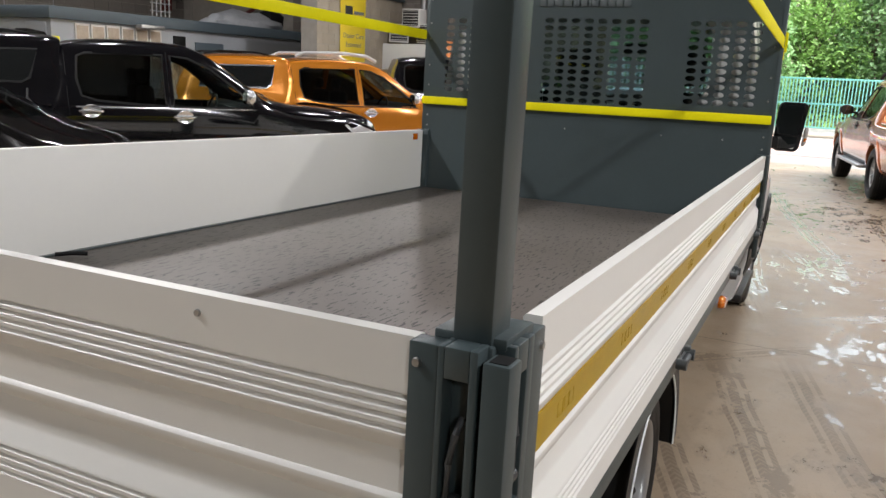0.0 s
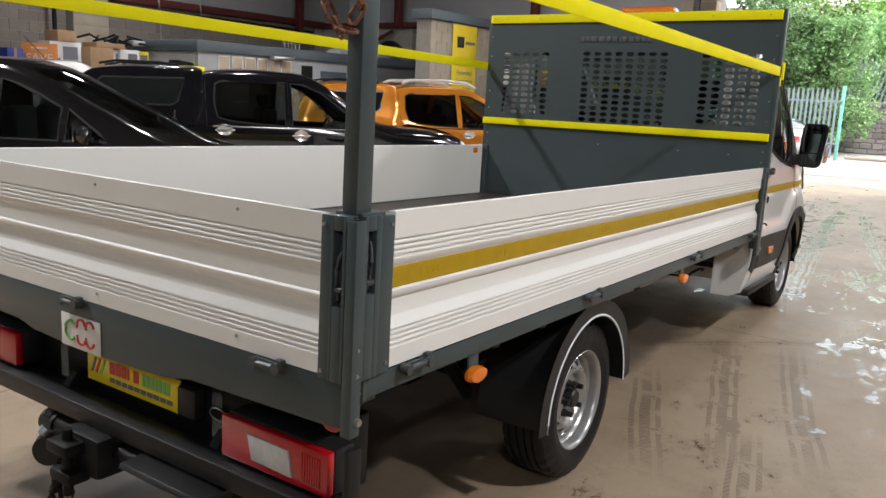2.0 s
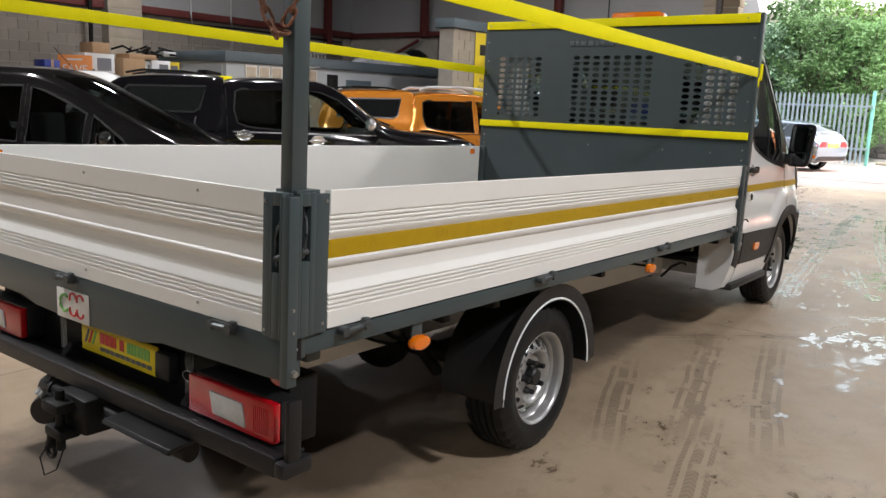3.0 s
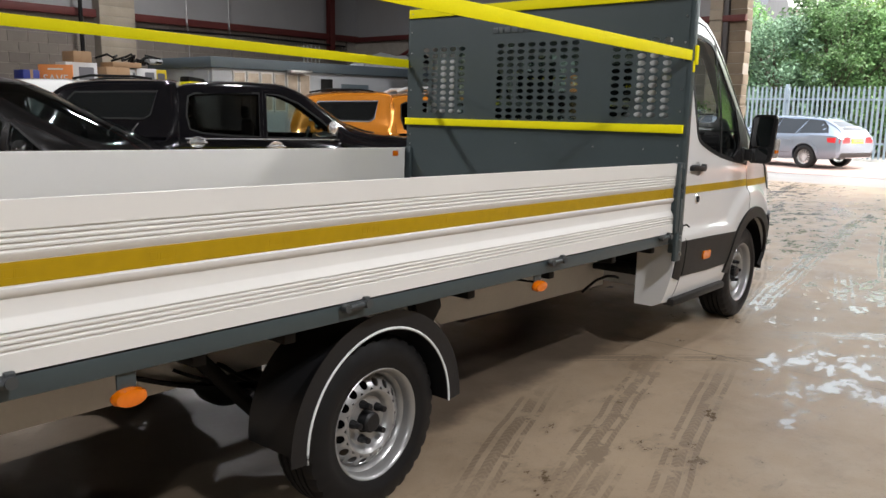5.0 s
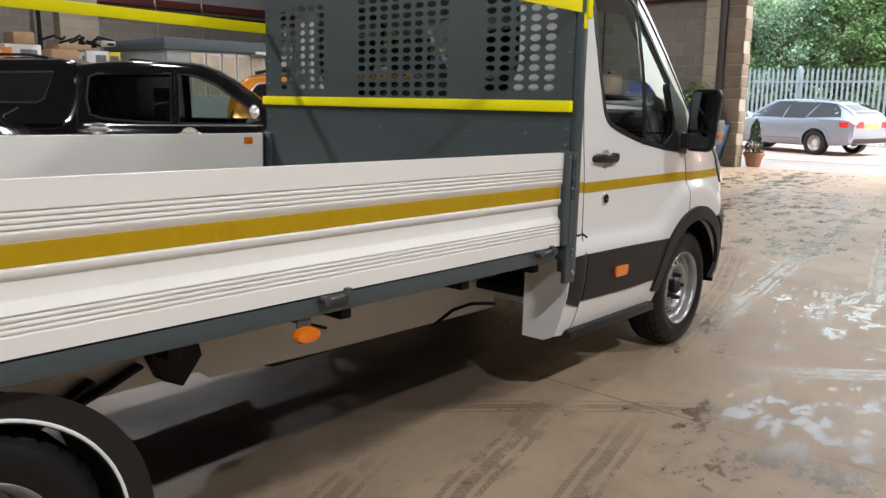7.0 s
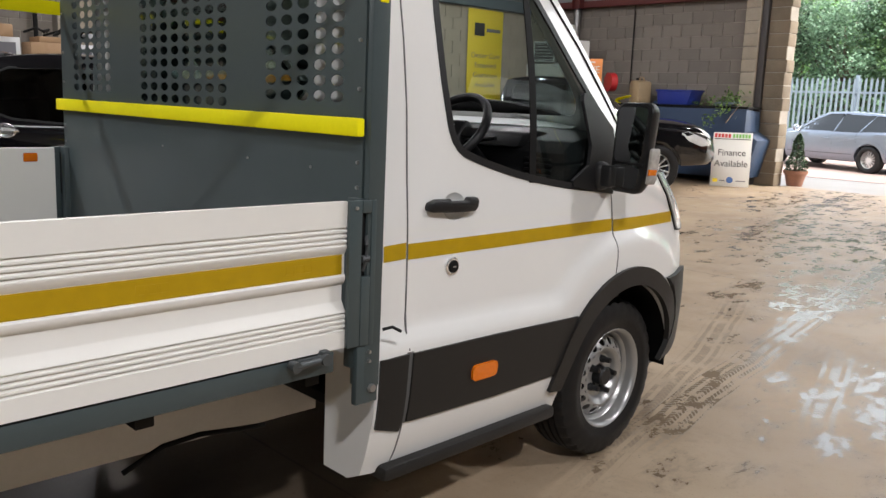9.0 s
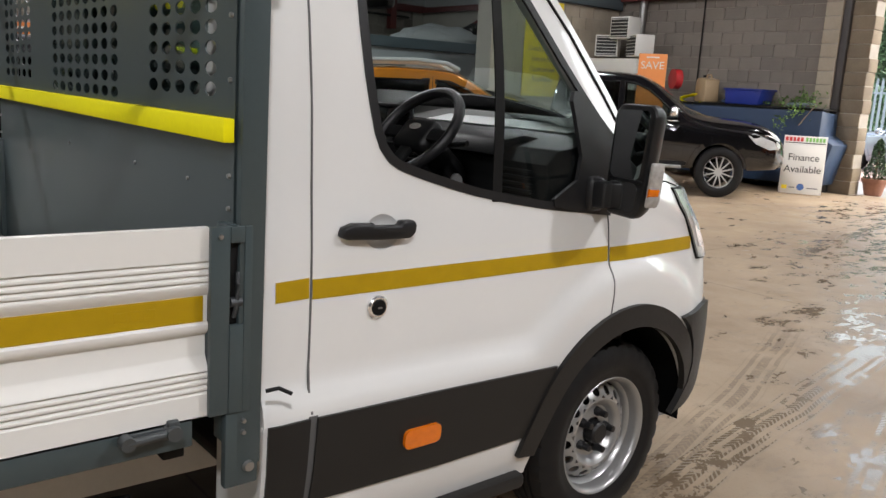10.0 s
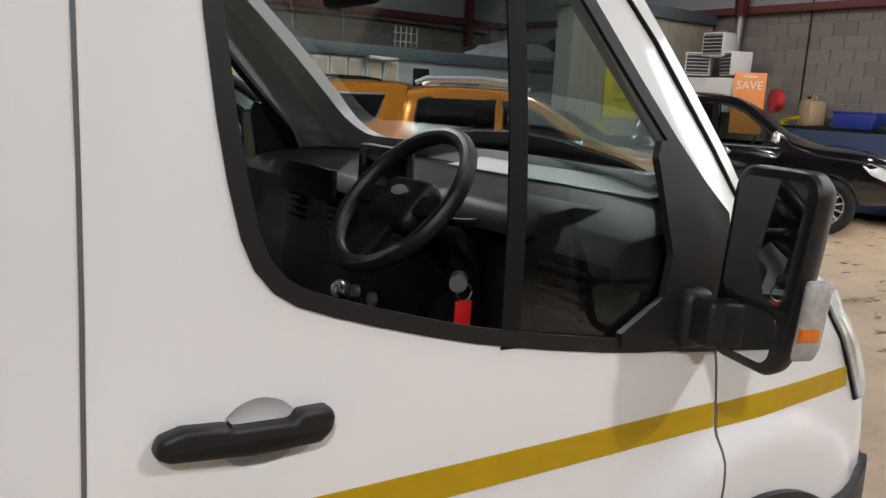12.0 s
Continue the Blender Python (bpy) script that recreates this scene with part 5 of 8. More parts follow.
def finer(points, n=5):
    return [(p[0] + (q2[0] - p[0]) * k / n, p[1] + (q2[1] - p[1]) * k / n) for p, q2 in zip(points, points[1:]) for k in range(n)] + [points[-1]]


def lay_strip(points, width, way, material, name, parent, offset=0.001):
    return part(name, skin(None, CAB_SKIN, way, offset, 0.004, 9, faces=strip(finer(points), width)), material, parent, smooth=60)


INDICATOR = mat("ribbed_indicator_lens", (0.40, 0.385, 0.365), 0.10, coat=1.0, vary=0.5, scale=45, bump=0.6, bump_scale=160)
GAP = mat("grey_panel_gap", (0.10, 0.10, 0.10), 0.6, vary=0.15, scale=20)
ARCH_OUT = [(y, z) for y, z in arc(hubf.y - 0.01, hubf.z, 0.510, 172, 15, 28)]
for way in ("right", "left"):
    seal = band(ring_band(SIDE_OPENING, 0.006), ring_band(SIDE_OPENING, -0.019), way, BLACK_PLASTIC, "window_seal", cab, 0.003)
    door_glass = [(4.388, 1.520), (4.432, 1.472), (4.522, 1.441), (4.700, 1.394), (4.800, 1.375), (4.806, 1.70), (4.798, 2.075), (4.450, 2.145), (4.350, 2.12), (4.330, 2.050), (4.335, 1.850), (4.358, 1.640)]
    quarter = [(4.800, 1.375), (5.060, 1.345), (5.175, 1.430), (5.175, 1.665), (4.900, 1.975), (4.798, 2.065), (4.806, 1.70)]
    sail = [(5.044, 1.340), (5.215, 1.311), (5.322, 1.300), (5.340, 1.420), (5.345, 1.560), (5.180, 1.690), (5.140, 1.690), (5.128, 1.66), (5.165, 1.494), (5.148, 1.418), (5.043, 1.362)]
    if way == "left":  # the driver's window is wound down
        pane = part("door_glass", skin(door_glass, CAB_SKIN, way, -0.012, 0.0, 0.15), GLASS, cab)
        pane.visible_shadow = False
    pane = part("quarter_glass", skin(quarter, CAB_SKIN, way, -0.012, 0.0, 0.15), GLASS, cab)
    pane.visible_shadow = False
    part("sail_panel", skin(sail, CAB_SKIN, way, 0.008, 0.014, 0.07), BLACK_PLASTIC, cab, "black plastic mirror sail panel")
    lay_strip([(4.802, 1.362), (4.806, 1.70), (4.798, 2.11)], 0.036, way, SEAL, "window_divider", cab, 0.002)
    # panel gaps
    lay_strip([(4.182, 2.15), (4.192, 1.80), (4.195, 1.45), (4.193, 1.15), (4.190, 0.865)], 0.0055, way, GAP, "door_gap", cab, 0.0016)
    lay_strip([(4.1945, 0.860), (4.1885, 0.622)], 0.026, way, GAP, "door_gap", cab, 0.001)
    lay_strip([(4.186, 0.62), (4.178, 0.52), (4.166, 0.47)], 0.005, way, GAP, "door_gap", cab, 0.0016)
    lay_strip([(5.310, 1.335), (5.322, 1.27), (5.330, 1.15), (5.338, 1.04), (5.330, 0.96)], 0.005, way, GAP, "door_gap", cab, 0.0016)
    lay_strip([(5.32, 1.33), (5.42, 1.345), (5.56, 1.395), (5.70, 1.400), (5.80, 1.380)], 0.006, way, SEAL, "bonnet_gap", cab, 0.0008)
    # lower cladding, arch flare, sill step
    part("door_cladding", skin([(4.205, 0.855), (4.600, 0.850), (5.078, 0.838), (5.005, 0.720), (4.965, 0.620), (4.62, 0.616), (4.197, 0.627)], CAB_SKIN, way, 0.008, 0.010, 0.08), DARK_CLADDING, cab,
         "charcoal plastic door cladding")
    part("rear_cladding", skin([(4.075, 0.853), (4.184, 0.856), (4.178, 0.628), (4.170, 0.60), (4.075, 0.63)], CAB_SKIN, way, 0.008, 0.010, 0.08), DARK_CLADDING, cab)
    inner = [(hubf.y + (y - hubf.y) * 0.845, hubf.z + (z - hubf.z) * 0.845) for y, z in ARCH_OUT]
    middle = [(hubf.y + (y - hubf.y) * 0.96, hubf.z + (z - hubf.z) * 0.96) for y, z in ARCH_OUT]
    bm = skin(None, CAB_SKIN, way, 0.016, 0.024, 9, faces=quads(ARCH_OUT, middle, False) + quads(middle, inner, False))
    part("wheel_arch", bm, DARK_CLADDING, cab, "charcoal plastic wheel-arch flare", smooth=50)
    s = 1 if way == "right" else -1
    x0, x1 = sorted((MID + s * 0.90, MID + s * 1.055))
    part("sill_step", box((x0, 4.12, 0.435), (x1, 5.00, 0.485), 0.016), DARK_CLADDING, cab)
    # tape band along the door
    for a, b2 in ((4.10, 4.188), (4.197, 5.322), (5.334, 5.86)):
        part("reflective_tape", skin([(a, 1.146), (b2, 1.150 if b2 < 5.5 else 1.148), (b2, 1.200 if b2 < 5.5 else 1.196), (a, 1.195)], CAB_SKIN, way, 0.0015, 0.002, 0.07), TAPE, cab)
    # marker, lock, handle
    bm = skin(rounded((4.475, 0.705), (4.600, 0.760), 0.018), CAB_SKIN, way, 0.018, 0.020, 0.2)
    part("marker_lamp", bm, AMBER, cab, "amber side repeater")
    p, nn, _, _ = CAB_SKIN.ray_cast(Vector((MID + s * 3, 4.388, 1.106)), Vector((-s, 0, 0)))
    mx = Matrix.Translation(p) @ Matrix.Rotation(0 if s > 0 else math.pi, 4, "Z")
    lock = part("deadlock", lathe([(0, 0.0), (0, 0.031), (0.006, 0.031), (0.010, 0.026), (0.010, 0.022)], None, 24, mx), CHROME, cab, "round steel deadlock")
    part("lock_cylinder", lathe([(0.004, 0.0), (0.004, 0.021), (0.014, 0.020), (0.015, 0.0)], None, 20, mx), SEAL, lock)
    part("keyway", box((0.0145, -0.006, -0.002), (0.017, 0.006, 0.002), 0, None, mx), ZINC, lock)
    p, nn, _, _ = CAB_SKIN.ray_cast(Vector((MID + s * 3, 4.385, 1.304)), Vector((-s, 0, 0)))
    mx = Matrix.Translation(p) @ Matrix.Rotation(0 if s > 0 else math.pi, 4, "Z")
    grip = [(-0.118, -0.012), (-0.112, 0.010), (-0.085, 0.020), (-0.03, 0.019), (-0.028, 0.013), (0.052, 0.010), (0.058, 0.022), (0.104, 0.020), (0.113, 0.006), (0.108, -0.014), (0.09, -0.026), (0.0, -0.024), (-0.10, -0.020)]
    bm = prism(grip, "x", 0.006, 0.036, bevel=0.007)
    for v in bm.verts:
        v.co.x -= 0.9 * v.co.y * v.co.y
    bm.transform(mx @ Matrix.Translation((0, -0.002, 0.004)))
    h = part("door_handle", bm, BLACK_PLASTIC, cab, "black plastic door handle", smooth=50)
    # mirror: arm, shell, two glasses, indicator
    bx = lambda lo, hi, bev, m=None: box((min(MID + s * (lo[0] + 1.10), MID + s * (hi[0] + 1.10)), lo[1], lo[2]), (max(MID + s * (lo[0] + 1.10), MID + s * (hi[0] + 1.10)), hi[1], hi[2]), bev, None, m, 3)
    TURNED = Matrix.Translation((MID + s * 1.150, 5.222, 1.492)) @ Matrix.Rotation(s * radians(-17), 4, "Z")
    lean = lambda x, z: x + s * 0.055 * z - (0.06 * (0.17 - z) * (x * s > 0)) * s
    bm = bmesh.new()
    rows = []
    for dy, fx, fz in ((0.0, 0.955, 0.975), (0.006, 1.0, 1.0), (0.034, 1.0, 1.0), (0.062, 0.90, 0.94), (0.086, 0.66, 0.78), (0.096, 0.34, 0.50)):
        rows.append([bm.verts.new((lean(x, z) * fx - s * 0.35 * dy, dy, z * fz)) for x, z in rounded((-0.098, -0.172), (0.108, 0.172), 0.042, 6)])
    for r1, r2 in zip(rows, rows[1:]):
        for k in range(len(r1)):
            bm.faces.new((r1[k], r1[(k + 1) % len(r1)], r2[(k + 1) % len(r1)], r2[k]))
    bm.faces.new(rows[0])
    bm.faces.new(rows[-1])
    mir = part("door_mirror", bm, BLACK_PLASTIC, truck, "tall black door mirror with two glasses", smooth=45)
    mir.matrix_basis = TURNED
    part("mirror_arm", bx((-0.10, 5.200, 1.335), (-0.010, 5.262, 1.420), 0.010), BLACK_PLASTIC, mir)
    part("mirror_foot", bx((-0.115, 5.190, 1.318), (-0.050, 5.268, 1.432), 0.024), BLACK_PLASTIC, mir)
    for o in mir.children:
        o.matrix_parent_inverse = TURNED.inverted()
    part("mirror_glass", prism([(lean(x, z), z) for x, z in rounded((-0.082, -0.052), (0.082, 0.154), 0.022)], "y", -0.003, 0.002), MIRROR, mir, "flat mirror glass")
    part("wide_mirror_glass", prism([(lean(x, z), z) for x, z in rounded((-0.080, -0.152), (0.080, -0.064), 0.022)], "y", -0.003, 0.002), MIRROR, mir, "wide-angle mirror glass")
    part("mirror_bezel", box((-0.083, -0.005, -0.063), (0.080, 0.002, -0.053), 0.002), BLACK_PLASTIC, mir)
    lens = [(0.090, -0.124), (0.099, -0.132), (0.110, -0.108), (0.118, -0.020), (0.117, 0.002), (0.108, 0.008), (0.100, 0.000)]
    part("mirror_indicator", prism([(s * x, z) for x, z in lens], "y", 0.004, 0.050, bevel=0.007), INDICATOR, mir, "clear ribbed indicator lens with an amber bulb", smooth=50)
    part("indicator_bulb", prism([(s * x, z) for x, z in ((0.104, -0.098), (0.113, -0.094), (0.1165, -0.074), (0.107, -0.070))], "y", 0.0025, 0.040, bevel=0.003), AMBER, mir)
    # headlamp
    lamp = part("headlamp", skin([(5.738, 1.376), (5.752, 1.318), (5.836, 1.226), (5.910, 1.104), (6.050, 1.092), (6.030, 1.200), (5.965, 1.298), (5.865, 1.376)], CAB_SKIN, way, 0.006, 0.008, 0.05), SEAL, cab,
                "swept-back headlamp with a clear lens", smooth=50)
    part("headlamp_lens", skin([(5.748, 1.367), (5.761, 1.317), (5.843, 1.227), (5.916, 1.110), (6.040, 1.100), (6.020, 1.195), (5.955, 1.290), (5.862, 1.366)], CAB_SKIN, way, 0.012, 0.008, 0.05), CLEAR_LENS, lamp,
         "clear lens", smooth=50)
    part("headlamp_reflector", skin([(5.800, 1.310), (5.868, 1.232), (5.915, 1.150), (5.950, 1.150), (5.930, 1.232), (5.870, 1.312)], CAB_SKIN, way, 0.0135, 0.004, 0.05), CHROME, lamp, "bright reflector")
    # front bumper wrap
    part("front_bumper", skin([(5.775, 0.905), (5.900, 0.915), (6.020, 0.918), (6.110, 0.905), (6.110, 0.560), (5.960, 0.510), (5.835, 0.500), (5.868, 0.580), (5.900, 0.620), (5.915, 0.700), (5.880, 0.790), (5.830, 0.860)], CAB_SKIN, way, 0.020, 0.024, 0.06),
         DARK_CLADDING, cab, "charcoal plastic front bumper", smooth=50)
for s in (1, -1):
    # black liner inside the front arch
    bm = bmesh.new()
    rows = []
    for x, r in ((MID + s * 1.015, 0.432), (MID + s * 0.74, 0.432), (MID + s * 0.735, 0.30)):
        rows.append([bm.verts.new((x, y, z)) for y, z in arc(hubf.y, hubf.z, r, 190, -3, 28)])
    for r1, r2 in zip(rows, rows[1:]):
        for k in range(28):
            bm.faces.new((r1[k], r1[k + 1], r2[k + 1], r2[k]))
    bmesh.ops.solidify(bm, geom=bm.faces[:], thickness=0.003)
    part("arch_liner", bm, BLACK_STEEL, cab)
front = [(MID - 0.95, 0.47), (MID + 0.95, 0.47), (MID + 0.95, 0.90), (MID + 0.5, 0.84), (MID - 0.5, 0.84), (MID - 0.95, 0.90)]
part("front_bumper", skin(front, CAB_SKIN, "front", 0.012, 0.016, 0.08), DARK_CLADDING, cab)
part("grille", skin(rounded((MID - 0.42, 0.87), (MID + 0.42, 1.07), 0.04), CAB_SKIN, "front", 0.006, 0.008, 0.1), BLACK_PLASTIC, cab)
pane = part("windscreen", skin(rounded((MID - 0.79, 1.58), (MID + 0.79, 2.29), 0.10), CAB_SKIN, "front", 0.002, 0.0, 0.10), GLASS, cab, "clear windscreen")
pane.visible_shadow = False
pane = part("rear_window", prism(rounded((MID - 0.73, 1.57), (MID + 0.73, 2.15), 0.20, 8), "y", 4.058, 4.062), GLASS, cab)
pane.visible_shadow = False
part("scuttle", skin(rounded((MID - 0.85, 5.60), (MID + 0.85, 5.78), 0.03), CAB_SKIN, "top", 0.006, 0.008, 0.1), BLACK_PLASTIC, cab)
beacon = part("beacon_bar", box((MID - 0.21, 4.40, 2.385), (MID + 0.21, 4.56, 2.47), 0.03, seg=3), AMBER, truck, "orange beacon bar on the cab roof")
part("beacon_base", box((MID - 0.19, 4.42, 2.36), (MID + 0.19, 4.54, 2.39), 0.006), BLACK_PLASTIC, beacon)
# small ribs on the roof side seam and a roof drip rail
for s in (1, -1):
    pts = []
    for y, z in ((4.12, 2.20), (4.40, 2.235), (4.62, 2.215), (4.80, 2.14), (4.95, 2.03), (5.15, 1.86), (5.32, 1.68), (5.42, 1.56), (5.50, 1.47)):
        p, nn, _, _ = CAB_SKIN.ray_cast(Vector((MID + s * 3, y, z)), Vector((-s, 0, 0)))
        pts.append(p + nn * 0.001)
    part("roof_seam", tube(pts, 0.0055, None, 6), SEAL, cab)

# loose loom under the deck beside the chassis
part("cable_loop", tube([(-0.30, 3.40, 0.60), (-0.27, 3.50, 0.66), (-0.25, 3.60, 0.675), (-0.26, 3.72, 0.655), (-0.30, 3.84, 0.625)], 0.008, None, 8), SEAL, truck, "loose black cable")

# --- cab interior
part("cab_floor", box((MID - 0.93, 4.12, 0.60), (MID + 0.93, 5.58, 0.64), 0.01), DARK_TRIM, cab)
dash_line = [(5.11, 1.00), (5.09, 1.26), (5.12, 1.38), (5.10, 1.455), (5.15, 1.500), (5.28, 1.525), (5.42, 1.540), (5.60, 1.545), (5.60, 0.70), (5.25, 0.70), (5.18, 0.85)]
dash = part("dashboard", prism(dash_line, "x", MID - 0.95, MID + 0.93, bevel=0.012), DARK_TRIM, cab, "black plastic dashboard")
part("screen", box((-1.155, 5.025, 1.475), (-0.905, 5.05, 1.625), 0.014), BLACK_CAR, dash, "dark display screen")
part("glove_shelf", box((-1.66, 5.005, 1.44), (-1.27, 5.03, 1.545), 0.012), SEAL, dash)
part("screen_rim", box((-1.165, 5.03, 1.465), (-0.895, 5.06, 1.635), 0.016), DARK_TRIM, dash)
part("instrument_hood", prism([(5.00, 1.49), (5.04, 1.548), (5.14, 1.565), (5.26, 1.550), (5.26, 1.49)], "x", MID + 0.30, MID + 0.72, bevel=0.02), DARK_TRIM, dash)
for x0 in (MID - 0.55, MID - 0.24, MID + 0.16, MID + 0.74):
    bm = bmesh.new()
    for k in range(5):
        box((x0, 5.025, 1.36 + 0.022 * k), (x0 + 0.13, 5.045, 1.368 + 0.022 * k), 0.002, bm)
    part("air_vent", bm, BLACK_PLASTIC, dash)
for x, z in ((MID - 0.03, 1.30), (MID + 0.05, 1.30), (MID + 0.0, 1.22), (MID + 0.10, 1.22)):
    part("control_knob", lathe([(0, 0.0), (0, 0.02), (0.015, 0.018), (0.016, 0.0)], None, 16, Matrix.Translation((x, 5.02, z)) @ Matrix.Rotation(radians(-90), 4, "Z")), ZINC, dash)
part("gear_lever", tube([(MID + 0.12, 4.98, 1.08), (MID + 0.12, 4.93, 1.18), (MID + 0.12, 4.91, 1.24)], 0.014), DARK_TRIM, dash)
part("gear_knob", ball((MID + 0.12, 4.905, 1.26), 0.027), CHROME, dash)
for o in dash.children:
    o.location.y += 0.07
    o.location.z -= 0.025
# paper sheet on the dash top
part("paper_sheet", prism([(5.47, 1.544), (5.53, 1.555), (5.60, 1.572), (5.60, 1.575), (5.53, 1.559), (5.47, 1.548)], "x", MID - 0.15, MID + 0.68), PAPER, dash, "sheet of white paper on the dash top")
# steering wheel: tilted ring, hub, spokes
SW = Matrix.Translation((-0.611, 4.914, 1.525)) @ Matrix.Rotation(radians(50), 4, "X")
bm = tube([(0.176 * math.cos(a), 0.176 * math.sin(a), 0) for a in np.linspace(0, 2 * math.pi, 49)[:-1]], 0.0185, None, 12, True)
bm.transform(SW)
sw = part("steering_wheel", bm, BLACK_PLASTIC, cab, "black steering wheel")
bm = box((-0.085, -0.07, -0.045), (0.085, 0.055, 0.012), 0.025, None, SW, 3)
for sx in (-1, 1):
    box((sx * 0.06 - 0.02 * (sx < 0), -0.03, -0.015), (sx * 0.175 + 0.02 * (sx < 0), 0.018, 0.004), 0.006, bm, SW) if sx > 0 else box((-0.175, -0.03, -0.015), (-0.06, 0.018, 0.004), 0.006, bm, SW)
box((-0.03, -0.18, -0.02), (0.03, -0.05, 0.0), 0.006, bm, SW)
part("steering_hub", bm, DARK_TRIM, sw)
part("oval_badge", lathe([(0, 0), (0, 0.03), (0.004, 0.03), (0.005, 0)], None, 20, SW @ Matrix.Translation((0, 0.01, 0.012)) @ Matrix.Rotation(radians(-90), 4, "Y") @ Matrix.Diagonal((1, 0.45, 1, 1))), CHROME, sw)
part("steering_column", cyl(SW @ Vector((0, 0, -0.03)), SW @ Vector((0, 0, -0.30)), 0.05, None, 16), DARK_TRIM, sw)
part("indicator_stalk", tube([SW @ Vector((0.04, 0.0, -0.07)), SW @ Vector((0.20, 0.02, -0.06))], 0.009), DARK_TRIM, sw)
kr = part("key_ring", tube([(-0.425 + 0.0, 4.965 + 0.018 * math.cos(a), 1.358 + 0.018 * math.sin(a)) for a in np.linspace(0, 2 * math.pi, 13)[:-1]], 0.002, None, 6, True), ZINC, cab)
part("key_tag", box((-0.428, 4.945, 1.278), (-0.422, 4.985, 1.341), 0.002), mat("red_key_tag", (0.75, 0.02, 0.02), 0.4), kr, "red plastic key tag")
part("ignition_lock", cyl((-0.44, 4.96, 1.383), (-0.40, 4.93, 1.383), 0.018, None, 14), ZINC, kr)


def cab_seat(x, w):
    seat = part("seat_back", box((x - w / 2, 4.20, 1.08), (x + w / 2, 4.34, 1.68), 0.05, None, Matrix.Translation((0, 4.25, 1.05)) @ Matrix.Rotation(radians(8), 4, "X") @ Matrix.Translation((0, -4.25, -1.05)), 3), SEAT_CLOTH, cab)
    part("seat_cushion", box((x - w / 2, 4.28, 0.92), (x + w / 2, 4.80, 1.07), 0.05, seg=3), SEAT_CLOTH, seat)
    part("seat_base", box((x - w / 2 + 0.04, 4.30, 0.64), (x + w / 2 - 0.04, 4.72, 0.93), 0.02), DARK_TRIM, seat)
    part("headrest", box((x - 0.13, 4.16, 1.72), (x + 0.13, 4.26, 1.92), 0.04, seg=3), SEAT_CLOTH, seat)


cab_seat(-0.55, 0.50)
cab_seat(-1.22, 0.42)
cab_seat(-1.66, 0.42)
part("rear_view_mirror", box((MID - 0.01, 4.94, 1.945), (MID + 0.25, 4.98, 2.02), 0.018), BLACK_PLASTIC, cab)
# far A-pillar trim with a round speaker
lp = prism([(4.955, 2.12), (5.02, 2.12), (5.54, 1.58), (5.54, 1.47), (5.39, 1.47), (5.385, 1.62)], "x", -2.05, -2.030)
pt = part("pillar_trim", lp, GREY_TRIM, cab)
part("round_grille", lathe([(0, 0), (0, 0.035), (0.006, 0.035), (0.008, 0)], None, 20, Matrix.Translation((-2.030, 5.37, 1.635))), DARK_TRIM, pt)

# ---------------------------------------------------------------- the building
def flat(name, lo, hi, z, material, label, category, cuts=40):
    bm = bmesh.new()
    bmesh.ops.create_grid(bm, x_segments=cuts, y_segments=cuts, size=0.5)
    for v in bm.verts:
        v.co = Vector(((lo[0] + hi[0]) / 2 + v.co.x * (hi[0] - lo[0]), (lo[1] + hi[1]) / 2 + v.co.y * (hi[1] - lo[1]), z))
    return tagged(part(name, bm, material), label, category, kind="structure")


ROOF_LINING = mat("dark_roof_sheeting", (0.055, 0.055, 0.058), 0.6, vary=0.2, scale=1.0, fine=0.05)
FRONT_Y, LEFT_X, RIGHT_X, BACK_Y, ROOF_Z = 17.86, -17.0, 20.0, -14.0, 7.0
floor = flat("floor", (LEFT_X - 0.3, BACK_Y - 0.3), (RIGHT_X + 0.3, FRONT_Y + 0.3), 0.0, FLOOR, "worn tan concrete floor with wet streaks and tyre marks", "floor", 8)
yard_mat = mat("pale_wet_yard_concrete", (0.25, 0.24, 0.23), 0.45, vary=0.25, scale=0.6, fine=0.10, bump=0.2, bump_scale=25, rough_vary=0.5)
ground = flat("ground", (-160, FRONT_Y + 0.3), (160, 320), -0.004, yard_mat, "pale damp concrete yard outside the door", "ground", 8)
bm = box((-160, -160, -0.012), (LEFT_X - 0.3, 320, -0.006))
box((RIGHT_X + 0.3, -160, -0.012), (160, 320, -0.006), 0, bm)
box((LEFT_X - 0.3, -160, -0.012), (RIGHT_X + 0.3, BACK_Y - 0.3, -0.006), 0, bm)
tagged(part("outer_ground", bm, yard_mat), "pale concrete yard round the building", "ground", kind="structure")
brick_mat = mat("red_brick_paving", (0.30, 0.215, 0.19), 0.6, vary=0.25, scale=1.0, fine=0.15, bump=0.4, bump_scale=30)
bm = box((-30, 20.6, 0.0), (3.0, 26.9, 0.006))
tagged(part("pavement", bm, brick_mat), "reddish brick paving along the fence", "pavement", kind="structure")

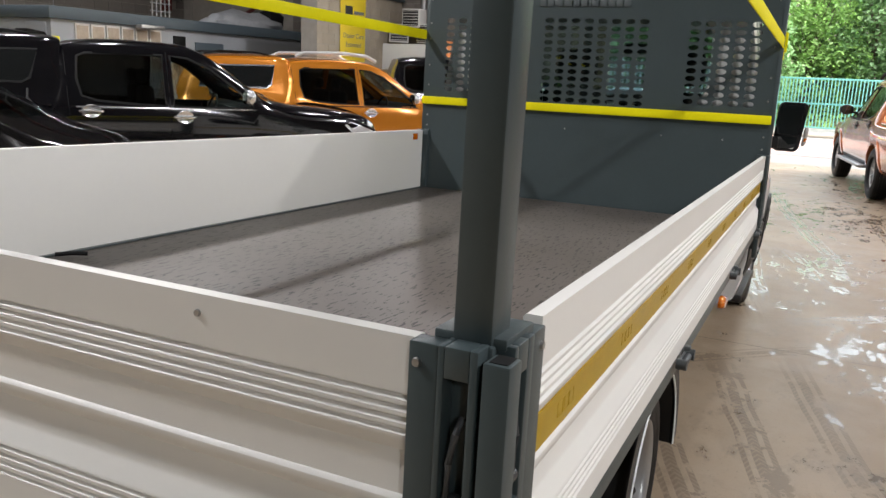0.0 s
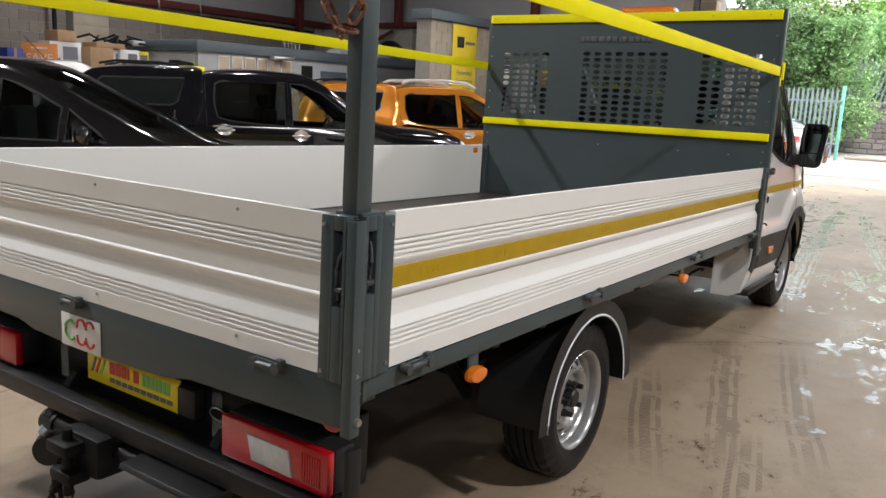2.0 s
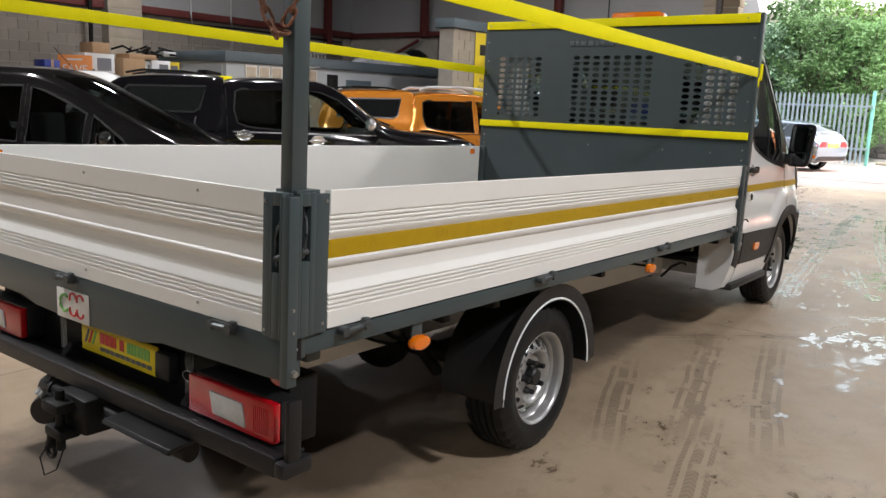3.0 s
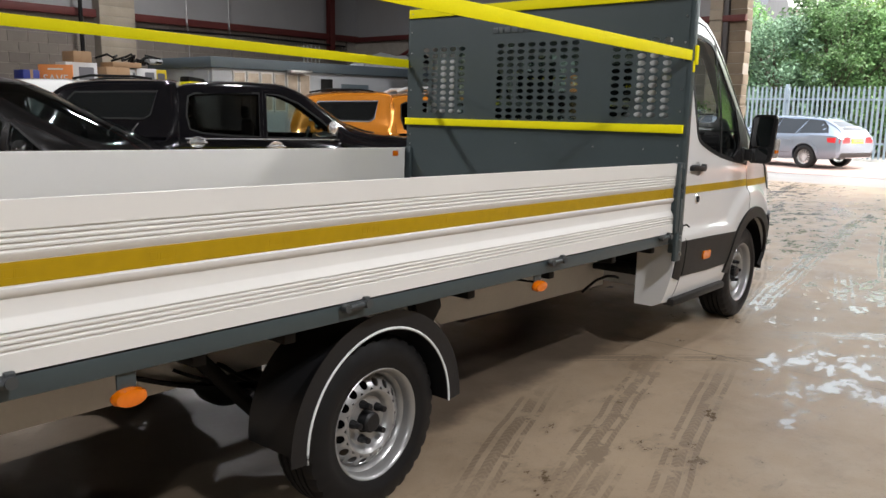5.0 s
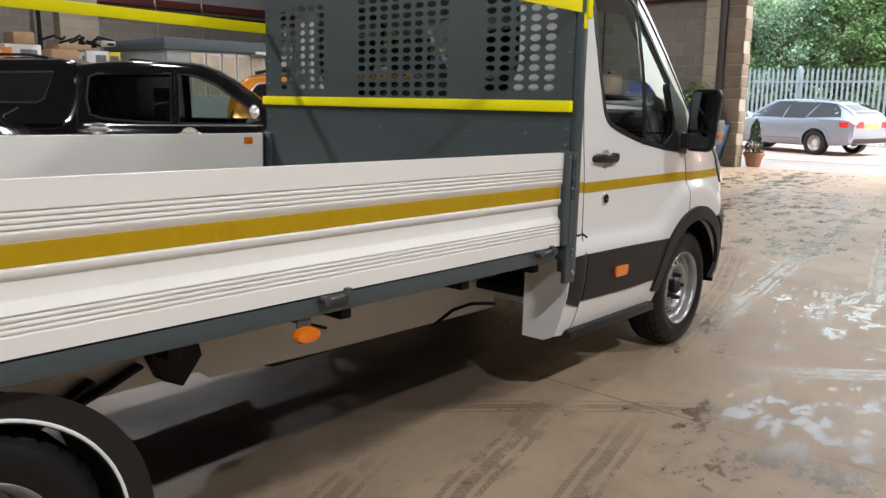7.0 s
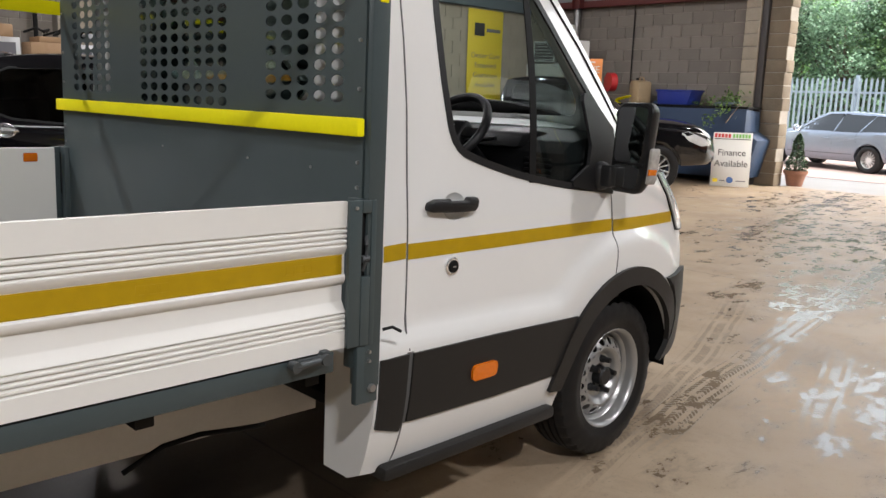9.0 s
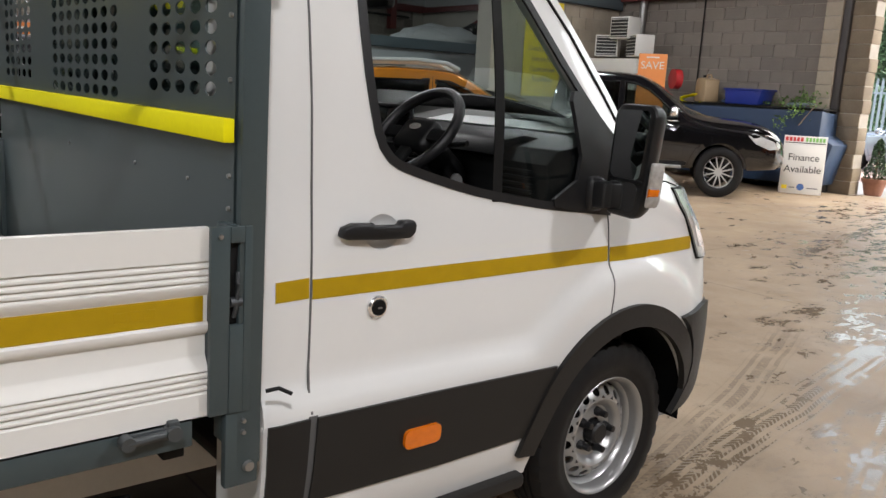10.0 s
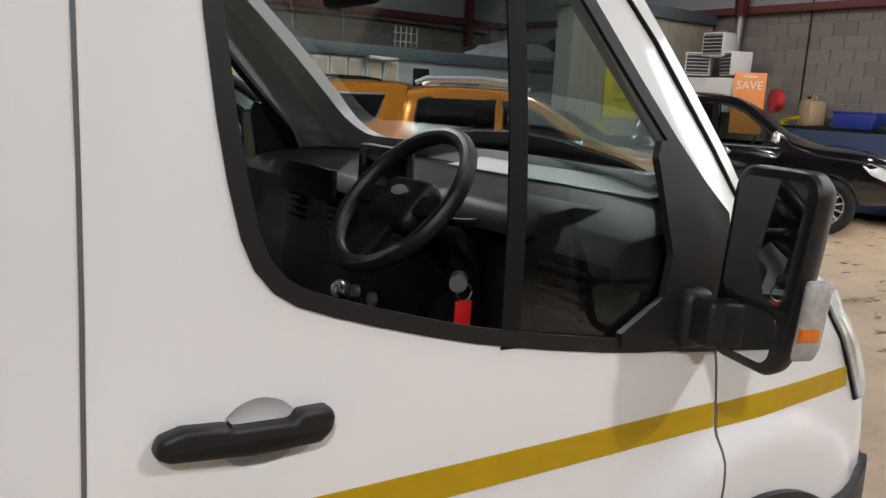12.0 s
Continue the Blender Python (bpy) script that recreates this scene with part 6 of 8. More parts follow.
# front wall: core, pier, opening to the yard
DOOR_X0, DOOR_X1, DOOR_Z = -4.54, 4.6, 6.25
core = tagged(part("wall_front", box((LEFT_X, FRONT_Y + 0.012, 0), (DOOR_X0 - 0.02, FRONT_Y + 0.30, 3.66)), MORTAR), "bare concrete block wall with pale mortar joints", "wall", kind="structure")
tagged(part("wall_front_upper", box((LEFT_X, FRONT_Y + 0.05, 3.66), (DOOR_X0 - 0.02, FRONT_Y + 0.30, ROOF_Z)), CLADDING), "grey-white sheet cladding above the blockwork", "wall", kind="structure")
tagged(part("wall_over_door", box((DOOR_X0 - 0.02, FRONT_Y, DOOR_Z), (DOOR_X1 + 0.02, FRONT_Y + 0.30, ROOF_Z)), CLADDING), "sheet cladding over the wide door", "wall", kind="structure")
tagged(part("wall_front_far", box((DOOR_X1 + 0.02, FRONT_Y, 0), (RIGHT_X, FRONT_Y + 0.30, ROOF_Z)), BLOCK), "concrete block wall beside the wide door", "wall", kind="structure")
tagged(part("wall_left", box((LEFT_X - 0.30, BACK_Y, 0), (LEFT_X - 0.012, FRONT_Y + 0.3, 3.66)), MORTAR), "bare concrete block side wall", "wall", kind="structure")
tagged(part("wall_left_upper", box((LEFT_X - 0.30, BACK_Y, 3.66), (LEFT_X - 0.05, FRONT_Y + 0.3, ROOF_Z)), CLADDING), "grey-white sheet cladding on the side wall", "wall", kind="structure")
tagged(part("wall_right", box((RIGHT_X, BACK_Y, 0), (RIGHT_X + 0.3, FRONT_Y + 0.3, ROOF_Z)), BLOCK), "concrete block wall", "wall", kind="structure")
tagged(part("wall_back", box((LEFT_X, BACK_Y - 0.3, 0), (RIGHT_X, BACK_Y, ROOF_Z)), BLOCK), "concrete block back wall", "wall", kind="structure")
tagged(part("ceiling", box((LEFT_X - 0.3, BACK_Y - 0.3, ROOF_Z), (RIGHT_X + 0.3, FRONT_Y + 0.3, ROOF_Z + 0.15)), ROOF_LINING), "dark sheet-metal roof lining", "ceiling", kind="structure")

# door pier of concrete courses, a steel channel and a stone reveal
pier = tagged(part("door_pier", box((-5.33, FRONT_Y - 0.16, 0), (-5.06, FRONT_Y + 0.28, DOOR_Z)), MORTAR), "pale concrete pier beside the wide door", "pier", kind="structure")
for k in range(26):
    part("pier_block", box((-5.345, FRONT_Y - 0.175, 0.008 + 0.237 * k), (-5.055, FRONT_Y - 0.12, 0.232 + 0.237 * k), 0.006), PIER, pier)
part("door_channel", box((-5.055, FRONT_Y - 0.12, 0), (-4.93, FRONT_Y + 0.02, DOOR_Z), 0.006), mat("dark_door_track", (0.05, 0.045, 0.045), 0.5, vary=0.2), pier)
reveal_mat = mat("weathered_brown_stone", (0.185, 0.148, 0.105), 0.88, vary=0.35, scale=3, fine=0.18, bump=0.7, bump_scale=45, island=0.10)
part("door_reveal", box((-4.92, FRONT_Y - 0.03, 0), (-4.55, FRONT_Y + 0.31, DOOR_Z)), MORTAR, pier)
for k in range(26):
    e = 0.012 * math.sin(k * 2.3)
    part("reveal_block", box((-4.93, FRONT_Y - 0.045 + e * 0.5, 0.006 + 0.237 * k), (-4.54 + e, FRONT_Y + 0.32, 0.232 + 0.237 * k), 0.014), reveal_mat, pier)
part("blue_mark", box((-5.29, FRONT_Y - 0.182, 1.41), (-5.10, FRONT_Y - 0.176, 1.455), 0.001), mat("blue_paint_mark", (0.08, 0.22, 0.42), 0.6), pier)

# red steel frame against the walls
for x0, x1, y0, y1, z0, z1, n in ((LEFT_X, LEFT_X + 0.16, BACK_Y, FRONT_Y, 3.52, 3.70, "wall_rail"), (LEFT_X, LEFT_X + 0.14, BACK_Y, FRONT_Y, 5.0, 5.12, "wall_rail"),
                                  (LEFT_X, DOOR_X0, FRONT_Y - 0.16, FRONT_Y, 3.52, 3.66, "wall_rail"), (LEFT_X, DOOR_X0 - 0.8, FRONT_Y - 0.14, FRONT_Y, 5.3, 5.42, "wall_rail")):
    b2 = box((x0, y0, z0), (x1, y1, z1), 0.008)
    tagged(part(n, b2, RED_STEEL), "red oxide painted steel rail along the wall", "steel beam", kind="structure")
for x, y in ((LEFT_X + 0.22, 16.6), (-13.75, FRONT_Y - 0.24), (LEFT_X + 0.22, 3.2), (-9.2, FRONT_Y - 0.24)):
    b2 = box((x - 0.09, y - 0.012, 3.0 if y < 17 else 3.5), (x + 0.09, y + 0.012, ROOF_Z))
    box((x - 0.10, y - 0.09, 3.0 if y < 17 else 3.5), (x - 0.085, y + 0.09, ROOF_Z), 0, b2)
    box((x + 0.085, y - 0.09, 3.0 if y < 17 else 3.5), (x + 0.10, y + 0.09, ROOF_Z), 0, b2)
    tagged(part("steel_column", b2, RED_STEEL), "red oxide I-section steel column", "steel beam", kind="structure")
b2 = cyl((-14.0, FRONT_Y - 0.2, 3.4), (-16.2, FRONT_Y - 0.3, 2.4), 0.05)
tagged(part("brace", b2, RED_STEEL), "red steel diagonal brace", "steel beam", kind="structure")
for y in (-9.0, -2.5, 4.0, 10.5, 16.6):
    b2 = box((LEFT_X, y - 0.08, ROOF_Z - 0.42), (RIGHT_X, y + 0.08, ROOF_Z - 0.02), 0.01)
    tagged(part("roof_beam", b2, RED_STEEL), "red steel roof beam", "steel beam", kind="structure")
# masonry pier in the side wall and conduits
side_pier = tagged(part("wall_pier", box((LEFT_X - 0.01, 9.20, 0), (LEFT_X + 0.30, 10.10, ROOF_Z)), MORTAR), "pale concrete block pier in the side wall", "pier", kind="structure")
for k in range(24):
    part("pier_block", box((LEFT_X + 0.285, 9.205, 0.008 + 0.237 * k), (LEFT_X + 0.312, 10.095, 0.237 * (k + 1)), 0.004), PIER, side_pier)
tagged(part("conduit", tube([(LEFT_X + 0.30, 8.75, 0.0), (LEFT_X + 0.30, 8.75, 6.0)], 0.05), SEAL), "black downpipe on the wall", "pipe", kind="structure")
tagged(part("conduit", tube([(LEFT_X + 0.20, 10.1, 3.35), (LEFT_X + 0.20, 13.5, 3.40), (LEFT_X + 0.20, 17.2, 3.35)], 0.03), SEAL), "dark cable conduit", "pipe", kind="structure")
for y in (11.7, 13.0):
    tagged(part("conduit", tube([(LEFT_X + 0.12, y, 2.3), (LEFT_X + 0.12, y, 3.3), (LEFT_X + 0.2, y - 0.1, 3.6), (LEFT_X + 0.2, y - 0.1, 4.6)], 0.025), ZINC), "grey cable conduit", "pipe", kind="structure")
tagged(part("conduit", tube([(-7.85, FRONT_Y - 0.04, 1.7), (-7.85, FRONT_Y - 0.04, 5.0)], 0.014), SEAL), "black cable on the block wall", "pipe", kind="structure")
tagged(part("flue_pipe", tube([(-9.30, FRONT_Y - 0.12, 2.45), (-9.28, FRONT_Y - 0.12, 3.3), (-9.26, FRONT_Y - 0.12, 4.6)], 0.075, None, 14), ZINC), "galvanised flue pipe", "pipe", kind="structure")

# lamps under the roof
def roof_lamp(x, y, w):
    lamp = thing("flood_lamp", "rectangular white LED flood lamp under the roof", "lamp", pose(x, y, LAMP_Z), "lamps under the roof")
    part("housing", box((-0.22, -0.32, 0.02), (0.22, 0.32, 0.10), 0.015), SIGN_WHITE, lamp)
    part("diffuser", box((-0.19, -0.29, 0.010), (0.19, 0.29, 0.019), 0.002), LAMP_GLOW, lamp)
    part("hanger", tube([(0, 0, 0.10), (0, 0, ROOF_Z - LAMP_Z)], 0.008), ZINC, lamp)
    d = bpy.data.lights.new("roof_lamp_light", "AREA")
    d.shape, d.size, d.size_y, d.energy, d.color = "RECTANGLE", 0.30, 0.50, w, (0.94, 0.98, 1.0) if y < -5 else (0.99, 0.975, 1.0)
    o = new("roof_lamp_light", d)
    o.matrix_world = pose(x, y, LAMP_Z - 0.02)
    return lamp


for x, y, w in ROOF_LAMPS:
    roof_lamp(x, y, w)

# ---------------------------------------------------------------- parked vehicles
PICKUP = [
    (-2.64, 0.50, 0.92, 0.0, 0.74, 0.80, 0.74, 0.86, 0.04), (-2.58, 0.44, 1.05, 0.0, 0.82, 0.88, 0.82, 0.98, 0.04), (-2.2, 0.40, 1.09, 0.0, 0.85, 0.91, 0.86, 1.02, 0.04),
    (-1.12, 0.38, 1.12, 0.0, 0.85, 0.915, 0.87, 1.05, 0.04), (-1.06, 0.38, 1.60, 0.02, 0.66, 0.915, 0.87, 1.09, 0.07), (-0.98, 0.38, 1.70, 0.03, 0.645, 0.915, 0.87, 1.10, 0.08),
    (-0.40, 0.38, 1.745, 0.03, 0.66, 0.915, 0.87, 1.09, 0.09), (0.20, 0.38, 1.72, 0.035, 0.665, 0.915, 0.87, 1.08, 0.09), (0.48, 0.38, 1.62, 0.05, 0.67, 0.915, 0.87, 1.07, 0.08),
    (0.85, 0.38, 1.36, 0.08, 0.70, 0.915, 0.87, 1.06, 0.06), (1.18, 0.40, 1.145, 0.09, 0.76, 0.91, 0.87, 1.02, 0.05), (1.45, 0.40, 1.10, 0.07, 0.78, 0.91, 0.87, 0.99, 0.06),
    (2.00, 0.42, 1.07, 0.06, 0.77, 0.90, 0.86, 0.95, 0.07), (2.30, 0.44, 1.03, 0.05, 0.74, 0.87, 0.84, 0.91, 0.07), (2.50, 0.46, 0.94, 0.05, 0.66, 0.80, 0.78, 0.85, 0.06),
    (2.62, 0.50, 0.80, 0.03, 0.52, 0.64, 0.61, 0.72, 0.04)]
PICKUP_REAR_WIN = [(-0.86, 1.20), (-0.90, 1.36), (-0.88, 1.58), (-0.80, 1.615), (-0.03, 1.625), (-0.03, 1.115), (-0.35, 1.125), (-0.72, 1.155)]
PICKUP_FRONT_WIN = [(0.05, 1.11), (0.05, 1.62), (0.22, 1.605), (0.45, 1.515), (0.72, 1.32), (0.92, 1.155), (0.92, 1.10), (0.5, 1.10)]
MPV = [
    (-2.05, 0.45, 1.62, 0.02, 0.62, 0.80, 0.78, 1.05, 0.08), (-1.98, 0.35, 1.76, 0.03, 0.64, 0.86, 0.84, 1.08, 0.09), (-1.0, 0.32, 1.80, 0.03, 0.65, 0.90, 0.86, 1.08, 0.10),
    (-0.10, 0.32, 1.79, 0.03, 0.64, 0.90, 0.86, 1.05, 0.10), (0.25, 0.32, 1.69, 0.06, 0.64, 0.90, 0.86, 1.02, 0.09), (0.8, 0.32, 1.40, 0.10, 0.68, 0.90, 0.86, 0.98, 0.07),
    (1.35, 0.33, 1.13, 0.12, 0.74, 0.90, 0.86, 0.95, 0.06), (1.6, 0.34, 1.02, 0.10, 0.74, 0.88, 0.85, 0.90, 0.07), (2.0, 0.36, 0.92, 0.08, 0.66, 0.82, 0.80, 0.82, 0.07),
    (2.2, 0.40, 0.78, 0.06, 0.50, 0.66, 0.64, 0.70, 0.05), (2.28, 0.45, 0.66, 0.03, 0.36, 0.46, 0.45, 0.6, 0.03)]
ESTATE = [
    (-2.34, 0.42, 0.90, 0.02, 0.60, 0.74, 0.70, 0.82, 0.05), (-2.26, 0.32, 1.02, 0.03, 0.62, 0.84, 0.80, 0.90, 0.06), (-2.0, 0.28, 1.20, 0.03, 0.56, 0.88, 0.84, 0.92, 0.06),
    (-1.6, 0.26, 1.36, 0.03, 0.54, 0.90, 0.86, 0.92, 0.07), (-0.6, 0.24, 1.42, 0.03, 0.56, 0.91, 0.87, 0.91, 0.08), (0.1, 0.24, 1.40, 0.03, 0.56, 0.91, 0.87, 0.90, 0.08),
    (0.5, 0.24, 1.24, 0.05, 0.60, 0.91, 0.87, 0.89, 0.07), (1.0, 0.24, 0.97, 0.06, 0.68, 0.90, 0.87, 0.85, 0.05), (1.6, 0.26, 0.88, 0.07, 0.70, 0.89, 0.85, 0.78, 0.06),
    (2.1, 0.28, 0.76, 0.06, 0.60, 0.80, 0.78, 0.68, 0.06), (2.34, 0.36, 0.60, 0.04, 0.40, 0.56, 0.54, 0.54, 0.04)]
HATCH = [
    (-1.95, 0.40, 1.10, 0.02, 0.56, 0.76, 0.74, 0.95, 0.05), (-1.80, 0.32, 1.45, 0.03, 0.56, 0.84, 0.82, 1.0, 0.07), (-1.2, 0.30, 1.78, 0.03, 0.66, 0.88, 0.85, 1.08, 0.1),
    (0.2, 0.30, 1.86, 0.03, 0.68, 0.90, 0.86, 1.08, 0.1), (0.7, 0.30, 1.60, 0.08, 0.68, 0.90, 0.86, 1.04, 0.08), (1.2, 0.32, 1.12, 0.1, 0.74, 0.88, 0.85, 0.95, 0.06),
    (1.9, 0.36, 0.92, 0.06, 0.6, 0.78, 0.76, 0.8, 0.06), (2.05, 0.42, 0.7, 0.03, 0.4, 0.5, 0.5, 0.62, 0.04)]


def heading(cx, cy, angle):
    """A vehicle's pose: centre on the ground and heading in degrees from the x axis."""
    return pose(cx, cy, 0, 0, 0, angle - 90)


def alloy_bm(R, spokes):
    bm = lathe([(-0.08, R), (0.0, R - 0.014), (0.06, R - 0.006), (0.085, R + 0.004), (0.090, R + 0.008), (0.084, R + 0.006)], None, 40)
    lathe([(0.03, 0.0), (0.068, 0.0), (0.066, 0.045), (0.055, 0.062), (0.03, 0.062)], bm, 24)
    for k in range(spokes):
        a = 2 * math.pi * k / spokes
        for off in (-math.pi / spokes / 2, math.pi / spokes / 2):
            box((0.046, -0.010, 0.045), (0.066, 0.010, R - 0.004), 0.003, bm, Matrix.Rotation(a + off, 4, "X"))
    return bm


def vehicle(name, label, stations, paint, m, side_panes, axles, R=0.375, hollow=True, spokes=6, track=0.80, arch=0.44, glass=None, rear_pane=None, windscreen=None, trim=CHROME, group="", category="car"):
    """A parked vehicle: carved body, panes, seams, handles, mirrors, lamps and wheels."""
    root = thing(name, label, category, m, group)
    solid = loft(stations, 0.07)
    tree = BVHTree.FromBMesh(solid)
    half = max(s[5] for s in stations)
    cuts = []
    if hollow:
        for poly, _ in side_panes:
            cuts.append(prism(poly, "x", -1.6, 1.6))
        cuts.append(loft(stations, 0.10, 0.05, hollow[0], hollow[1], 0.55))
        if windscreen:
            cuts.append(prism(rounded((-windscreen[0], windscreen[1]), (windscreen[0], windscreen[2]), 0.08), "y", windscreen[3], 3.5))
    for ay in axles:
        for s in (1, -1):
            cuts.append(cyl((s * 0.55, ay, R), (s * 1.3, ay, R), arch, None, 36))
    body = part("body", carve(solid, cuts), paint, root, smooth=32)
    for way in ("right", "left"):
        s = 1 if way == "right" else -1
        for k, (poly, g) in enumerate(side_panes):
            p = part("window", skin(poly, tree, way, -0.010 if hollow else 0.003, 0.0, 0.12), g, body)
            rim = ring_band(poly, 0.012)
            inner = ring_band(poly, -0.010)
            n = len(poly)
            part("window_seal", skin(None, tree, way, 0.003, 0.010, 9, faces=[[rim[i], rim[(i + 1) % n], inner[(i + 1) % n], inner[i]] for i in range(n)]), SEAL, p, smooth=40)
        for ay in axles:
            out = arc(ay, R, arch + 0.075, 172, 8, 20)
            inn = arc(ay, R, arch - 0.005, 172, 8, 20)
            part("wheel_arch", skin(None, tree, way, 0.014, 0.030, 9, faces=[[out[i], out[i + 1], inn[i + 1], inn[i]] for i in range(20)]), paint if R > 0.34 else paint, body, smooth=50)
            w = part("wheel", tyre_bm(R, R * 0.62, 0.25, False), RUBBER, root)
            w.matrix_basis = Matrix.Translation((s * track, ay, R)) @ (Matrix.Identity(4) if s > 0 else Matrix.Rotation(math.pi, 4, "Z"))
            part("rim", alloy_bm(R * 0.62, spokes), ALLOY, w, "silver multi-spoke alloy rim")
            part("brake_disc", lathe([(-0.02, 0.0), (-0.02, R * 0.42), (0.0, R * 0.42), (0.0, 0.0)], None, 24), BLACK_STEEL, w)
    if windscreen:
        part("windscreen", skin(rounded((-windscreen[0] - 0.02, windscreen[1] - 0.02), (windscreen[0] + 0.02, windscreen[2] + 0.02), 0.08), tree, "front", 0.003, 0.0, 0.12), glass or GLASS_TINT, body)
    return root, body, tree


def seam(points, tree, way, parent, width=0.006):
    lines = []
    for p, q2 in zip(points, points[1:]):
        t = (Vector(q2) - Vector(p)).normalized() * width / 2
        lines.append([(p[0] - t.y, p[1] + t.x), (q2[0] - t.y, q2[1] + t.x), (q2[0] + t.y, q2[1] - t.x), (p[0] + t.y, p[1] - t.x)])
    part("door_seam", skin(None, tree, way, 0.001, 0.003, 0.2, faces=lines), SEAL, parent)


def fit_on(tree, way, y, z):
    s = 1 if way == "right" else -1
    p, _, _, _ = tree.ray_cast(Vector((s * 4, y, z)), Vector((-s, 0, 0)))
    return Matrix.Translation(p) @ (Matrix.Identity(4) if s > 0 else Matrix.Rotation(math.pi, 4, "Z")), s


def handle(tree, way, y, z, parent, material, bowl=True):
    mx, s = fit_on(tree, way, y, z)
    bm = tube([(0.005, -0.11, 0), (0.028, -0.085, 0), (0.034, 0, 0.002), (0.028, 0.085, 0), (0.005, 0.11, 0)], 0.013, None, 8)
    bm.transform(mx)
    h = part("door_handle", bm, material, parent)
    if bowl:
        part("handle_bowl", lathe([(0.002, 0.0), (0.004, 0.040), (0.010, 0.062), (0.012, 0.070), (0.004, 0.076)], None, 24, mx @ Matrix.Diagonal((1, 1.25, 0.9, 1))), material, h)
    return h


def wing_mirror(tree, way, y, z, parent, material, glass=True):
    mx, s = fit_on(tree, way, y, z)
    bm = ball((0.14, 0, 0.06), 0.1, None, 16, (1.15, 0.62, 0.85))
    bm.transform(mx)
    mir = part("wing_mirror", bm, material, parent, "", 60)
    bm = box((-0.03, -0.03, 0.0), (0.10, 0.03, 0.035), 0.01)
    bm.transform(mx)
    part("mirror_stem", bm, BLACK_PLASTIC, mir)
    side = 1 if s > 0 else -1
    bm = prism(rounded((0.05, -0.005), (0.235, 0.125), 0.04), "y", -side * 0.060, -side * 0.055)
    bm.transform(mx)
    part("mirror_glass", bm, MIRROR, mir)


def pickup(name, label, paint, m, canopy, rails=None, bright=CHROME, group="parked vehicles", open_front=False, steps=True):
    panes = [(PICKUP_REAR_WIN, GLASS_PRIVACY), (PICKUP_FRONT_WIN, GLASS if open_front else GLASS_TINT)]
    root, body, tree = vehicle(name, label, PICKUP, paint, m, panes, (1.64, -1.36), 0.375, (-0.98, 1.05), 6, 0.79, 0.43, GLASS, None, (0.58, 1.20, 1.66, 0.3), group=group, category="pickup truck")
    for way in ("right", "left"):
        s = 1 if way == "right" else -1
        seam([(-1.0, 1.62), (-0.99, 1.1), (-0.96, 0.80), (-0.90, 0.60), (-0.88, 0.45)], tree, way, body)
        seam([(0.01, 1.66), (0.01, 1.1), (0.02, 0.45)], tree, way, body)
        seam([(0.96, 1.12), (1.05, 0.95), (1.06, 0.6), (1.05, 0.45)], tree, way, body)
        handle(tree, way, -0.78, 1.05, body, bright)
        handle(tree, way, 0.16, 1.00, body, bright)
        wing_mirror(tree, way, 0.86, 1.16, body, bright)
        part("headlamp", skin([(2.02, 0.93), (2.12, 0.96), (2.42, 0.86), (2.50, 0.76), (2.36, 0.74), (2.14, 0.82)], tree, way, 0.006, 0.008, 0.08), CLEAR_LENS, body, "clear headlamp")
        part("sill_trim", skin([(-0.85, 0.44), (1.12, 0.44), (1.12, 0.50), (-0.85, 0.50)], tree, way, 0.004, 0.004, 0.2), BLACK_PLASTIC, body)
        if steps:
            x0, x1 = sorted((s * 0.84, s * 1.00))
            part("side_step", box((x0, -0.85, 0.40), (x1, 1.05, 0.445), 0.014), ZINC, body, "ribbed metal side step")
        part("belt_trim", skin([(-0.92, 1.085), (0.95, 1.075), (0.95, 1.088), (-0.92, 1.10)], tree, way, 0.004, 0.004, 0.2), bright if paint is BLACK_CAR else SEAL, body)
        if rails:
            pts = [(s * 0.60, -0.92, 1.77), (s * 0.60, -0.80, 1.825), (s * 0.60, -0.2, 1.845), (s * 0.60, 0.18, 1.82), (s * 0.61, 0.34, 1.745)]
            part("roof_rail", tube(pts, 0.028, None, 8), rails, body, "bright roof rail")
    part("grille", skin(rounded((-0.42, 0.60), (0.42, 0.82), 0.05), tree, "front", 0.008, 0.010, 0.12), CHROME if paint is BLACK_CAR else BLACK_PLASTIC, body)
    part("front_bumper", skin(rounded((-0.70, 0.46), (0.70, 0.58), 0.03), tree, "front", 0.012, 0.014, 0.12), BLACK_PLASTIC, body)
    part("rear_bumper", box((-0.80, -2.72, 0.46), (0.80, -2.58, 0.58), 0.03), bright, body)
    for sx in (1, -1):
        part("tail_lamp", box((sx * 0.80 - 0.06, -2.62, 0.72), (sx * 0.80 + 0.06, -2.54, 1.02), 0.02), RED_LENS, body)
    part("dashboard", prism([(0.75, 0.9), (0.75, 1.10), (0.95, 1.14), (1.10, 1.05), (1.10, 0.8)], "x", -0.78, 0.78, bevel=0.02), DARK_TRIM, body)
    for x in (0.38, -0.38):
        for y in (-0.12, -0.85):
            st = part("seat", box((x - 0.24, y - 0.12, 0.62), (x + 0.24, y + 0.02, 1.30), 0.05, None, None, 3), SEAT_CLOTH, body)
            part("headrest", box((x - 0.12, y - 0.13, 1.32), (x + 0.12, y - 0.04, 1.48), 0.04, None, None, 3), SEAT_CLOTH, st)
    bm = tube([(0.38 + 0.18 * math.cos(a), 0.55 + 0.06 * math.sin(a), 1.05 + 0.17 * math.sin(a)) for a in np.linspace(0, 2 * math.pi, 25)[:-1]], 0.014, None, 8, True)
    part("steering_wheel", bm, DARK_TRIM, body)
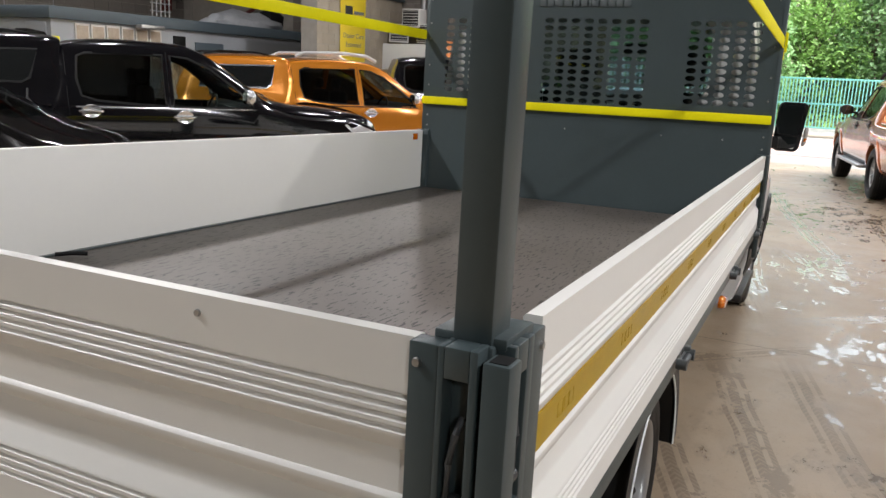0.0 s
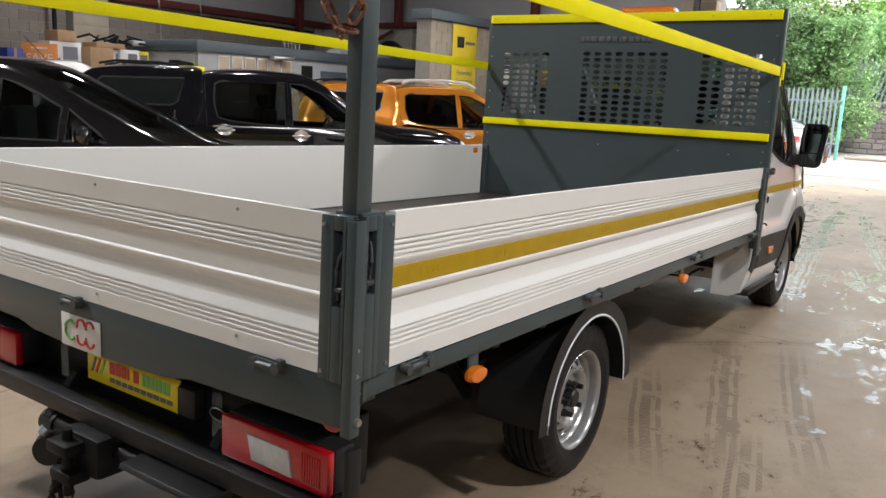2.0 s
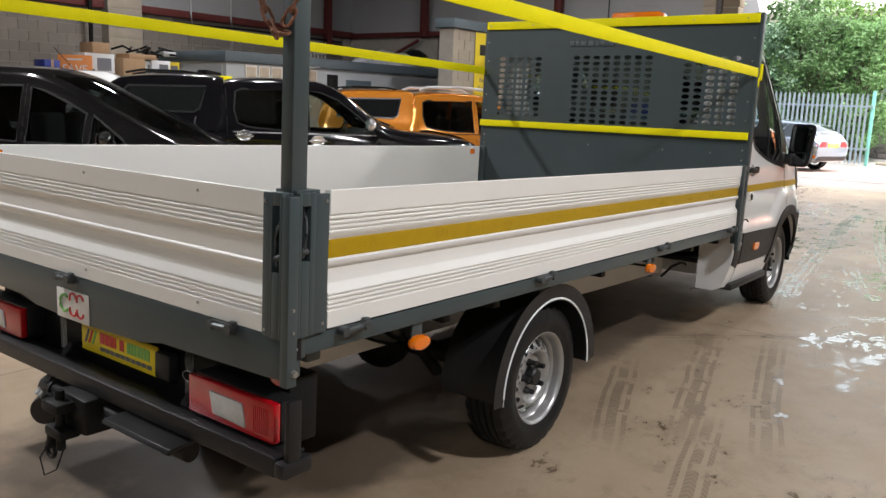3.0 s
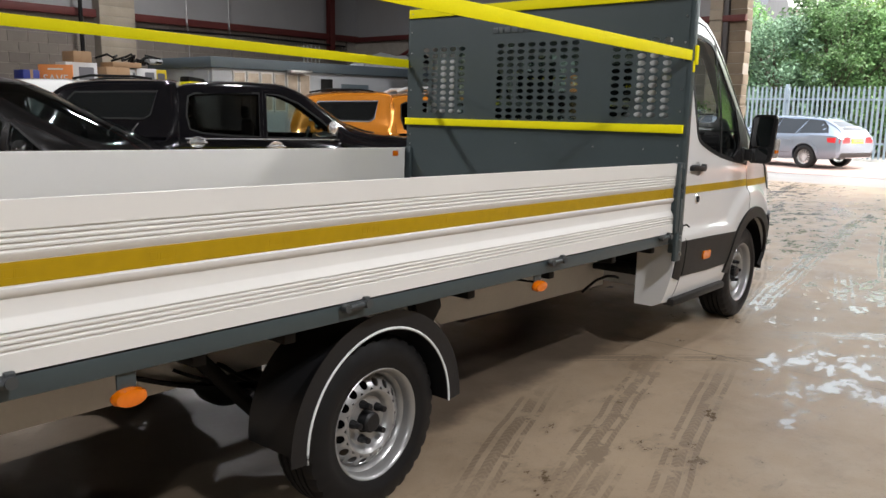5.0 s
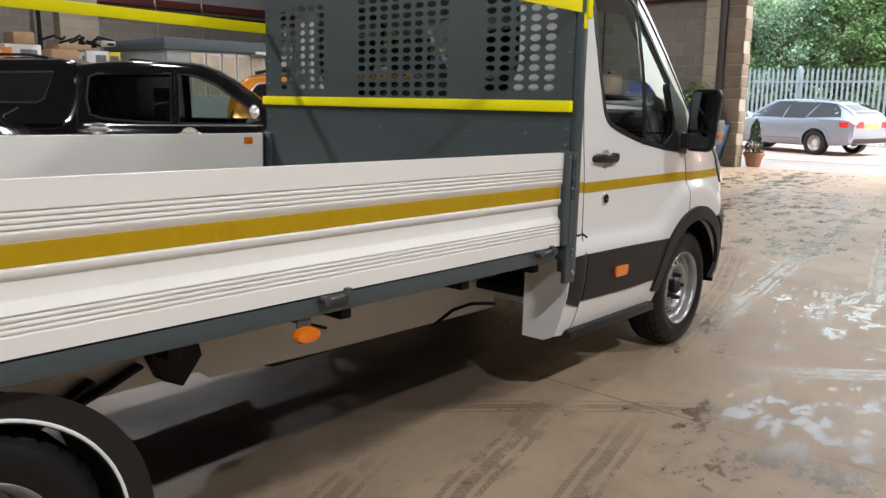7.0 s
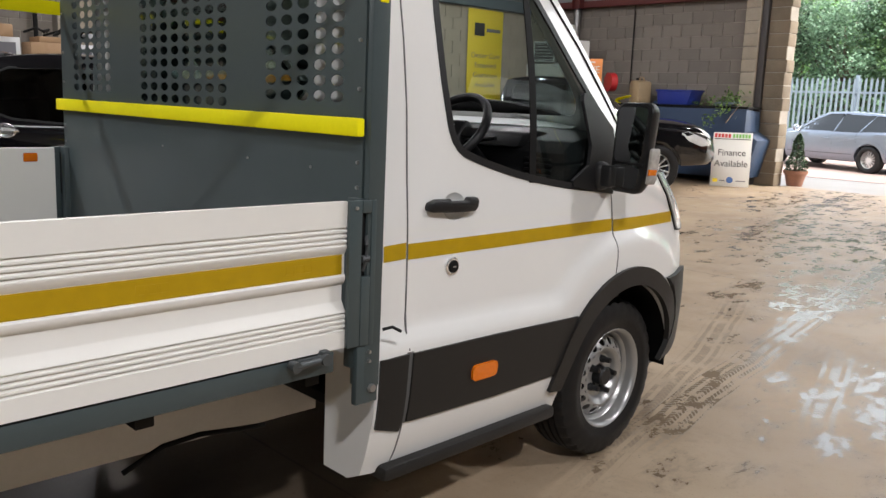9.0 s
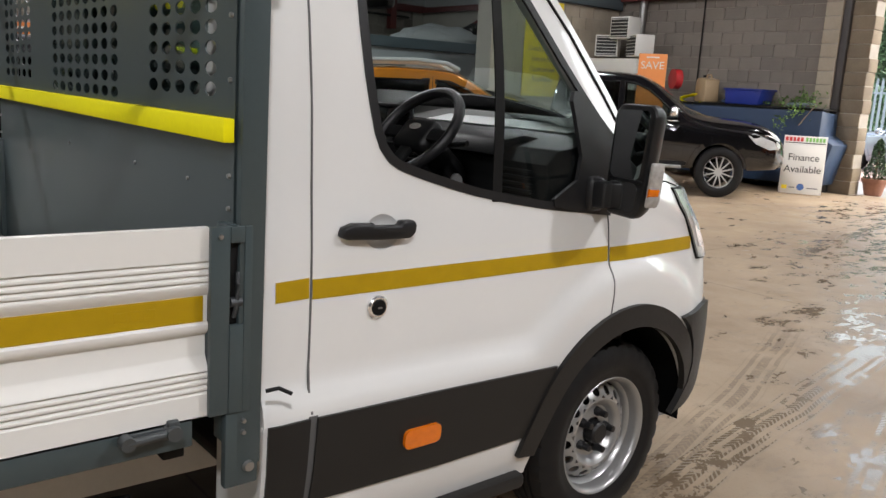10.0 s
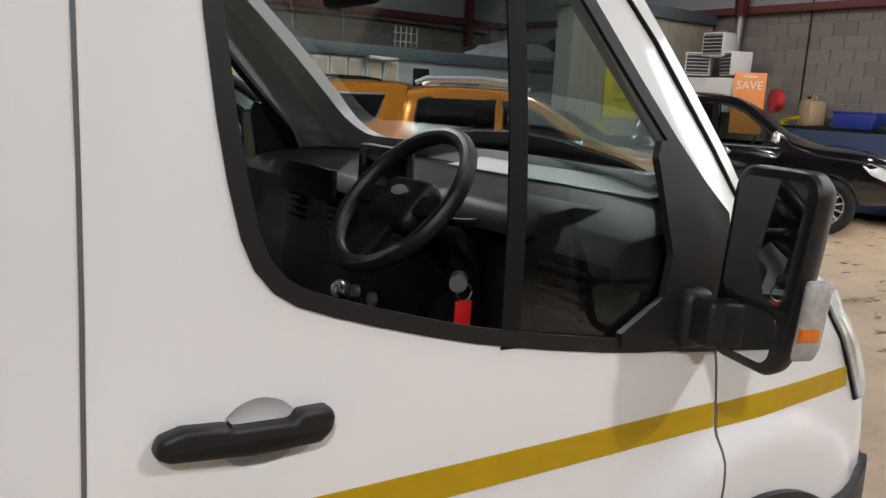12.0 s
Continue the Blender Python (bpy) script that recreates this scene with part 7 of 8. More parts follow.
    if canopy:
        C = [(-2.60, 1.06, 1.28, 0.01, 0.66, 0.84, 0.83, 1.12, 0.06), (-2.50, 1.06, 1.52, 0.02, 0.66, 0.85, 0.84, 1.14, 0.08), (-2.25, 1.06, 1.70, 0.03, 0.64, 0.855, 0.85, 1.14, 0.09), (-1.8, 1.06, 1.745, 0.03, 0.63, 0.855, 0.85, 1.14, 0.09),
             (-1.22, 1.06, 1.755, 0.03, 0.63, 0.855, 0.85, 1.14, 0.09), (-1.09, 1.06, 1.75, 0.03, 0.62, 0.85, 0.845, 1.14, 0.08), (-1.02, 1.06, 1.73, 0.03, 0.60, 0.84, 0.835, 1.14, 0.08)]
        solid = loft(C, 0.06)
        ctree = BVHTree.FromBMesh(solid)
        can = part("canopy", solid, paint, root, "load-bed canopy with dark side windows")
        for way in ("right", "left"):
            w = [(-2.32, 1.33), (-2.26, 1.50), (-2.17, 1.60), (-1.24, 1.62), (-1.33, 1.36), (-1.40, 1.32)]
            p = part("window", skin(w, ctree, way, 0.004, 0.004, 0.12), mat_dark_pane, can)
            rim, inner = ring_band(w, 0.018), ring_band(w, -0.004)
            part("window_seal", skin(None, ctree, way, 0.007, 0.008, 9, faces=[[rim[i], rim[(i + 1) % 6], inner[(i + 1) % 6], inner[i]] for i in range(6)]), bright if paint is not BLACK_CAR else SEAL, p)
            seam([(-1.95, 1.33), (-1.95, 1.61)], ctree, way, can, 0.02)
            sx = 1 if way == "right" else -1
            part("canopy_rail", tube([(sx * 0.56, -2.2, 1.76), (sx * 0.56, -2.0, 1.80), (sx * 0.56, -1.5, 1.80), (sx * 0.56, -1.3, 1.775)], 0.014), SEAL, can)
    return root


mat_dark_pane = mat("dark_tinted_pane", (0.008, 0.009, 0.009), 0.04, vary=0.05, spec=0.6)
pickup("pickup_truck", "black double-cab pickup with canopy and chrome handles", BLACK_CAR, heading(-6.85, 6.2, 54) @ Matrix.Diagonal((1, 1, 1.04, 1)), True, None, CHROME, open_front=True)
pickup("pickup_truck", "metallic orange double-cab pickup with canopy and silver roof rails", ORANGE_CAR, heading(-6.7, 9.9, 54), True, ALLOY, CHROME)
pickup("pickup_truck", "black double-cab pickup with chrome mirrors and alloy wheels", BLACK_CAR, heading(-7.2, 14.6, 36) @ Matrix.Diagonal((1, 1, 1.09, 1)), False, None, CHROME, open_front=True)
pickup("pickup_truck", "copper orange double-cab pickup standing by the open door", COPPER_CAR, heading(1.72, 14.62, 98.6) @ Matrix.Scale(1.06, 4), False, SEAL, BLACK_PLASTIC)

# dark compact people carrier
panes = [([(-1.05, 1.12), (-1.05, 1.60), (-0.10, 1.62), (-0.10, 1.09)], GLASS_PRIVACY), ([(-0.02, 1.085), (-0.02, 1.61), (0.10, 1.58), (0.32, 1.48), (0.52, 1.37), (0.52, 1.075)], GLASS_TINT),
         ([(0.58, 1.075), (0.58, 1.36), (0.88, 1.14), (0.95, 1.075)], GLASS_TINT)]
mpv, body, tree = vehicle("people_carrier", "black compact people carrier with a raked windscreen", MPV, DARK_GREY_CAR, heading(-6.72, 2.79, 38), panes, (1.45, -1.25), 0.33, (-1.9, 1.15), 5, 0.79, 0.39, GLASS, None, (0.58, 1.18, 1.72, 0.2),
                          group="parked vehicles")
for way in ("right", "left"):
    seam([(-0.06, 1.64), (-0.06, 1.0), (-0.05, 0.4)], tree, way, body)
    handle(tree, way, -0.0 - 0.12 + 0.30, 0.98, body, BLACK_CAR, False)
    wing_mirror(tree, way, 0.80, 1.08, body, DARK_GREY_CAR)
    part("headlamp", skin([(1.62, 0.88), (1.75, 0.92), (2.02, 0.82), (2.06, 0.70), (1.85, 0.72)], tree, way, 0.006, 0.008, 0.08), CLEAR_LENS, body)
part("aerial", tube([(0.1, 0.15, 1.80), (0.1, -0.05, 2.02)], 0.004), SEAL, body)
for sx in (0.3, -0.3):
    part("wiper", tube([(sx, 1.30, 1.235), (sx - 0.15, 1.22, 1.27), (sx - 0.55, 1.12, 1.33)], 0.008), SEAL, body)
part("dashboard", prism([(0.85, 0.9), (0.85, 1.10), (1.10, 1.12), (1.28, 1.05), (1.28, 0.8)], "x", -0.78, 0.78, bevel=0.02), DARK_TRIM, body)
for x in (0.38, -0.38):
    part("seat", box((x - 0.24, -0.10, 0.62), (x + 0.24, 0.06, 1.36), 0.05, None, None, 3), SEAT_CLOTH, body)

# white vehicle behind the black pickup
panes = [([(-1.5, 1.15), (-1.4, 1.62), (-0.3, 1.66), (-0.3, 1.12)], GLASS_PRIVACY), ([(-0.22, 1.12), (-0.22, 1.66), (0.3, 1.62), (0.8, 1.15)], GLASS_TINT)]
wv, body, tree = vehicle("van", "white van with a smooth roof", HATCH, WHITE_PAINT, heading(-10.2, 5.0, 60), panes, (1.25, -1.2), 0.33, False, 5, 0.79, 0.39, group="parked vehicles", category="van")
# small dark car nose between the pickups
panes = [([(-1.5, 1.10), (-1.2, 1.38), (-0.4, 1.40), (-0.4, 0.96)], GLASS_PRIVACY), ([(-0.32, 0.95), (-0.32, 1.40), (0.1, 1.37), (0.62, 0.98)], GLASS_TINT)]
dk, body, tree = vehicle("estate_car", "dark grey car parked against the office", [(s[0], s[1], s[2] + 0.12, *s[3:]) for s in ESTATE], DARK_GREY_CAR, heading(-9.2, 13.2, 40), panes, (1.4, -1.35), 0.32, False, 7, 0.79, 0.38, group="parked vehicles")

# silver estate out in the yard
panes = [([(-1.98, 0.99), (-1.84, 1.16), (-1.66, 1.30), (-1.24, 1.335), (-1.06, 0.955)], mat_dark_pane), ([(-1.02, 0.95), (-1.20, 1.335), (-0.39, 1.36), (-0.36, 0.945)], mat_dark_pane),
         ([(-0.32, 0.945), (-0.35, 1.36), (0.05, 1.345), (0.36, 1.21), (0.76, 0.94)], mat_dark_pane)]
AUDI_POSE = heading(-5.45, 24.2, 160)
au, body, tree = vehicle("estate_car", "silver-blue estate car in the yard by the fence", ESTATE, SILVER_CAR, AUDI_POSE, panes, (1.42, -1.36), 0.325, False, 7, 0.79, 0.375, group="")
for way in ("right", "left"):
    seam([(-1.0, 1.34), (-0.98, 0.9), (-1.0, 0.55)], tree, way, body)
    seam([(-0.33, 1.38), (-0.33, 0.3)], tree, way, body)
    seam([(0.78, 0.92), (0.86, 0.6), (0.86, 0.3)], tree, way, body)
    handle(tree, way, -0.85, 0.78, body, SILVER_CAR, False)
    handle(tree, way, -0.16, 0.77, body, SILVER_CAR, False)
    wing_mirror(tree, way, 0.72, 0.93, body, SILVER_CAR)
    part("tail_lamp", skin([(-2.32, 0.72), (-2.32, 0.88), (-2.0, 0.86), (-2.04, 0.74)], tree, way, 0.004, 0.006, 0.08), RED_LENS, body, "red wrap-round tail lamp")
    part("sill_line", skin([(-0.95, 0.42), (1.0, 0.40), (1.0, 0.41), (-0.95, 0.43)], tree, way, 0.004, 0.004, 0.2), SEAL, body)
part("rear_window", skin([(-0.50, 0.98), (0.50, 0.98), (0.46, 1.30), (-0.46, 1.30)], tree, "rear", 0.005, 0.004, 0.12), mat_dark_pane, body)
for sx in (1, -1):
    part("tail_lamp", skin([(sx * 0.34, 0.72), (sx * 0.66, 0.72), (sx * 0.66, 0.87), (sx * 0.36, 0.87)], tree, "rear", 0.004, 0.006, 0.08), RED_LENS, body)
part("number_plate", skin([(-0.26, 0.72), (0.26, 0.72), (0.26, 0.83), (-0.26, 0.83)], tree, "rear", 0.010, 0.008, 0.2), PLATE_YELLOW, body, "yellow plate with dark bars")
part("plate_bar", skin([(-0.20, 0.755), (0.20, 0.755), (0.20, 0.80), (-0.20, 0.80)], tree, "rear", 0.013, 0.003, 0.2), INK_GREY, body)
part("rear_bumper", skin(rounded((-0.70, 0.34), (0.70, 0.46), 0.03), tree, "rear", 0.010, 0.010, 0.1), BLACK_PLASTIC, body)

# ---------------------------------------------------------------- office cabin and loose things indoors
PIERY = 17.86


def slab(name, lo, hi, material, label, category, bevel=0.0, parent=None):
    return tagged(part(name, box(lo, hi, bevel), material, parent), label, category, kind="structure")


OX = -12.4
slab("office_wall", (-14.57, 9.29, 0), (OX, 16.9, 2.28), OFFICE_WHITE, "white painted blockwork office inside the hall", "wall")
slab("office_fascia", (-14.69, 9.19, 2.282), (OX + 0.10, 16.95, 2.50), FASCIA, "blue-grey fascia round the office roof", "fascia", 0.01)
for k in range(6):
    win = tagged(part("office_window", box((OX + 0.002, 9.78 + 0.36 * k, 1.38), (OX + 0.03, 10.10 + 0.36 * k, 2.24), 0.004), GREY_TRIM), "narrow office window with a warm lit room behind", "window", "office windows", "structure")
    warm = mat("warm_lit_pane", (0.42, 0.34, 0.26), 0.25, vary=0.5, scale=3.0 + k * 0.3, fine=0.2) if k == 0 else warm
    part("pane", box((OX + 0.028, 9.81 + 0.36 * k, 1.42), (OX + 0.033, 10.07 + 0.36 * k, 2.20)), warm, win)
slab("office_door", (OX + 0.002, 12.9, 0), (OX + 0.03, 13.8, 2.05), FASCIA, "blue-grey office door", "door", 0.006)
slab("notice_frame", (OX + 0.002, 12.25, 1.55), (OX + 0.03, 12.60, 2.15), SEAL, "dark framed notice on the office wall", "notice", 0.006)
slab("meter_box", (OX - 0.62, 9.25, 1.70), (OX - 0.10, 9.288, 2.22), OFFICE_WHITE, "white panel on the end wall of the office", "panel", 0.006)
lamp = thing("wall_lamp", "grey bulkhead lamp under the office fascia", "lamp", pose(OX + 0.12, 11.45, 2.28))
part("housing", box((0, -0.32, -0.05), (0.16, 0.32, 0.03), 0.02), ZINC, lamp)
part("lens", box((0.02, -0.28, -0.058), (0.14, 0.28, -0.051), 0.002), CLEAR_LENS, lamp)
tr = thing("cable_ladder", "short steel ladder standing on the office roof", "ladder", pose(OX - 0.3, 12.0, 2.5))
for k in range(5):
    part("rung", cyl((0, 0.12 * k, 0), (0, 0.12 * k, 0.42), 0.014), ZINC, tr)
part("stile", cyl((0, -0.05, 0.14), (0, 0.53, 0.14), 0.014), ZINC, tr)
part("stile", cyl((0, -0.05, 0.30), (0, 0.53, 0.30), 0.014), ZINC, tr)
# heap of polythene on the office roof
bm = ball((0, 0, 0), 1.0, None, 28)
for v in bm.verts:
    n3 = noise.noise(v.co * 2.3) * 0.25 + noise.noise(v.co * 6) * 0.10
    v.co = Vector((v.co.x * 0.55, v.co.y * 1.35, max(0, v.co.z * 0.38))) * (1 + n3)
sheet = part("polythene_heap", bm, POLY, None, "", 60)
sheet.matrix_basis = pose(OX - 0.7, 15.4, 2.50)
tagged(sheet, "heap of crumpled clear polythene on the office roof", "sheeting")
bm = ball((0, 0, 0), 0.34, None, 16, (0.9, 1.2, 0.8))
for v in bm.verts:
    v.co *= 1 + 0.25 * noise.noise(v.co * 5)
bag = part("black_sack", bm, SEAL)
bag.matrix_basis = pose(OX - 0.6, 16.35, 2.75)
tagged(bag, "black plastic sack on the office roof", "sack")

# pale block room with the tall yellow banner
RX, RY0, RY1 = -9.95, 14.0, PIERY
room = slab("block_room", (RX - 0.42, RY0, 0), (RX - 0.012, RY1 - 0.05, 3.34), MORTAR, "pale block wall of the store room", "wall")
slab("room_fascia", (RX - 0.50, RY0 - 0.1, 3.342), (RX + 0.08, RY1 - 0.05, 3.56), FASCIA, "blue-grey roof edge of the store room", "fascia", 0.01)
for j in range(14):
    k = 0
    y = RY0 + (0.0 if j % 2 == 0 else -0.22)
    while y < RY1 - 0.1:
        a, b2 = max(y, RY0) + 0.006, min(y + 0.438, RY1 - 0.06)
        if b2 - a > 0.05:
            part("room_block", box((RX - 0.02, a, 0.237 * j + 0.008), (RX, b2, 0.237 * (j + 1))), PIER, room)
        y += 0.45
banner = thing("banner", "tall yellow banner advertising a dealer guarantee", "banner", Matrix.Translation((RX + 0.03, 15.40, 2.05)) @ Matrix.Diagonal((1, 1.15, 1, 1)) @ Matrix.Rotation(radians(90), 4, "Z"))
part("cloth", box((-0.47, -0.010, -0.62), (0.47, 0.0, 1.27), 0.004), SIGN_YELLOW, banner)
part("rail", cyl((-0.49, -0.005, 1.27), (0.49, -0.005, 1.27), 0.014), ZINC, banner)
part("emblem", box((-0.30, -0.014, 0.72), (-0.03, -0.0105, 0.98), 0.001), INK, banner, "small black square emblem")
part("emblem_bar", box((0.02, -0.014, 0.81), (0.40, -0.0105, 0.88), 0.001), INK_GREY, banner)
for k, words in enumerate(("Dealer Care", "Extended", "Guarantee", "Available")):
    o = part("lettering", text_mesh(words, 0.155), INK_GREY, banner)
    o.matrix_basis = pose(0.02, -0.013, 0.32 - 0.20 * k)

# air heater on the room's side, white cabinet and SAVE board behind the black pickup
ac = thing("air_heater", "white three-way warm-air outlet with dark louvres", "heater", pose(-9.22, PIERY - 0.75, 2.50))
part("cabinet", box((-0.75, -0.25, -0.85), (0.55, 0.25, -0.22), 0.02), SIGN_WHITE, ac)
for cx, cz, yaw in ((-0.42, 0.06, 30), (0.0, 0.42, 0), (0.42, 0.06, -30)):
    M2 = Matrix.Translation((cx, 0, cz)) @ Matrix.Rotation(radians(yaw), 4, "Z")
    h = part("outlet", box((-0.24, -0.20, -0.24), (0.24, 0.20, 0.20), 0.015, None, M2), SIGN_WHITE, ac)
    part("opening", box((-0.21, -0.206, -0.21), (0.21, -0.201, 0.17), 0.0, None, M2), INK, h)
    for k in range(6):
        part("louvre", box((-0.21, -0.228, -0.190 + 0.066 * k), (0.21, -0.203, -0.179 + 0.066 * k), 0.003, None, M2), SIGN_WHITE, h)


def save_board(m, label, big=0.24, lower=False):
    sb = thing("sale_board", label, "sign", m)
    part("board", box((-0.36, -0.012, -0.30 if not lower else -1.0), (0.36, 0.012, 0.42), 0.004), SIGN_ORANGE, sb)
    o = part("lettering", text_mesh("SAVE", big), SIGN_WHITE, sb)
    o.matrix_basis = pose(0, -0.0145, 0.12)
    part("small_print", box((-0.16, -0.015, 0.31), (0.16, -0.0125, 0.345), 0.0), SIGN_WHITE, sb)
    for k in range(6):
        a = radians(20 + 28 * k)
        part("petal", box((-0.018, -0.015, 0.05), (0.018, -0.0125, 0.18), 0.0, None, Matrix.Translation((0, 0, -0.42 if lower else -0.30)) @ Matrix.Rotation(a - math.pi / 2, 4, "Y")), SIGN_WHITE, sb)
    return sb


save_board(pose(-8.05, 16.55, 2.04, 0, 0, 28) @ Matrix.Scale(0.75, 4), "orange sale board with white lettering behind the black pickup", 0.27, True)
save_board(pose(-13.55, 6.62, 1.86, 0, 0, 40) @ Matrix.Scale(0.9, 4), "orange sale board on the stores shelf")
red = part("red_reel", lathe([(-0.07, 0.0), (-0.07, 0.19), (0.07, 0.19), (0.07, 0.0)], None, 24, Matrix.Translation((-7.80, 17.0, 1.90)) @ Matrix.Rotation(radians(60), 4, "Z")), mat("red_plastic", (0.45, 0.015, 0.02), 0.4, vary=0.1))
tagged(red, "red plastic reel on the wall", "reel")

# blue skip bins with clutter on top, signboard, potted bush by the door
binn = thing("waste_bin", "large dusty blue waste bin with a sloping front", "bin", pose(-5.90, PIERY - 0.33, 0) @ Matrix.Diagonal((1, 0.60, 1.09, 1)))
part("body", prism([(-0.55, 0.12), (0.50, 0.12), (0.58, 0.95), (0.42, 1.28), (-0.55, 1.32)], "x", -2.0, 0.98, bevel=0.02), BIN_BLUE, binn)
part("lid", box((-2.02, -0.58, 1.32), (1.0, 0.45, 1.36), 0.012), SEAL, binn)
bm = prism([(0.10, 0.14), (1.05, 0.14), (1.22, 0.80), (0.90, 0.98), (0.45, 1.25)], "y", -0.50, 0.5, bevel=0.02)
part("sloping_end", bm, BIN_BLUE, binn)
for x in (-0.9, 0.7):
    part("castor", lathe([(-0.03, 0.0), (-0.03, 0.06), (0.03, 0.06), (0.03, 0.0)], None, 16, Matrix.Translation((x, -0.4, 0.06))), RUBBER, binn)
crate = thing("plastic_crate", "bright blue plastic crate on the bins", "crate", pose(-6.43, PIERY - 0.45, 1.485) @ Matrix.Diagonal((0.85, 1, 1.15, 1)))
part("tray", prism([(-0.40, 0.0), (0.36, 0.0), (0.44, 0.24), (-0.44, 0.24)], "y", -0.25, 0.25, bevel=0.012), BLUE_PLASTIC, crate)
part("rim", box((-0.46, -0.27, 0.22), (0.46, 0.27, 0.25), 0.006), BLUE_PLASTIC, crate)
can = thing("jerrycan", "translucent beige plastic jerrycan on the bins", "jerrycan", pose(-7.37, PIERY - 0.40, 1.485))
CAN = mat("beige_polythene", (0.40, 0.29, 0.17), 0.4, vary=0.12, scale=6, fine=0.04)
part("can_body", prism([(-0.20, 0.0), (0.20, 0.0), (0.21, 0.06), (0.21, 0.40), (0.17, 0.46), (0.02, 0.47), (-0.20, 0.44), (-0.21, 0.06)], "x", -0.15, 0.15, bevel=0.03), CAN, can)
part("can_handle", tube([(0.0, -0.14, 0.45), (0.0, -0.12, 0.52), (0.0, 0.02, 0.53), (0.0, 0.06, 0.47)], 0.018), CAN, can)
part("cap", cyl((0.0, 0.14, 0.46), (0.0, 0.14, 0.52), 0.035), SEAL, can)
can.matrix_basis = can.matrix_basis @ Matrix.Rotation(radians(60), 4, "Z")
for k in range(5):
    col = (BIN_BLUE, FASCIA, BLUE_PLASTIC, BIN_BLUE, FASCIA)[k]
    bm = ball((0, 0, 0), 0.17, None, 14, (1.5, 1.0, 0.35))
    for v in bm.verts:
        v.co *= 1 + 0.35 * noise.noise(v.co * 9 + Vector((k, 0, 0)))
    o = part("folded_sheet", bm, col)
    o.matrix_basis = pose(-6.75 + 0.14 * k + (0.75 if k == 4 else 0), PIERY - 0.42, 1.52 + 0.02 * (k % 2))
    tagged(o, "crumpled blue sheeting on the bins", "sheeting", "sheets on the bins")
hose = part("hose_coil", tube([(0.26 * math.cos(a) * (1 + 0.05 * math.sin(3 * a)), 0.10 * math.sin(a), 0.10 + 0.03 * math.sin(2 * a) + 0.012 * a / 6.28) for a in np.linspace(0, 25, 80)], 0.018), YELLOW)
hose.matrix_basis = pose(-7.62, PIERY - 0.38, 1.47, 60, 0, 0)
tagged(hose, "yellow hose coil on the bins", "hose")


def sprig(bm, base, tip, n, size, rnd):
    """Leaves along a stem."""
    base, tip = Vector(base), Vector(tip)
    for k in range(n):
        t = rnd.random()
        p = base.lerp(tip, t) + Vector((rnd.gauss(0, 1), rnd.gauss(0, 1), rnd.gauss(0, 1))) * size * 0.8
        leaf(bm, p, size * rnd.uniform(0.6, 1.2), rnd)


def leaf(bm, p, s, rnd):
    q = Euler((rnd.uniform(-1.2, 1.2), rnd.uniform(-1.2, 1.2), rnd.uniform(0, 6.28))).to_matrix()
    pts = [(-0.5, 0, 0), (0, 0.30, 0.08), (0.55, 0, 0), (0, -0.30, 0.08)]
    v = [bm.verts.new(p + q @ (Vector(c) * s)) for c in pts]
    bm.faces.new((v[0], v[3], v[2]))
    bm.faces.new((v[0], v[2], v[1]))


rnd = random.Random(5)
pl = thing("plant_cutting", "leafy green cuttings lying on the bins", "plant", pose(-5.45, PIERY - 0.40, 1.48))
bm = bmesh.new()
for k in range(9):
    sprig(bm, (0, 0, 0.02), (rnd.uniform(-0.7, 0.55), rnd.uniform(-0.3, 0.2), rnd.uniform(0.02, 0.30)), 36, 0.075, rnd)
for k in range(3):
    sprig(bm, (0.1, -0.25, 0.05), (rnd.uniform(-0.3, 0.5), -0.62, rnd.uniform(-0.42, -0.1)), 30, 0.075, rnd)
part("leaves", bm, LEAF_LIGHT, pl, "", 0)
part("stems", tube([(-0.5, 0.0, 0.05), (0, 0, 0.03), (0.4, -0.3, 0.04), (0.3, -0.6, -0.3)], 0.010), BARK, pl)

sign = thing("sign_board", "white finance sign leaning against the bins", "sign", pose(-4.95, 16.82, 0.02, -7, 0, 30) @ Matrix.Scale(1.07, 4))
part("panel", box((-0.32, -0.012, 0.0), (0.32, 0.012, 0.93), 0.004), SIGN_WHITE, sign)
for k, words in enumerate(("Finance", "Available")):
    o = part("lettering", text_mesh(words, 0.155), INK, sign)
    o.matrix_basis = pose(0.0, -0.0145, 0.58 - 0.19 * k)
for k in range(5):
    part("print_bar", box((-0.30 + 0.056 * k, -0.015, 0.84), (-0.30 + 0.056 * k + 0.042, -0.0125, 0.905)), INK_RED, sign)
for k in range(6):
    part("print_bar", box((0.0 + 0.050 * k, -0.015, 0.84), (0.0 + 0.050 * k + 0.036, -0.0125, 0.905)), INK_GREEN, sign)
part("print_line", box((-0.30, -0.015, 0.81), (0.30, -0.0125, 0.822)), INK, sign)
part("print_dot", lathe([(0, 0), (0, 0.055), (0.003, 0.055), (0.003, 0)], None, 20, Matrix.Translation((0, -0.0125, 0.11)) @ Matrix.Rotation(radians(-90), 4, "Z")), INK_BLUE, sign)
part("print_square", box((-0.28, -0.015, 0.07), (-0.20, -0.0125, 0.13)), PLATE_YELLOW, sign)
part("print_bar", box((-0.17, -0.015, 0.09), (-0.08, -0.0125, 0.105)), INK_GREY, sign)
part("print_bar", box((0.10, -0.015, 0.09), (0.26, -0.0125, 0.105)), INK_GREY, sign)

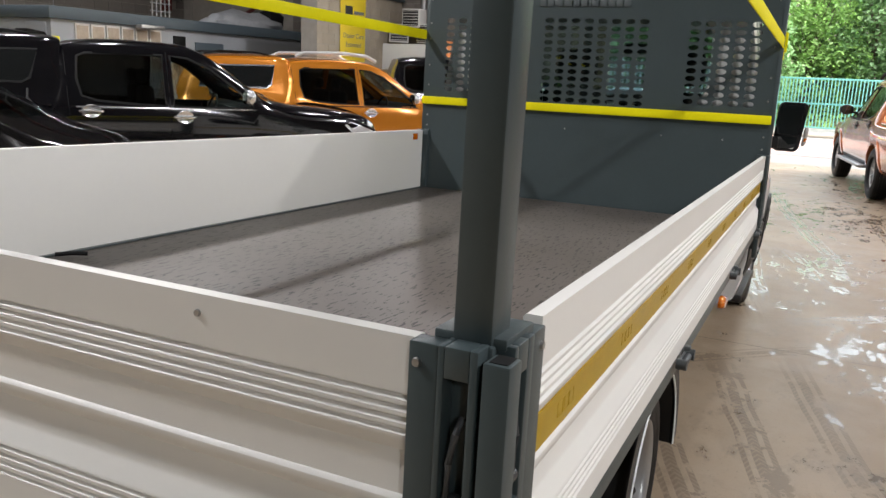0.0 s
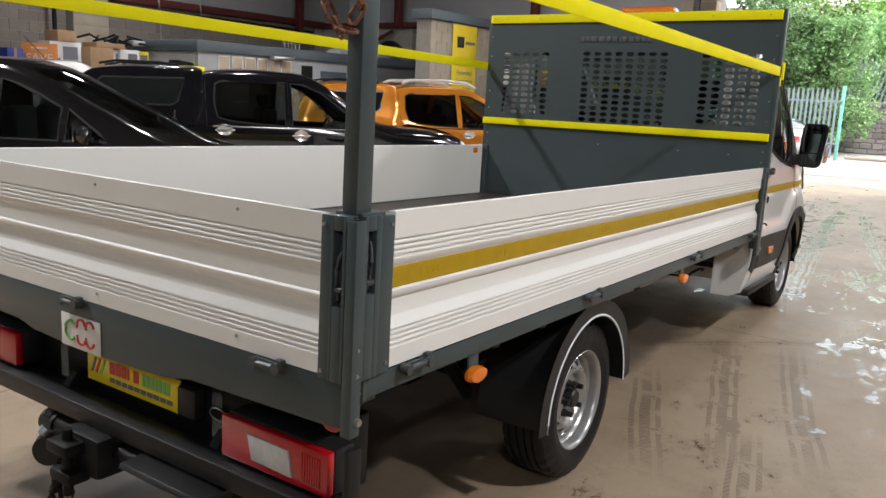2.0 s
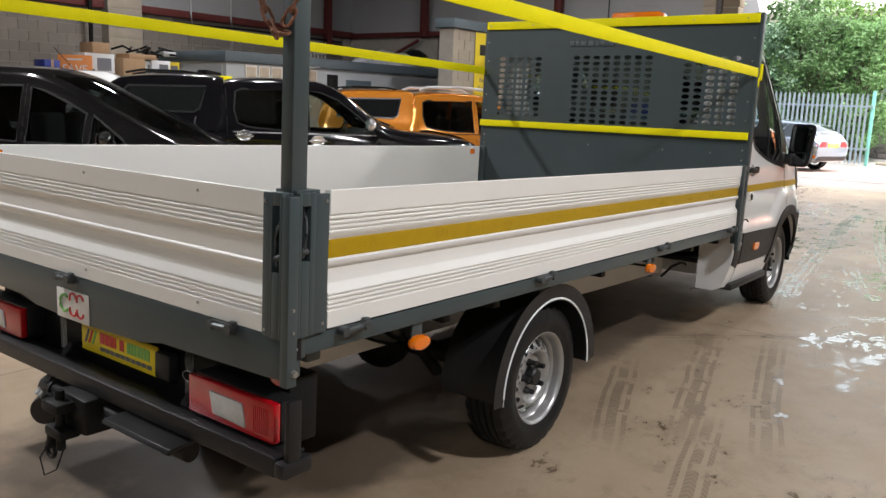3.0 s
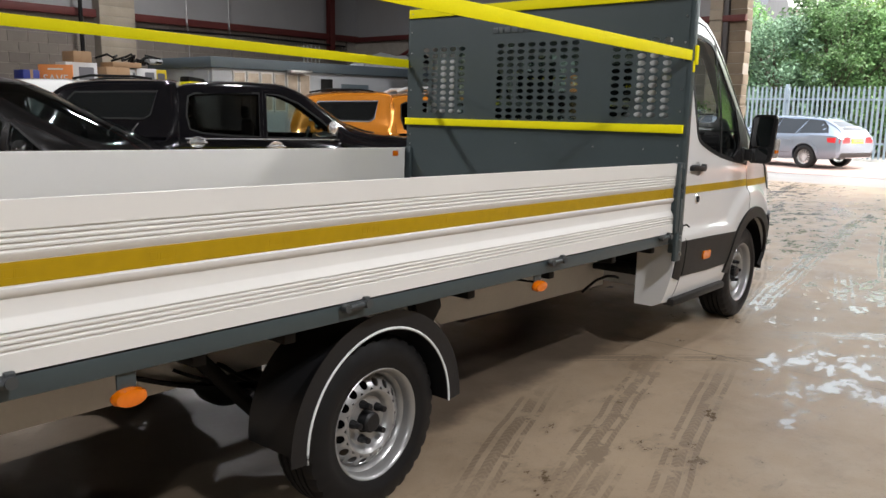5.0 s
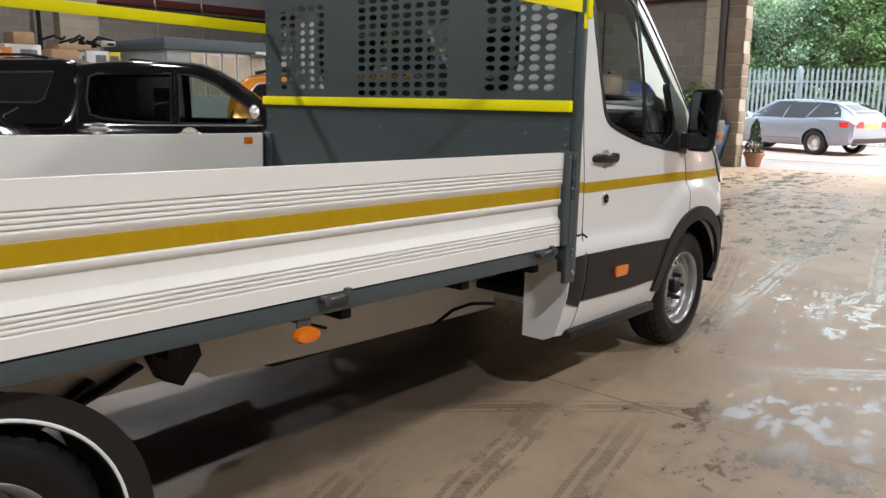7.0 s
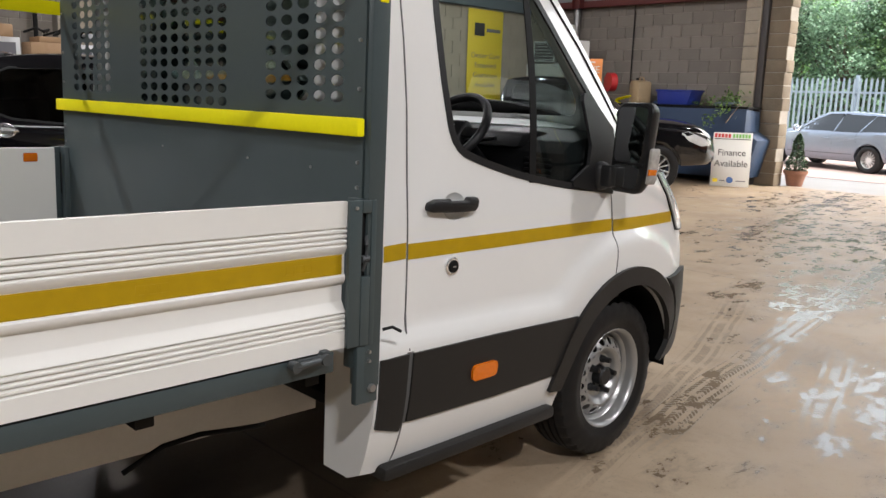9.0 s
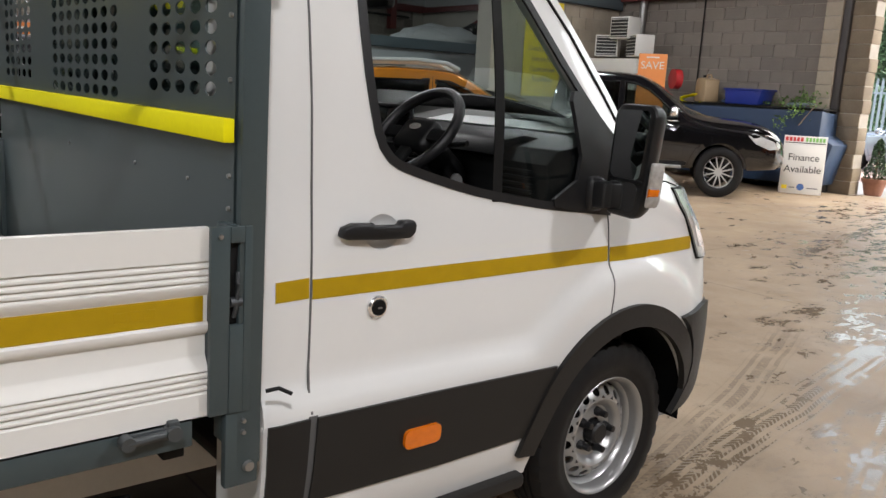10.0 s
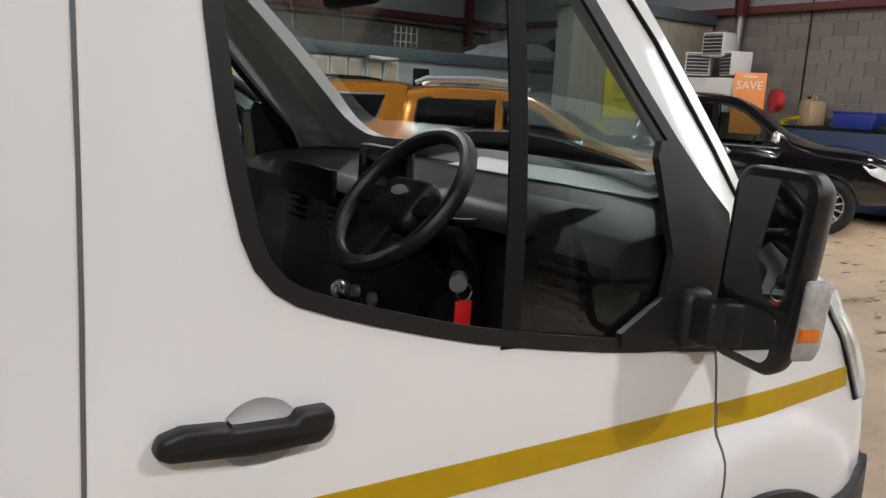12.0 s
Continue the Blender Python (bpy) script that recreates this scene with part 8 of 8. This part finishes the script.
pot = thing("potted_shrub", "small clipped conifer in a terracotta pot by the door", "plant", pose(-4.35, 18.35, 0))
part("pot", lathe([(0.0, 0.0), (0.0, 0.14), (0.24, 0.20), (0.24, 0.225), (0.30, 0.225), (0.30, 0.20), (0.27, 0.19), (0.27, 0.0)], None, 24, Matrix.Rotation(radians(-90), 4, "Y")), TERRACOTTA, pot)
bm = bmesh.new()
for k in range(900):
    z = rnd.random()
    r = 0.24 * (1 - z) ** 0.6 * (0.85 + 0.15 * math.sin(9 * z)) * math.sqrt(rnd.uniform(0.5, 1))
    a = rnd.uniform(0, 6.28)
    leaf(bm, Vector((r * math.cos(a), r * math.sin(a), 0.28 + 0.72 * z)), 0.06, rnd)
part("foliage", bm, LEAF, pot, "", 0)
part("stem", cyl((0, 0, 0.2), (0, 0, 0.9), 0.02), BARK, pot)

# stores shelf with cartons, seen over the cars
shelf = thing("stores_shelf", "long steel shelf stacked with cartons", "shelf", pose(-13.7, 7.4, 0))
part("board", box((-0.35, -1.6, 1.82), (0.35, 1.9, 1.86), 0.006), ZINC, shelf)
for y in (-1.5, 0.1, 1.8):
    for x in (-0.3, 0.3):
        part("upright", box((x - 0.02, y - 0.02, 0), (x + 0.02, y + 0.02, 1.82), 0.003), ZINC, shelf)
CARTONS = [(-0.30, 0.42, 0.62, 1.86, 0.44, CARD_WHITE), (-0.28, 0.46, 0.36, 2.30, 0.21, CARD), (0.42, 0.50, 0.50, 1.86, 0.38, CARD), (0.36, 0.30, 0.22, 1.86, 0.12, BIN_BLUE), (0.80, 0.30, 0.18, 1.86, 0.36, CARD_WHITE),
           (0.62, 0.50, 0.62, 2.24, 0.10, CARD), (1.05, 0.46, 0.44, 1.86, 0.38, CARD_WHITE), (1.36, 0.34, 0.36, 1.86, 0.37, SIGN_YELLOW), (-1.25, 0.40, 0.30, 1.86, 0.26, BLUE_PLASTIC)]
for k, (y, d, w, z, h, mt) in enumerate(CARTONS):
    b2 = thing("carton", {0: "white printed carton on the shelf", 7: "yellow carton on the shelf", 8: "blue box on the shelf"}.get(k, "cardboard carton on the stores shelf"), "box", pose(-13.7, 7.4 + y, z), "cartons on the shelf")
    part("box_body", box((-d / 2, -w / 2, 0), (d / 2, w / 2, h), 0.008), mt, b2)
    if mt in (CARD_WHITE, SIGN_YELLOW):
        part("print_panel", box((d / 2, -w * 0.1, h * 0.25), (d / 2 + 0.003, w * 0.38, h * 0.8)), INK_GREY, b2)
        part("print_bar", box((d / 2, -w * 0.42, h * 0.2), (d / 2 + 0.003, -w * 0.2, h * 0.3)), INK, b2)
    else:
        part("tape_strip", box((-d / 2 - 0.001, -0.025, 0.02), (d / 2 + 0.001, 0.025, h + 0.002)), CARD, b2)
tools = thing("tool_heap", "dark heap of straps and tools on the cartons", "tools", pose(-13.7, 8.30, 2.34))
bm = bmesh.new()
for k in range(14):
    p = Vector((rnd.uniform(-0.2, 0.2), rnd.uniform(-0.4, 0.5), rnd.uniform(0, 0.12)))
    tube([p, p + Vector((rnd.uniform(-0.2, 0.2), rnd.uniform(-0.25, 0.25), rnd.uniform(-0.02, 0.12))), p + Vector((rnd.uniform(-0.3, 0.3), rnd.uniform(-0.3, 0.3), 0))], 0.022, bm)
part("straps", bm, SEAL, tools)
part("clear_tray", box((-0.2, 0.25, 0.0), (0.2, 0.55, 0.10), 0.02), POLY, tools)
yt = thing("yellow_tool_case", "yellow and black tool case on a vehicle roof ledge", "case", pose(-11.9, 8.6, 1.86))
part("case", box((-0.2, -0.30, 0.0), (0.2, 0.30, 0.10), 0.02), YELLOW, yt)
part("case_lid", prism([(-0.30, 0.10), (0.10, 0.10), (0.05, 0.16), (-0.28, 0.20)], "x", -0.15, 0.15, bevel=0.01), SEAL, yt)
part("stand", box((-0.25, -0.35, -1.86), (0.25, 0.35, 0.0), 0.01), ZINC, yt)

# ---------------------------------------------------------------- outside: fence, walls, gate, trees
FY = 28.0


def pale(h):
    """A palisade pale: folded steel strip with a pointed, split top."""
    return prism([(-0.034, 0), (0.034, 0), (0.034, h - 0.12), (0.018, h), (0.0, h - 0.05), (-0.018, h), (-0.034, h - 0.12)], "y", -0.006, 0.006)


fence = thing("palisade_fence", "galvanised steel palisade fence with pointed pales", "fence", pose(0, FY, 0))
pale_me = mesh_of("pale", pale(2.32), FENCE_STEEL)
x = -15.0
while x < -3.2:
    shared("pale", pale_me, fence, pose(x, 0, 0.06))
    x += 0.152
for z in (0.55, 1.95):
    part("fence_rail", box((-15.1, 0.008, z - 0.03), (-3.1, 0.045, z + 0.03), 0.004), FENCE_STEEL, fence)
for x in (-15.0, -12.2, -9.4, -6.6, -3.12):
    part("fence_post", box((x - 0.05, 0.046, 0), (x + 0.05, 0.14, 2.45), 0.004), FENCE_STEEL if x < -4 else GATE_GREEN, fence)


def rubble(name, x0, x1, y, z1, label, thick=0.5, seed=1):
    """A rubble stone wall: core with uneven stones standing proud."""
    rnd2 = random.Random(seed)
    w = tagged(part(name, box((x0, y, 0), (x1, y + thick, z1)), MORTAR), label, "wall", kind="structure")
    stones = [mesh_of("stone", stone_bm(rnd2), STONE) for _ in range(6)]
    z = 0.02
    while z < z1 - 0.05:
        h = rnd2.uniform(0.16, 0.26)
        x = x0
        while x < x1 - 0.08:
            l2 = min(rnd2.uniform(0.22, 0.52), x1 - x)
            o = shared("stone", stones[rnd2.randrange(6)], w)
            o.matrix_basis = Matrix.Translation((x + l2 / 2, y, z + h / 2)) @ Matrix.Diagonal((l2 - 0.02, 0.10, h - 0.02, 1))
            x += l2
        z += h
    return w


def stone_bm(rnd2):
    bm = bmesh.new()
    bmesh.ops.create_cube(bm, size=1.0)
    bmesh.ops.bevel(bm, geom=bm.edges[:], offset=0.12, segments=1, affect="EDGES")
    for v in bm.verts:
        v.co += Vector((rnd2.uniform(-0.04, 0.04), rnd2.uniform(-0.12, 0.12), rnd2.uniform(-0.06, 0.06)))
    return bm


rubble("stone_wall", -4.15, -2.15, 34.0, 2.05, "old grey rubble stone wall by the gate", seed=3)
rubble("gate_pier", -2.62, -1.95, 35.2, 3.9, "tall slate stone pier behind the wall", 0.6, seed=8)

gate = thing("yard_gate", "green painted steel palisade gate", "gate", pose(0, 34.0, 0))
for k in range(44):
    part("bar", box((-1.75 + 0.125 * k - 0.02, -0.01, 0.12), (-1.75 + 0.125 * k + 0.02, 0.01, 2.02)), GATE_GREEN, gate) if k == 0 else shared("bar", gate_bar, gate, pose(0.125 * k, 0, 0))
    if k == 0:
        gate_bar = gate.children[0].data
for z in (0.14, 1.06, 2.02):
    part("gate_rail", box((-1.85, 0.012, z - 0.035), (3.75, 0.06, z + 0.035), 0.004), GATE_GREEN, gate)
for x in (-1.95, 3.8):
    part("gate_post", box((x - 0.08, -0.02, 0), (x + 0.08, 0.14, 2.15), 0.01), GATE_GREEN, gate)
# leaning old palisade panel above the wall
old = thing("old_palisade_panel", "rusty grey palisade panel leaning above the wall", "fence", pose(-3.1, 34.4, 2.0, 0, 14, 0))
old_me = mesh_of("pale", pale(1.7), mat("dull_grey_steel", (0.16, 0.18, 0.20), 0.6, vary=0.2))
for k in range(10):
    shared("pale", old_me, old, pose(-0.85 + 0.17 * k, 0, 0))
for z in (0.4, 1.3):
    part("panel_rail", box((-0.9, 0.008, z), (0.75, 0.03, z + 0.05)), old_me.materials[0], old)

# wooded bank rising behind
bm = bmesh.new()
bmesh.ops.create_grid(bm, x_segments=60, y_segments=24, size=0.5)
for v in bm.verts:
    x, y = v.co.x * 110, 36.0 + (v.co.y + 0.5) * 60
    h = max(0, (y - 37.0)) * 0.22
    v.co = Vector((x, y, -0.3 + h + 0.8 * noise.noise(Vector((x * 0.2, y * 0.2, 0))) * min(1, h)))
soil = mat("leaf_litter_bank", (0.075, 0.060, 0.042), 0.95, vary=0.35, scale=0.6, fine=0.2, bump=0.8, bump_scale=12)
tagged(part("wooded_bank", bm, soil), "steep earth bank under the trees", "bank", kind="structure")


def tree_crown(centre, size, clumps, per, leaf_size, seed, material, name, label, trunk_to=None, lean=0.0):
    """A tree: tapered trunk, limbs and a crown of many small leaves in uneven clumps."""
    rnd2 = random.Random(seed)
    cx, cy, base = centre
    t = thing(name, label, "tree", pose(cx, cy, base))
    top = size[2]
    trunk = bmesh.new()
    pts = [Vector((lean * k * 0.2 + 0.08 * math.sin(k * 1.3 + seed), 0.06 * math.cos(k * 1.7), top * 0.16 * k)) for k in range(6)]
    for k in range(5):
        cyl(pts[k], pts[k + 1], 0.16 * (1 - k * 0.15), trunk, 8, 0.16 * (1 - (k + 1) * 0.15))
    ends = []
    for k in range(clumps):
        a, u = rnd2.uniform(0, 6.28), rnd2.uniform(0.10, 1.0)
        r = math.sqrt(rnd2.random()) * (0.35 + 0.65 * math.sin(math.pi * min(0.95, 0.2 + 0.75 * u)))
        ends.append(Vector((size[0] * r * math.cos(a), size[1] * r * math.sin(a), top * u)))
    for e in ends[::4]:
        st = pts[min(4, max(1, int(e.z / top * 4)))]
        cyl(st, e, 0.04, trunk, 5, 0.012)
    part("trunk", trunk, BARK, t)
    verts, faces = [], []
    for e in ends:
        cr = rnd2.uniform(0.35, 0.75) * leaf_size * 6.5
        for _ in range(per):
            d = Vector((rnd2.gauss(0, 1), rnd2.gauss(0, 1), rnd2.gauss(0, 0.8)))
            d = d.normalized() * cr * rnd2.uniform(0.45, 1.0)
            p = e + d
            p.z = max(p.z, 0.05)
            s = leaf_size * rnd2.uniform(0.6, 1.3)
            q3 = Euler((rnd2.uniform(-0.9, 0.9), rnd2.uniform(-0.9, 0.9), rnd2.uniform(0, 6.28))).to_matrix()
            i = len(verts)
            for c in ((-0.5, 0, 0), (0, 0.32, 0.10), (0.6, 0, -0.05), (0, -0.32, 0.10)):
                verts.append(p + q3 @ (Vector(c) * s))
            faces += [(i, i + 3, i + 2), (i, i + 2, i + 1)]
    me = bpy.data.meshes.new("crown")
    me.from_pydata(verts, [], faces)
    me.materials.append(material)
    c = new("crown", me)
    c.parent = t
    return t


LEAF_MID = mat("mid_green_leaf", (0.16, 0.28, 0.11), 0.5, leafy=0.4, vary=0.35, scale=1.0, fine=0.2, island=0.5)
LEAF_BLUE = mat("grey_green_leaf", (0.16, 0.26, 0.16), 0.5, leafy=0.35, vary=0.35, scale=1.0, fine=0.2, island=0.45)
# screen of broad evergreen shrubs close behind the fence
for k, (x, y, sx, h) in enumerate(((-13.2, 31.0, 2.4, 4.6), (-10.4, 31.2, 2.3, 5.0), (-8.0, 30.8, 2.1, 4.8), (-5.9, 31.4, 2.2, 5.2), (-4.2, 31.8, 1.7, 5.0))):
    tree_crown((x, y, 0.0), (sx, 1.7, h), 150, 90, 0.13, 20 + k, LEAF_BLUE if k < 3 else LEAF_MID, "evergreen_shrub", "dense grey-green evergreen behind the fence")
# trees on the bank
for k, (x, y, h) in enumerate(((-5.5, 38.5, 5.8), (-3.4, 37.6, 5.2), (-0.9, 40.5, 5.8), (1.8, 41.0, 5.6), (4.6, 40.0, 6.0), (-8.8, 40.0, 6.0), (7.6, 41.0, 6.0), (-13.0, 40.0, 6.0), (0.6, 46.0, 6.0), (4.0, 47.0, 6.2), (-4.0, 46.5, 6.2), (-9.5, 47, 6.2), (9.0, 47.0, 6.2))):
    z = max(0, (y - 37.0)) * 0.22 - 0.3
    tree_crown((x, y, z), (2.3, 2.0, h * 1.08), 120, 60, 0.22, 60 + k, (LEAF_LIGHT, LEAF_MID)[k % 2], "bank_tree", "leafy tree on the bank behind the yard")
# low growth along the bank
rnd4 = random.Random(11)
verts, faces = [], []
for k in range(9000):
    x, y = rnd4.uniform(-14, 9), rnd4.uniform(36.6, 44)
    z = max(0, (y - 37.0)) * 0.22 - 0.2 + rnd4.uniform(0, 0.5)
    i = len(verts)
    q3 = Euler((rnd4.uniform(-0.9, 0.9), rnd4.uniform(-0.9, 0.9), rnd4.uniform(0, 6.28))).to_matrix()
    for c in ((-0.5, 0, 0), (0, 0.3, 0.1), (0.6, 0, 0), (0, -0.3, 0.1)):
        verts.append(Vector((x, y, z)) + q3 @ (Vector(c) * rnd4.uniform(0.12, 0.3)))
    faces += [(i, i + 3, i + 2), (i, i + 2, i + 1)]
me = bpy.data.meshes.new("undergrowth")
me.from_pydata(verts, [], faces)
me.materials.append(LEAF_LIGHT)
tagged(new("undergrowth", me), "low leafy undergrowth on the bank", "undergrowth", kind="stuff")
# stone house across the road, seen past the shrubs
house = thing("house", "old brown stone house behind the trees", "house", pose(-19.0, 46.0, 0))
part("wall", box((-5.0, 0, 0), (5.0, 6.0, 6.5), 0.01), STONE, house)
part("roof", prism([(-0.3, 6.5), (6.3, 6.5), (3.0, 9.2)], "x", -5.3, 5.3), SLATE, house)
for x in (-3.4, -1.1, 1.2, 3.4):
    for z in (1.0, 3.9):
        w = part("window", box((x - 0.5, -0.05, z), (x + 0.5, 0.03, z + 1.5), 0.02), SIGN_WHITE, house)
        part("pane", box((x - 0.40, -0.062, z + 0.1), (x + 0.40, -0.052, z + 1.4)), mat_dark_pane, w)
# kerb line of the road beyond the yard
tagged(part("kerb", box((-3.0, 29.2, 0.0), (12.0, 29.4, 0.10), 0.02), PIER), "worn concrete kerb across the yard entrance", "kerb", kind="structure")

# ---------------------------------------------------------------- single blocks of the walls
BLOCK_ME = mesh_of("block", box((0, -0.014, 0), (0.432, 0.0, 0.227), 0.0), BLOCK, 0)


def block_course(wall, start, stop, z0, rows, place, near):
    """Courses of blocks laid in stretcher bond; those out of the near stretch are joined into one part."""
    rest = bmesh.new()
    for j in range(rows):
        u = start - (0.222 if j % 2 else 0.0)
        while u < stop:
            a, b2 = max(u, start), min(u + 0.434, stop)
            if b2 - a > 0.04:
                m = place(a, z0 + 0.237 * j)
                if near(a, z0 + 0.237 * j):
                    o = shared("block", BLOCK_ME, wall, m @ Matrix.Diagonal(((b2 - a) / 0.432 * 0.985, 1, 1, 1)))
                else:
                    box((0, -0.014, 0), ((b2 - a) * 0.985, 0, 0.227), 0, rest, m)
            u += 0.444
    if rest.verts:
        r = part("block_rest", rest, BLOCK, wall, "", 0)
        r["kind"] = "stuff"
    else:
        rest.free()


block_course(core, -13.4, -5.36, 0.005, 15, lambda u, z: Matrix.Translation((u, FRONT_Y + 0.012, z)), lambda u, z: u > -11.0 and z > 0.9)
wall_left = bpy.data.objects["wall_left"]
block_course(wall_left, -1.0, 17.5, 1.2, 10, lambda u, z: Matrix.Translation((LEFT_X - 0.012, u, z)) @ Matrix.Rotation(radians(90), 4, "Z"), lambda u, z: 4.0 < u < 17.0 and z > 2.4)
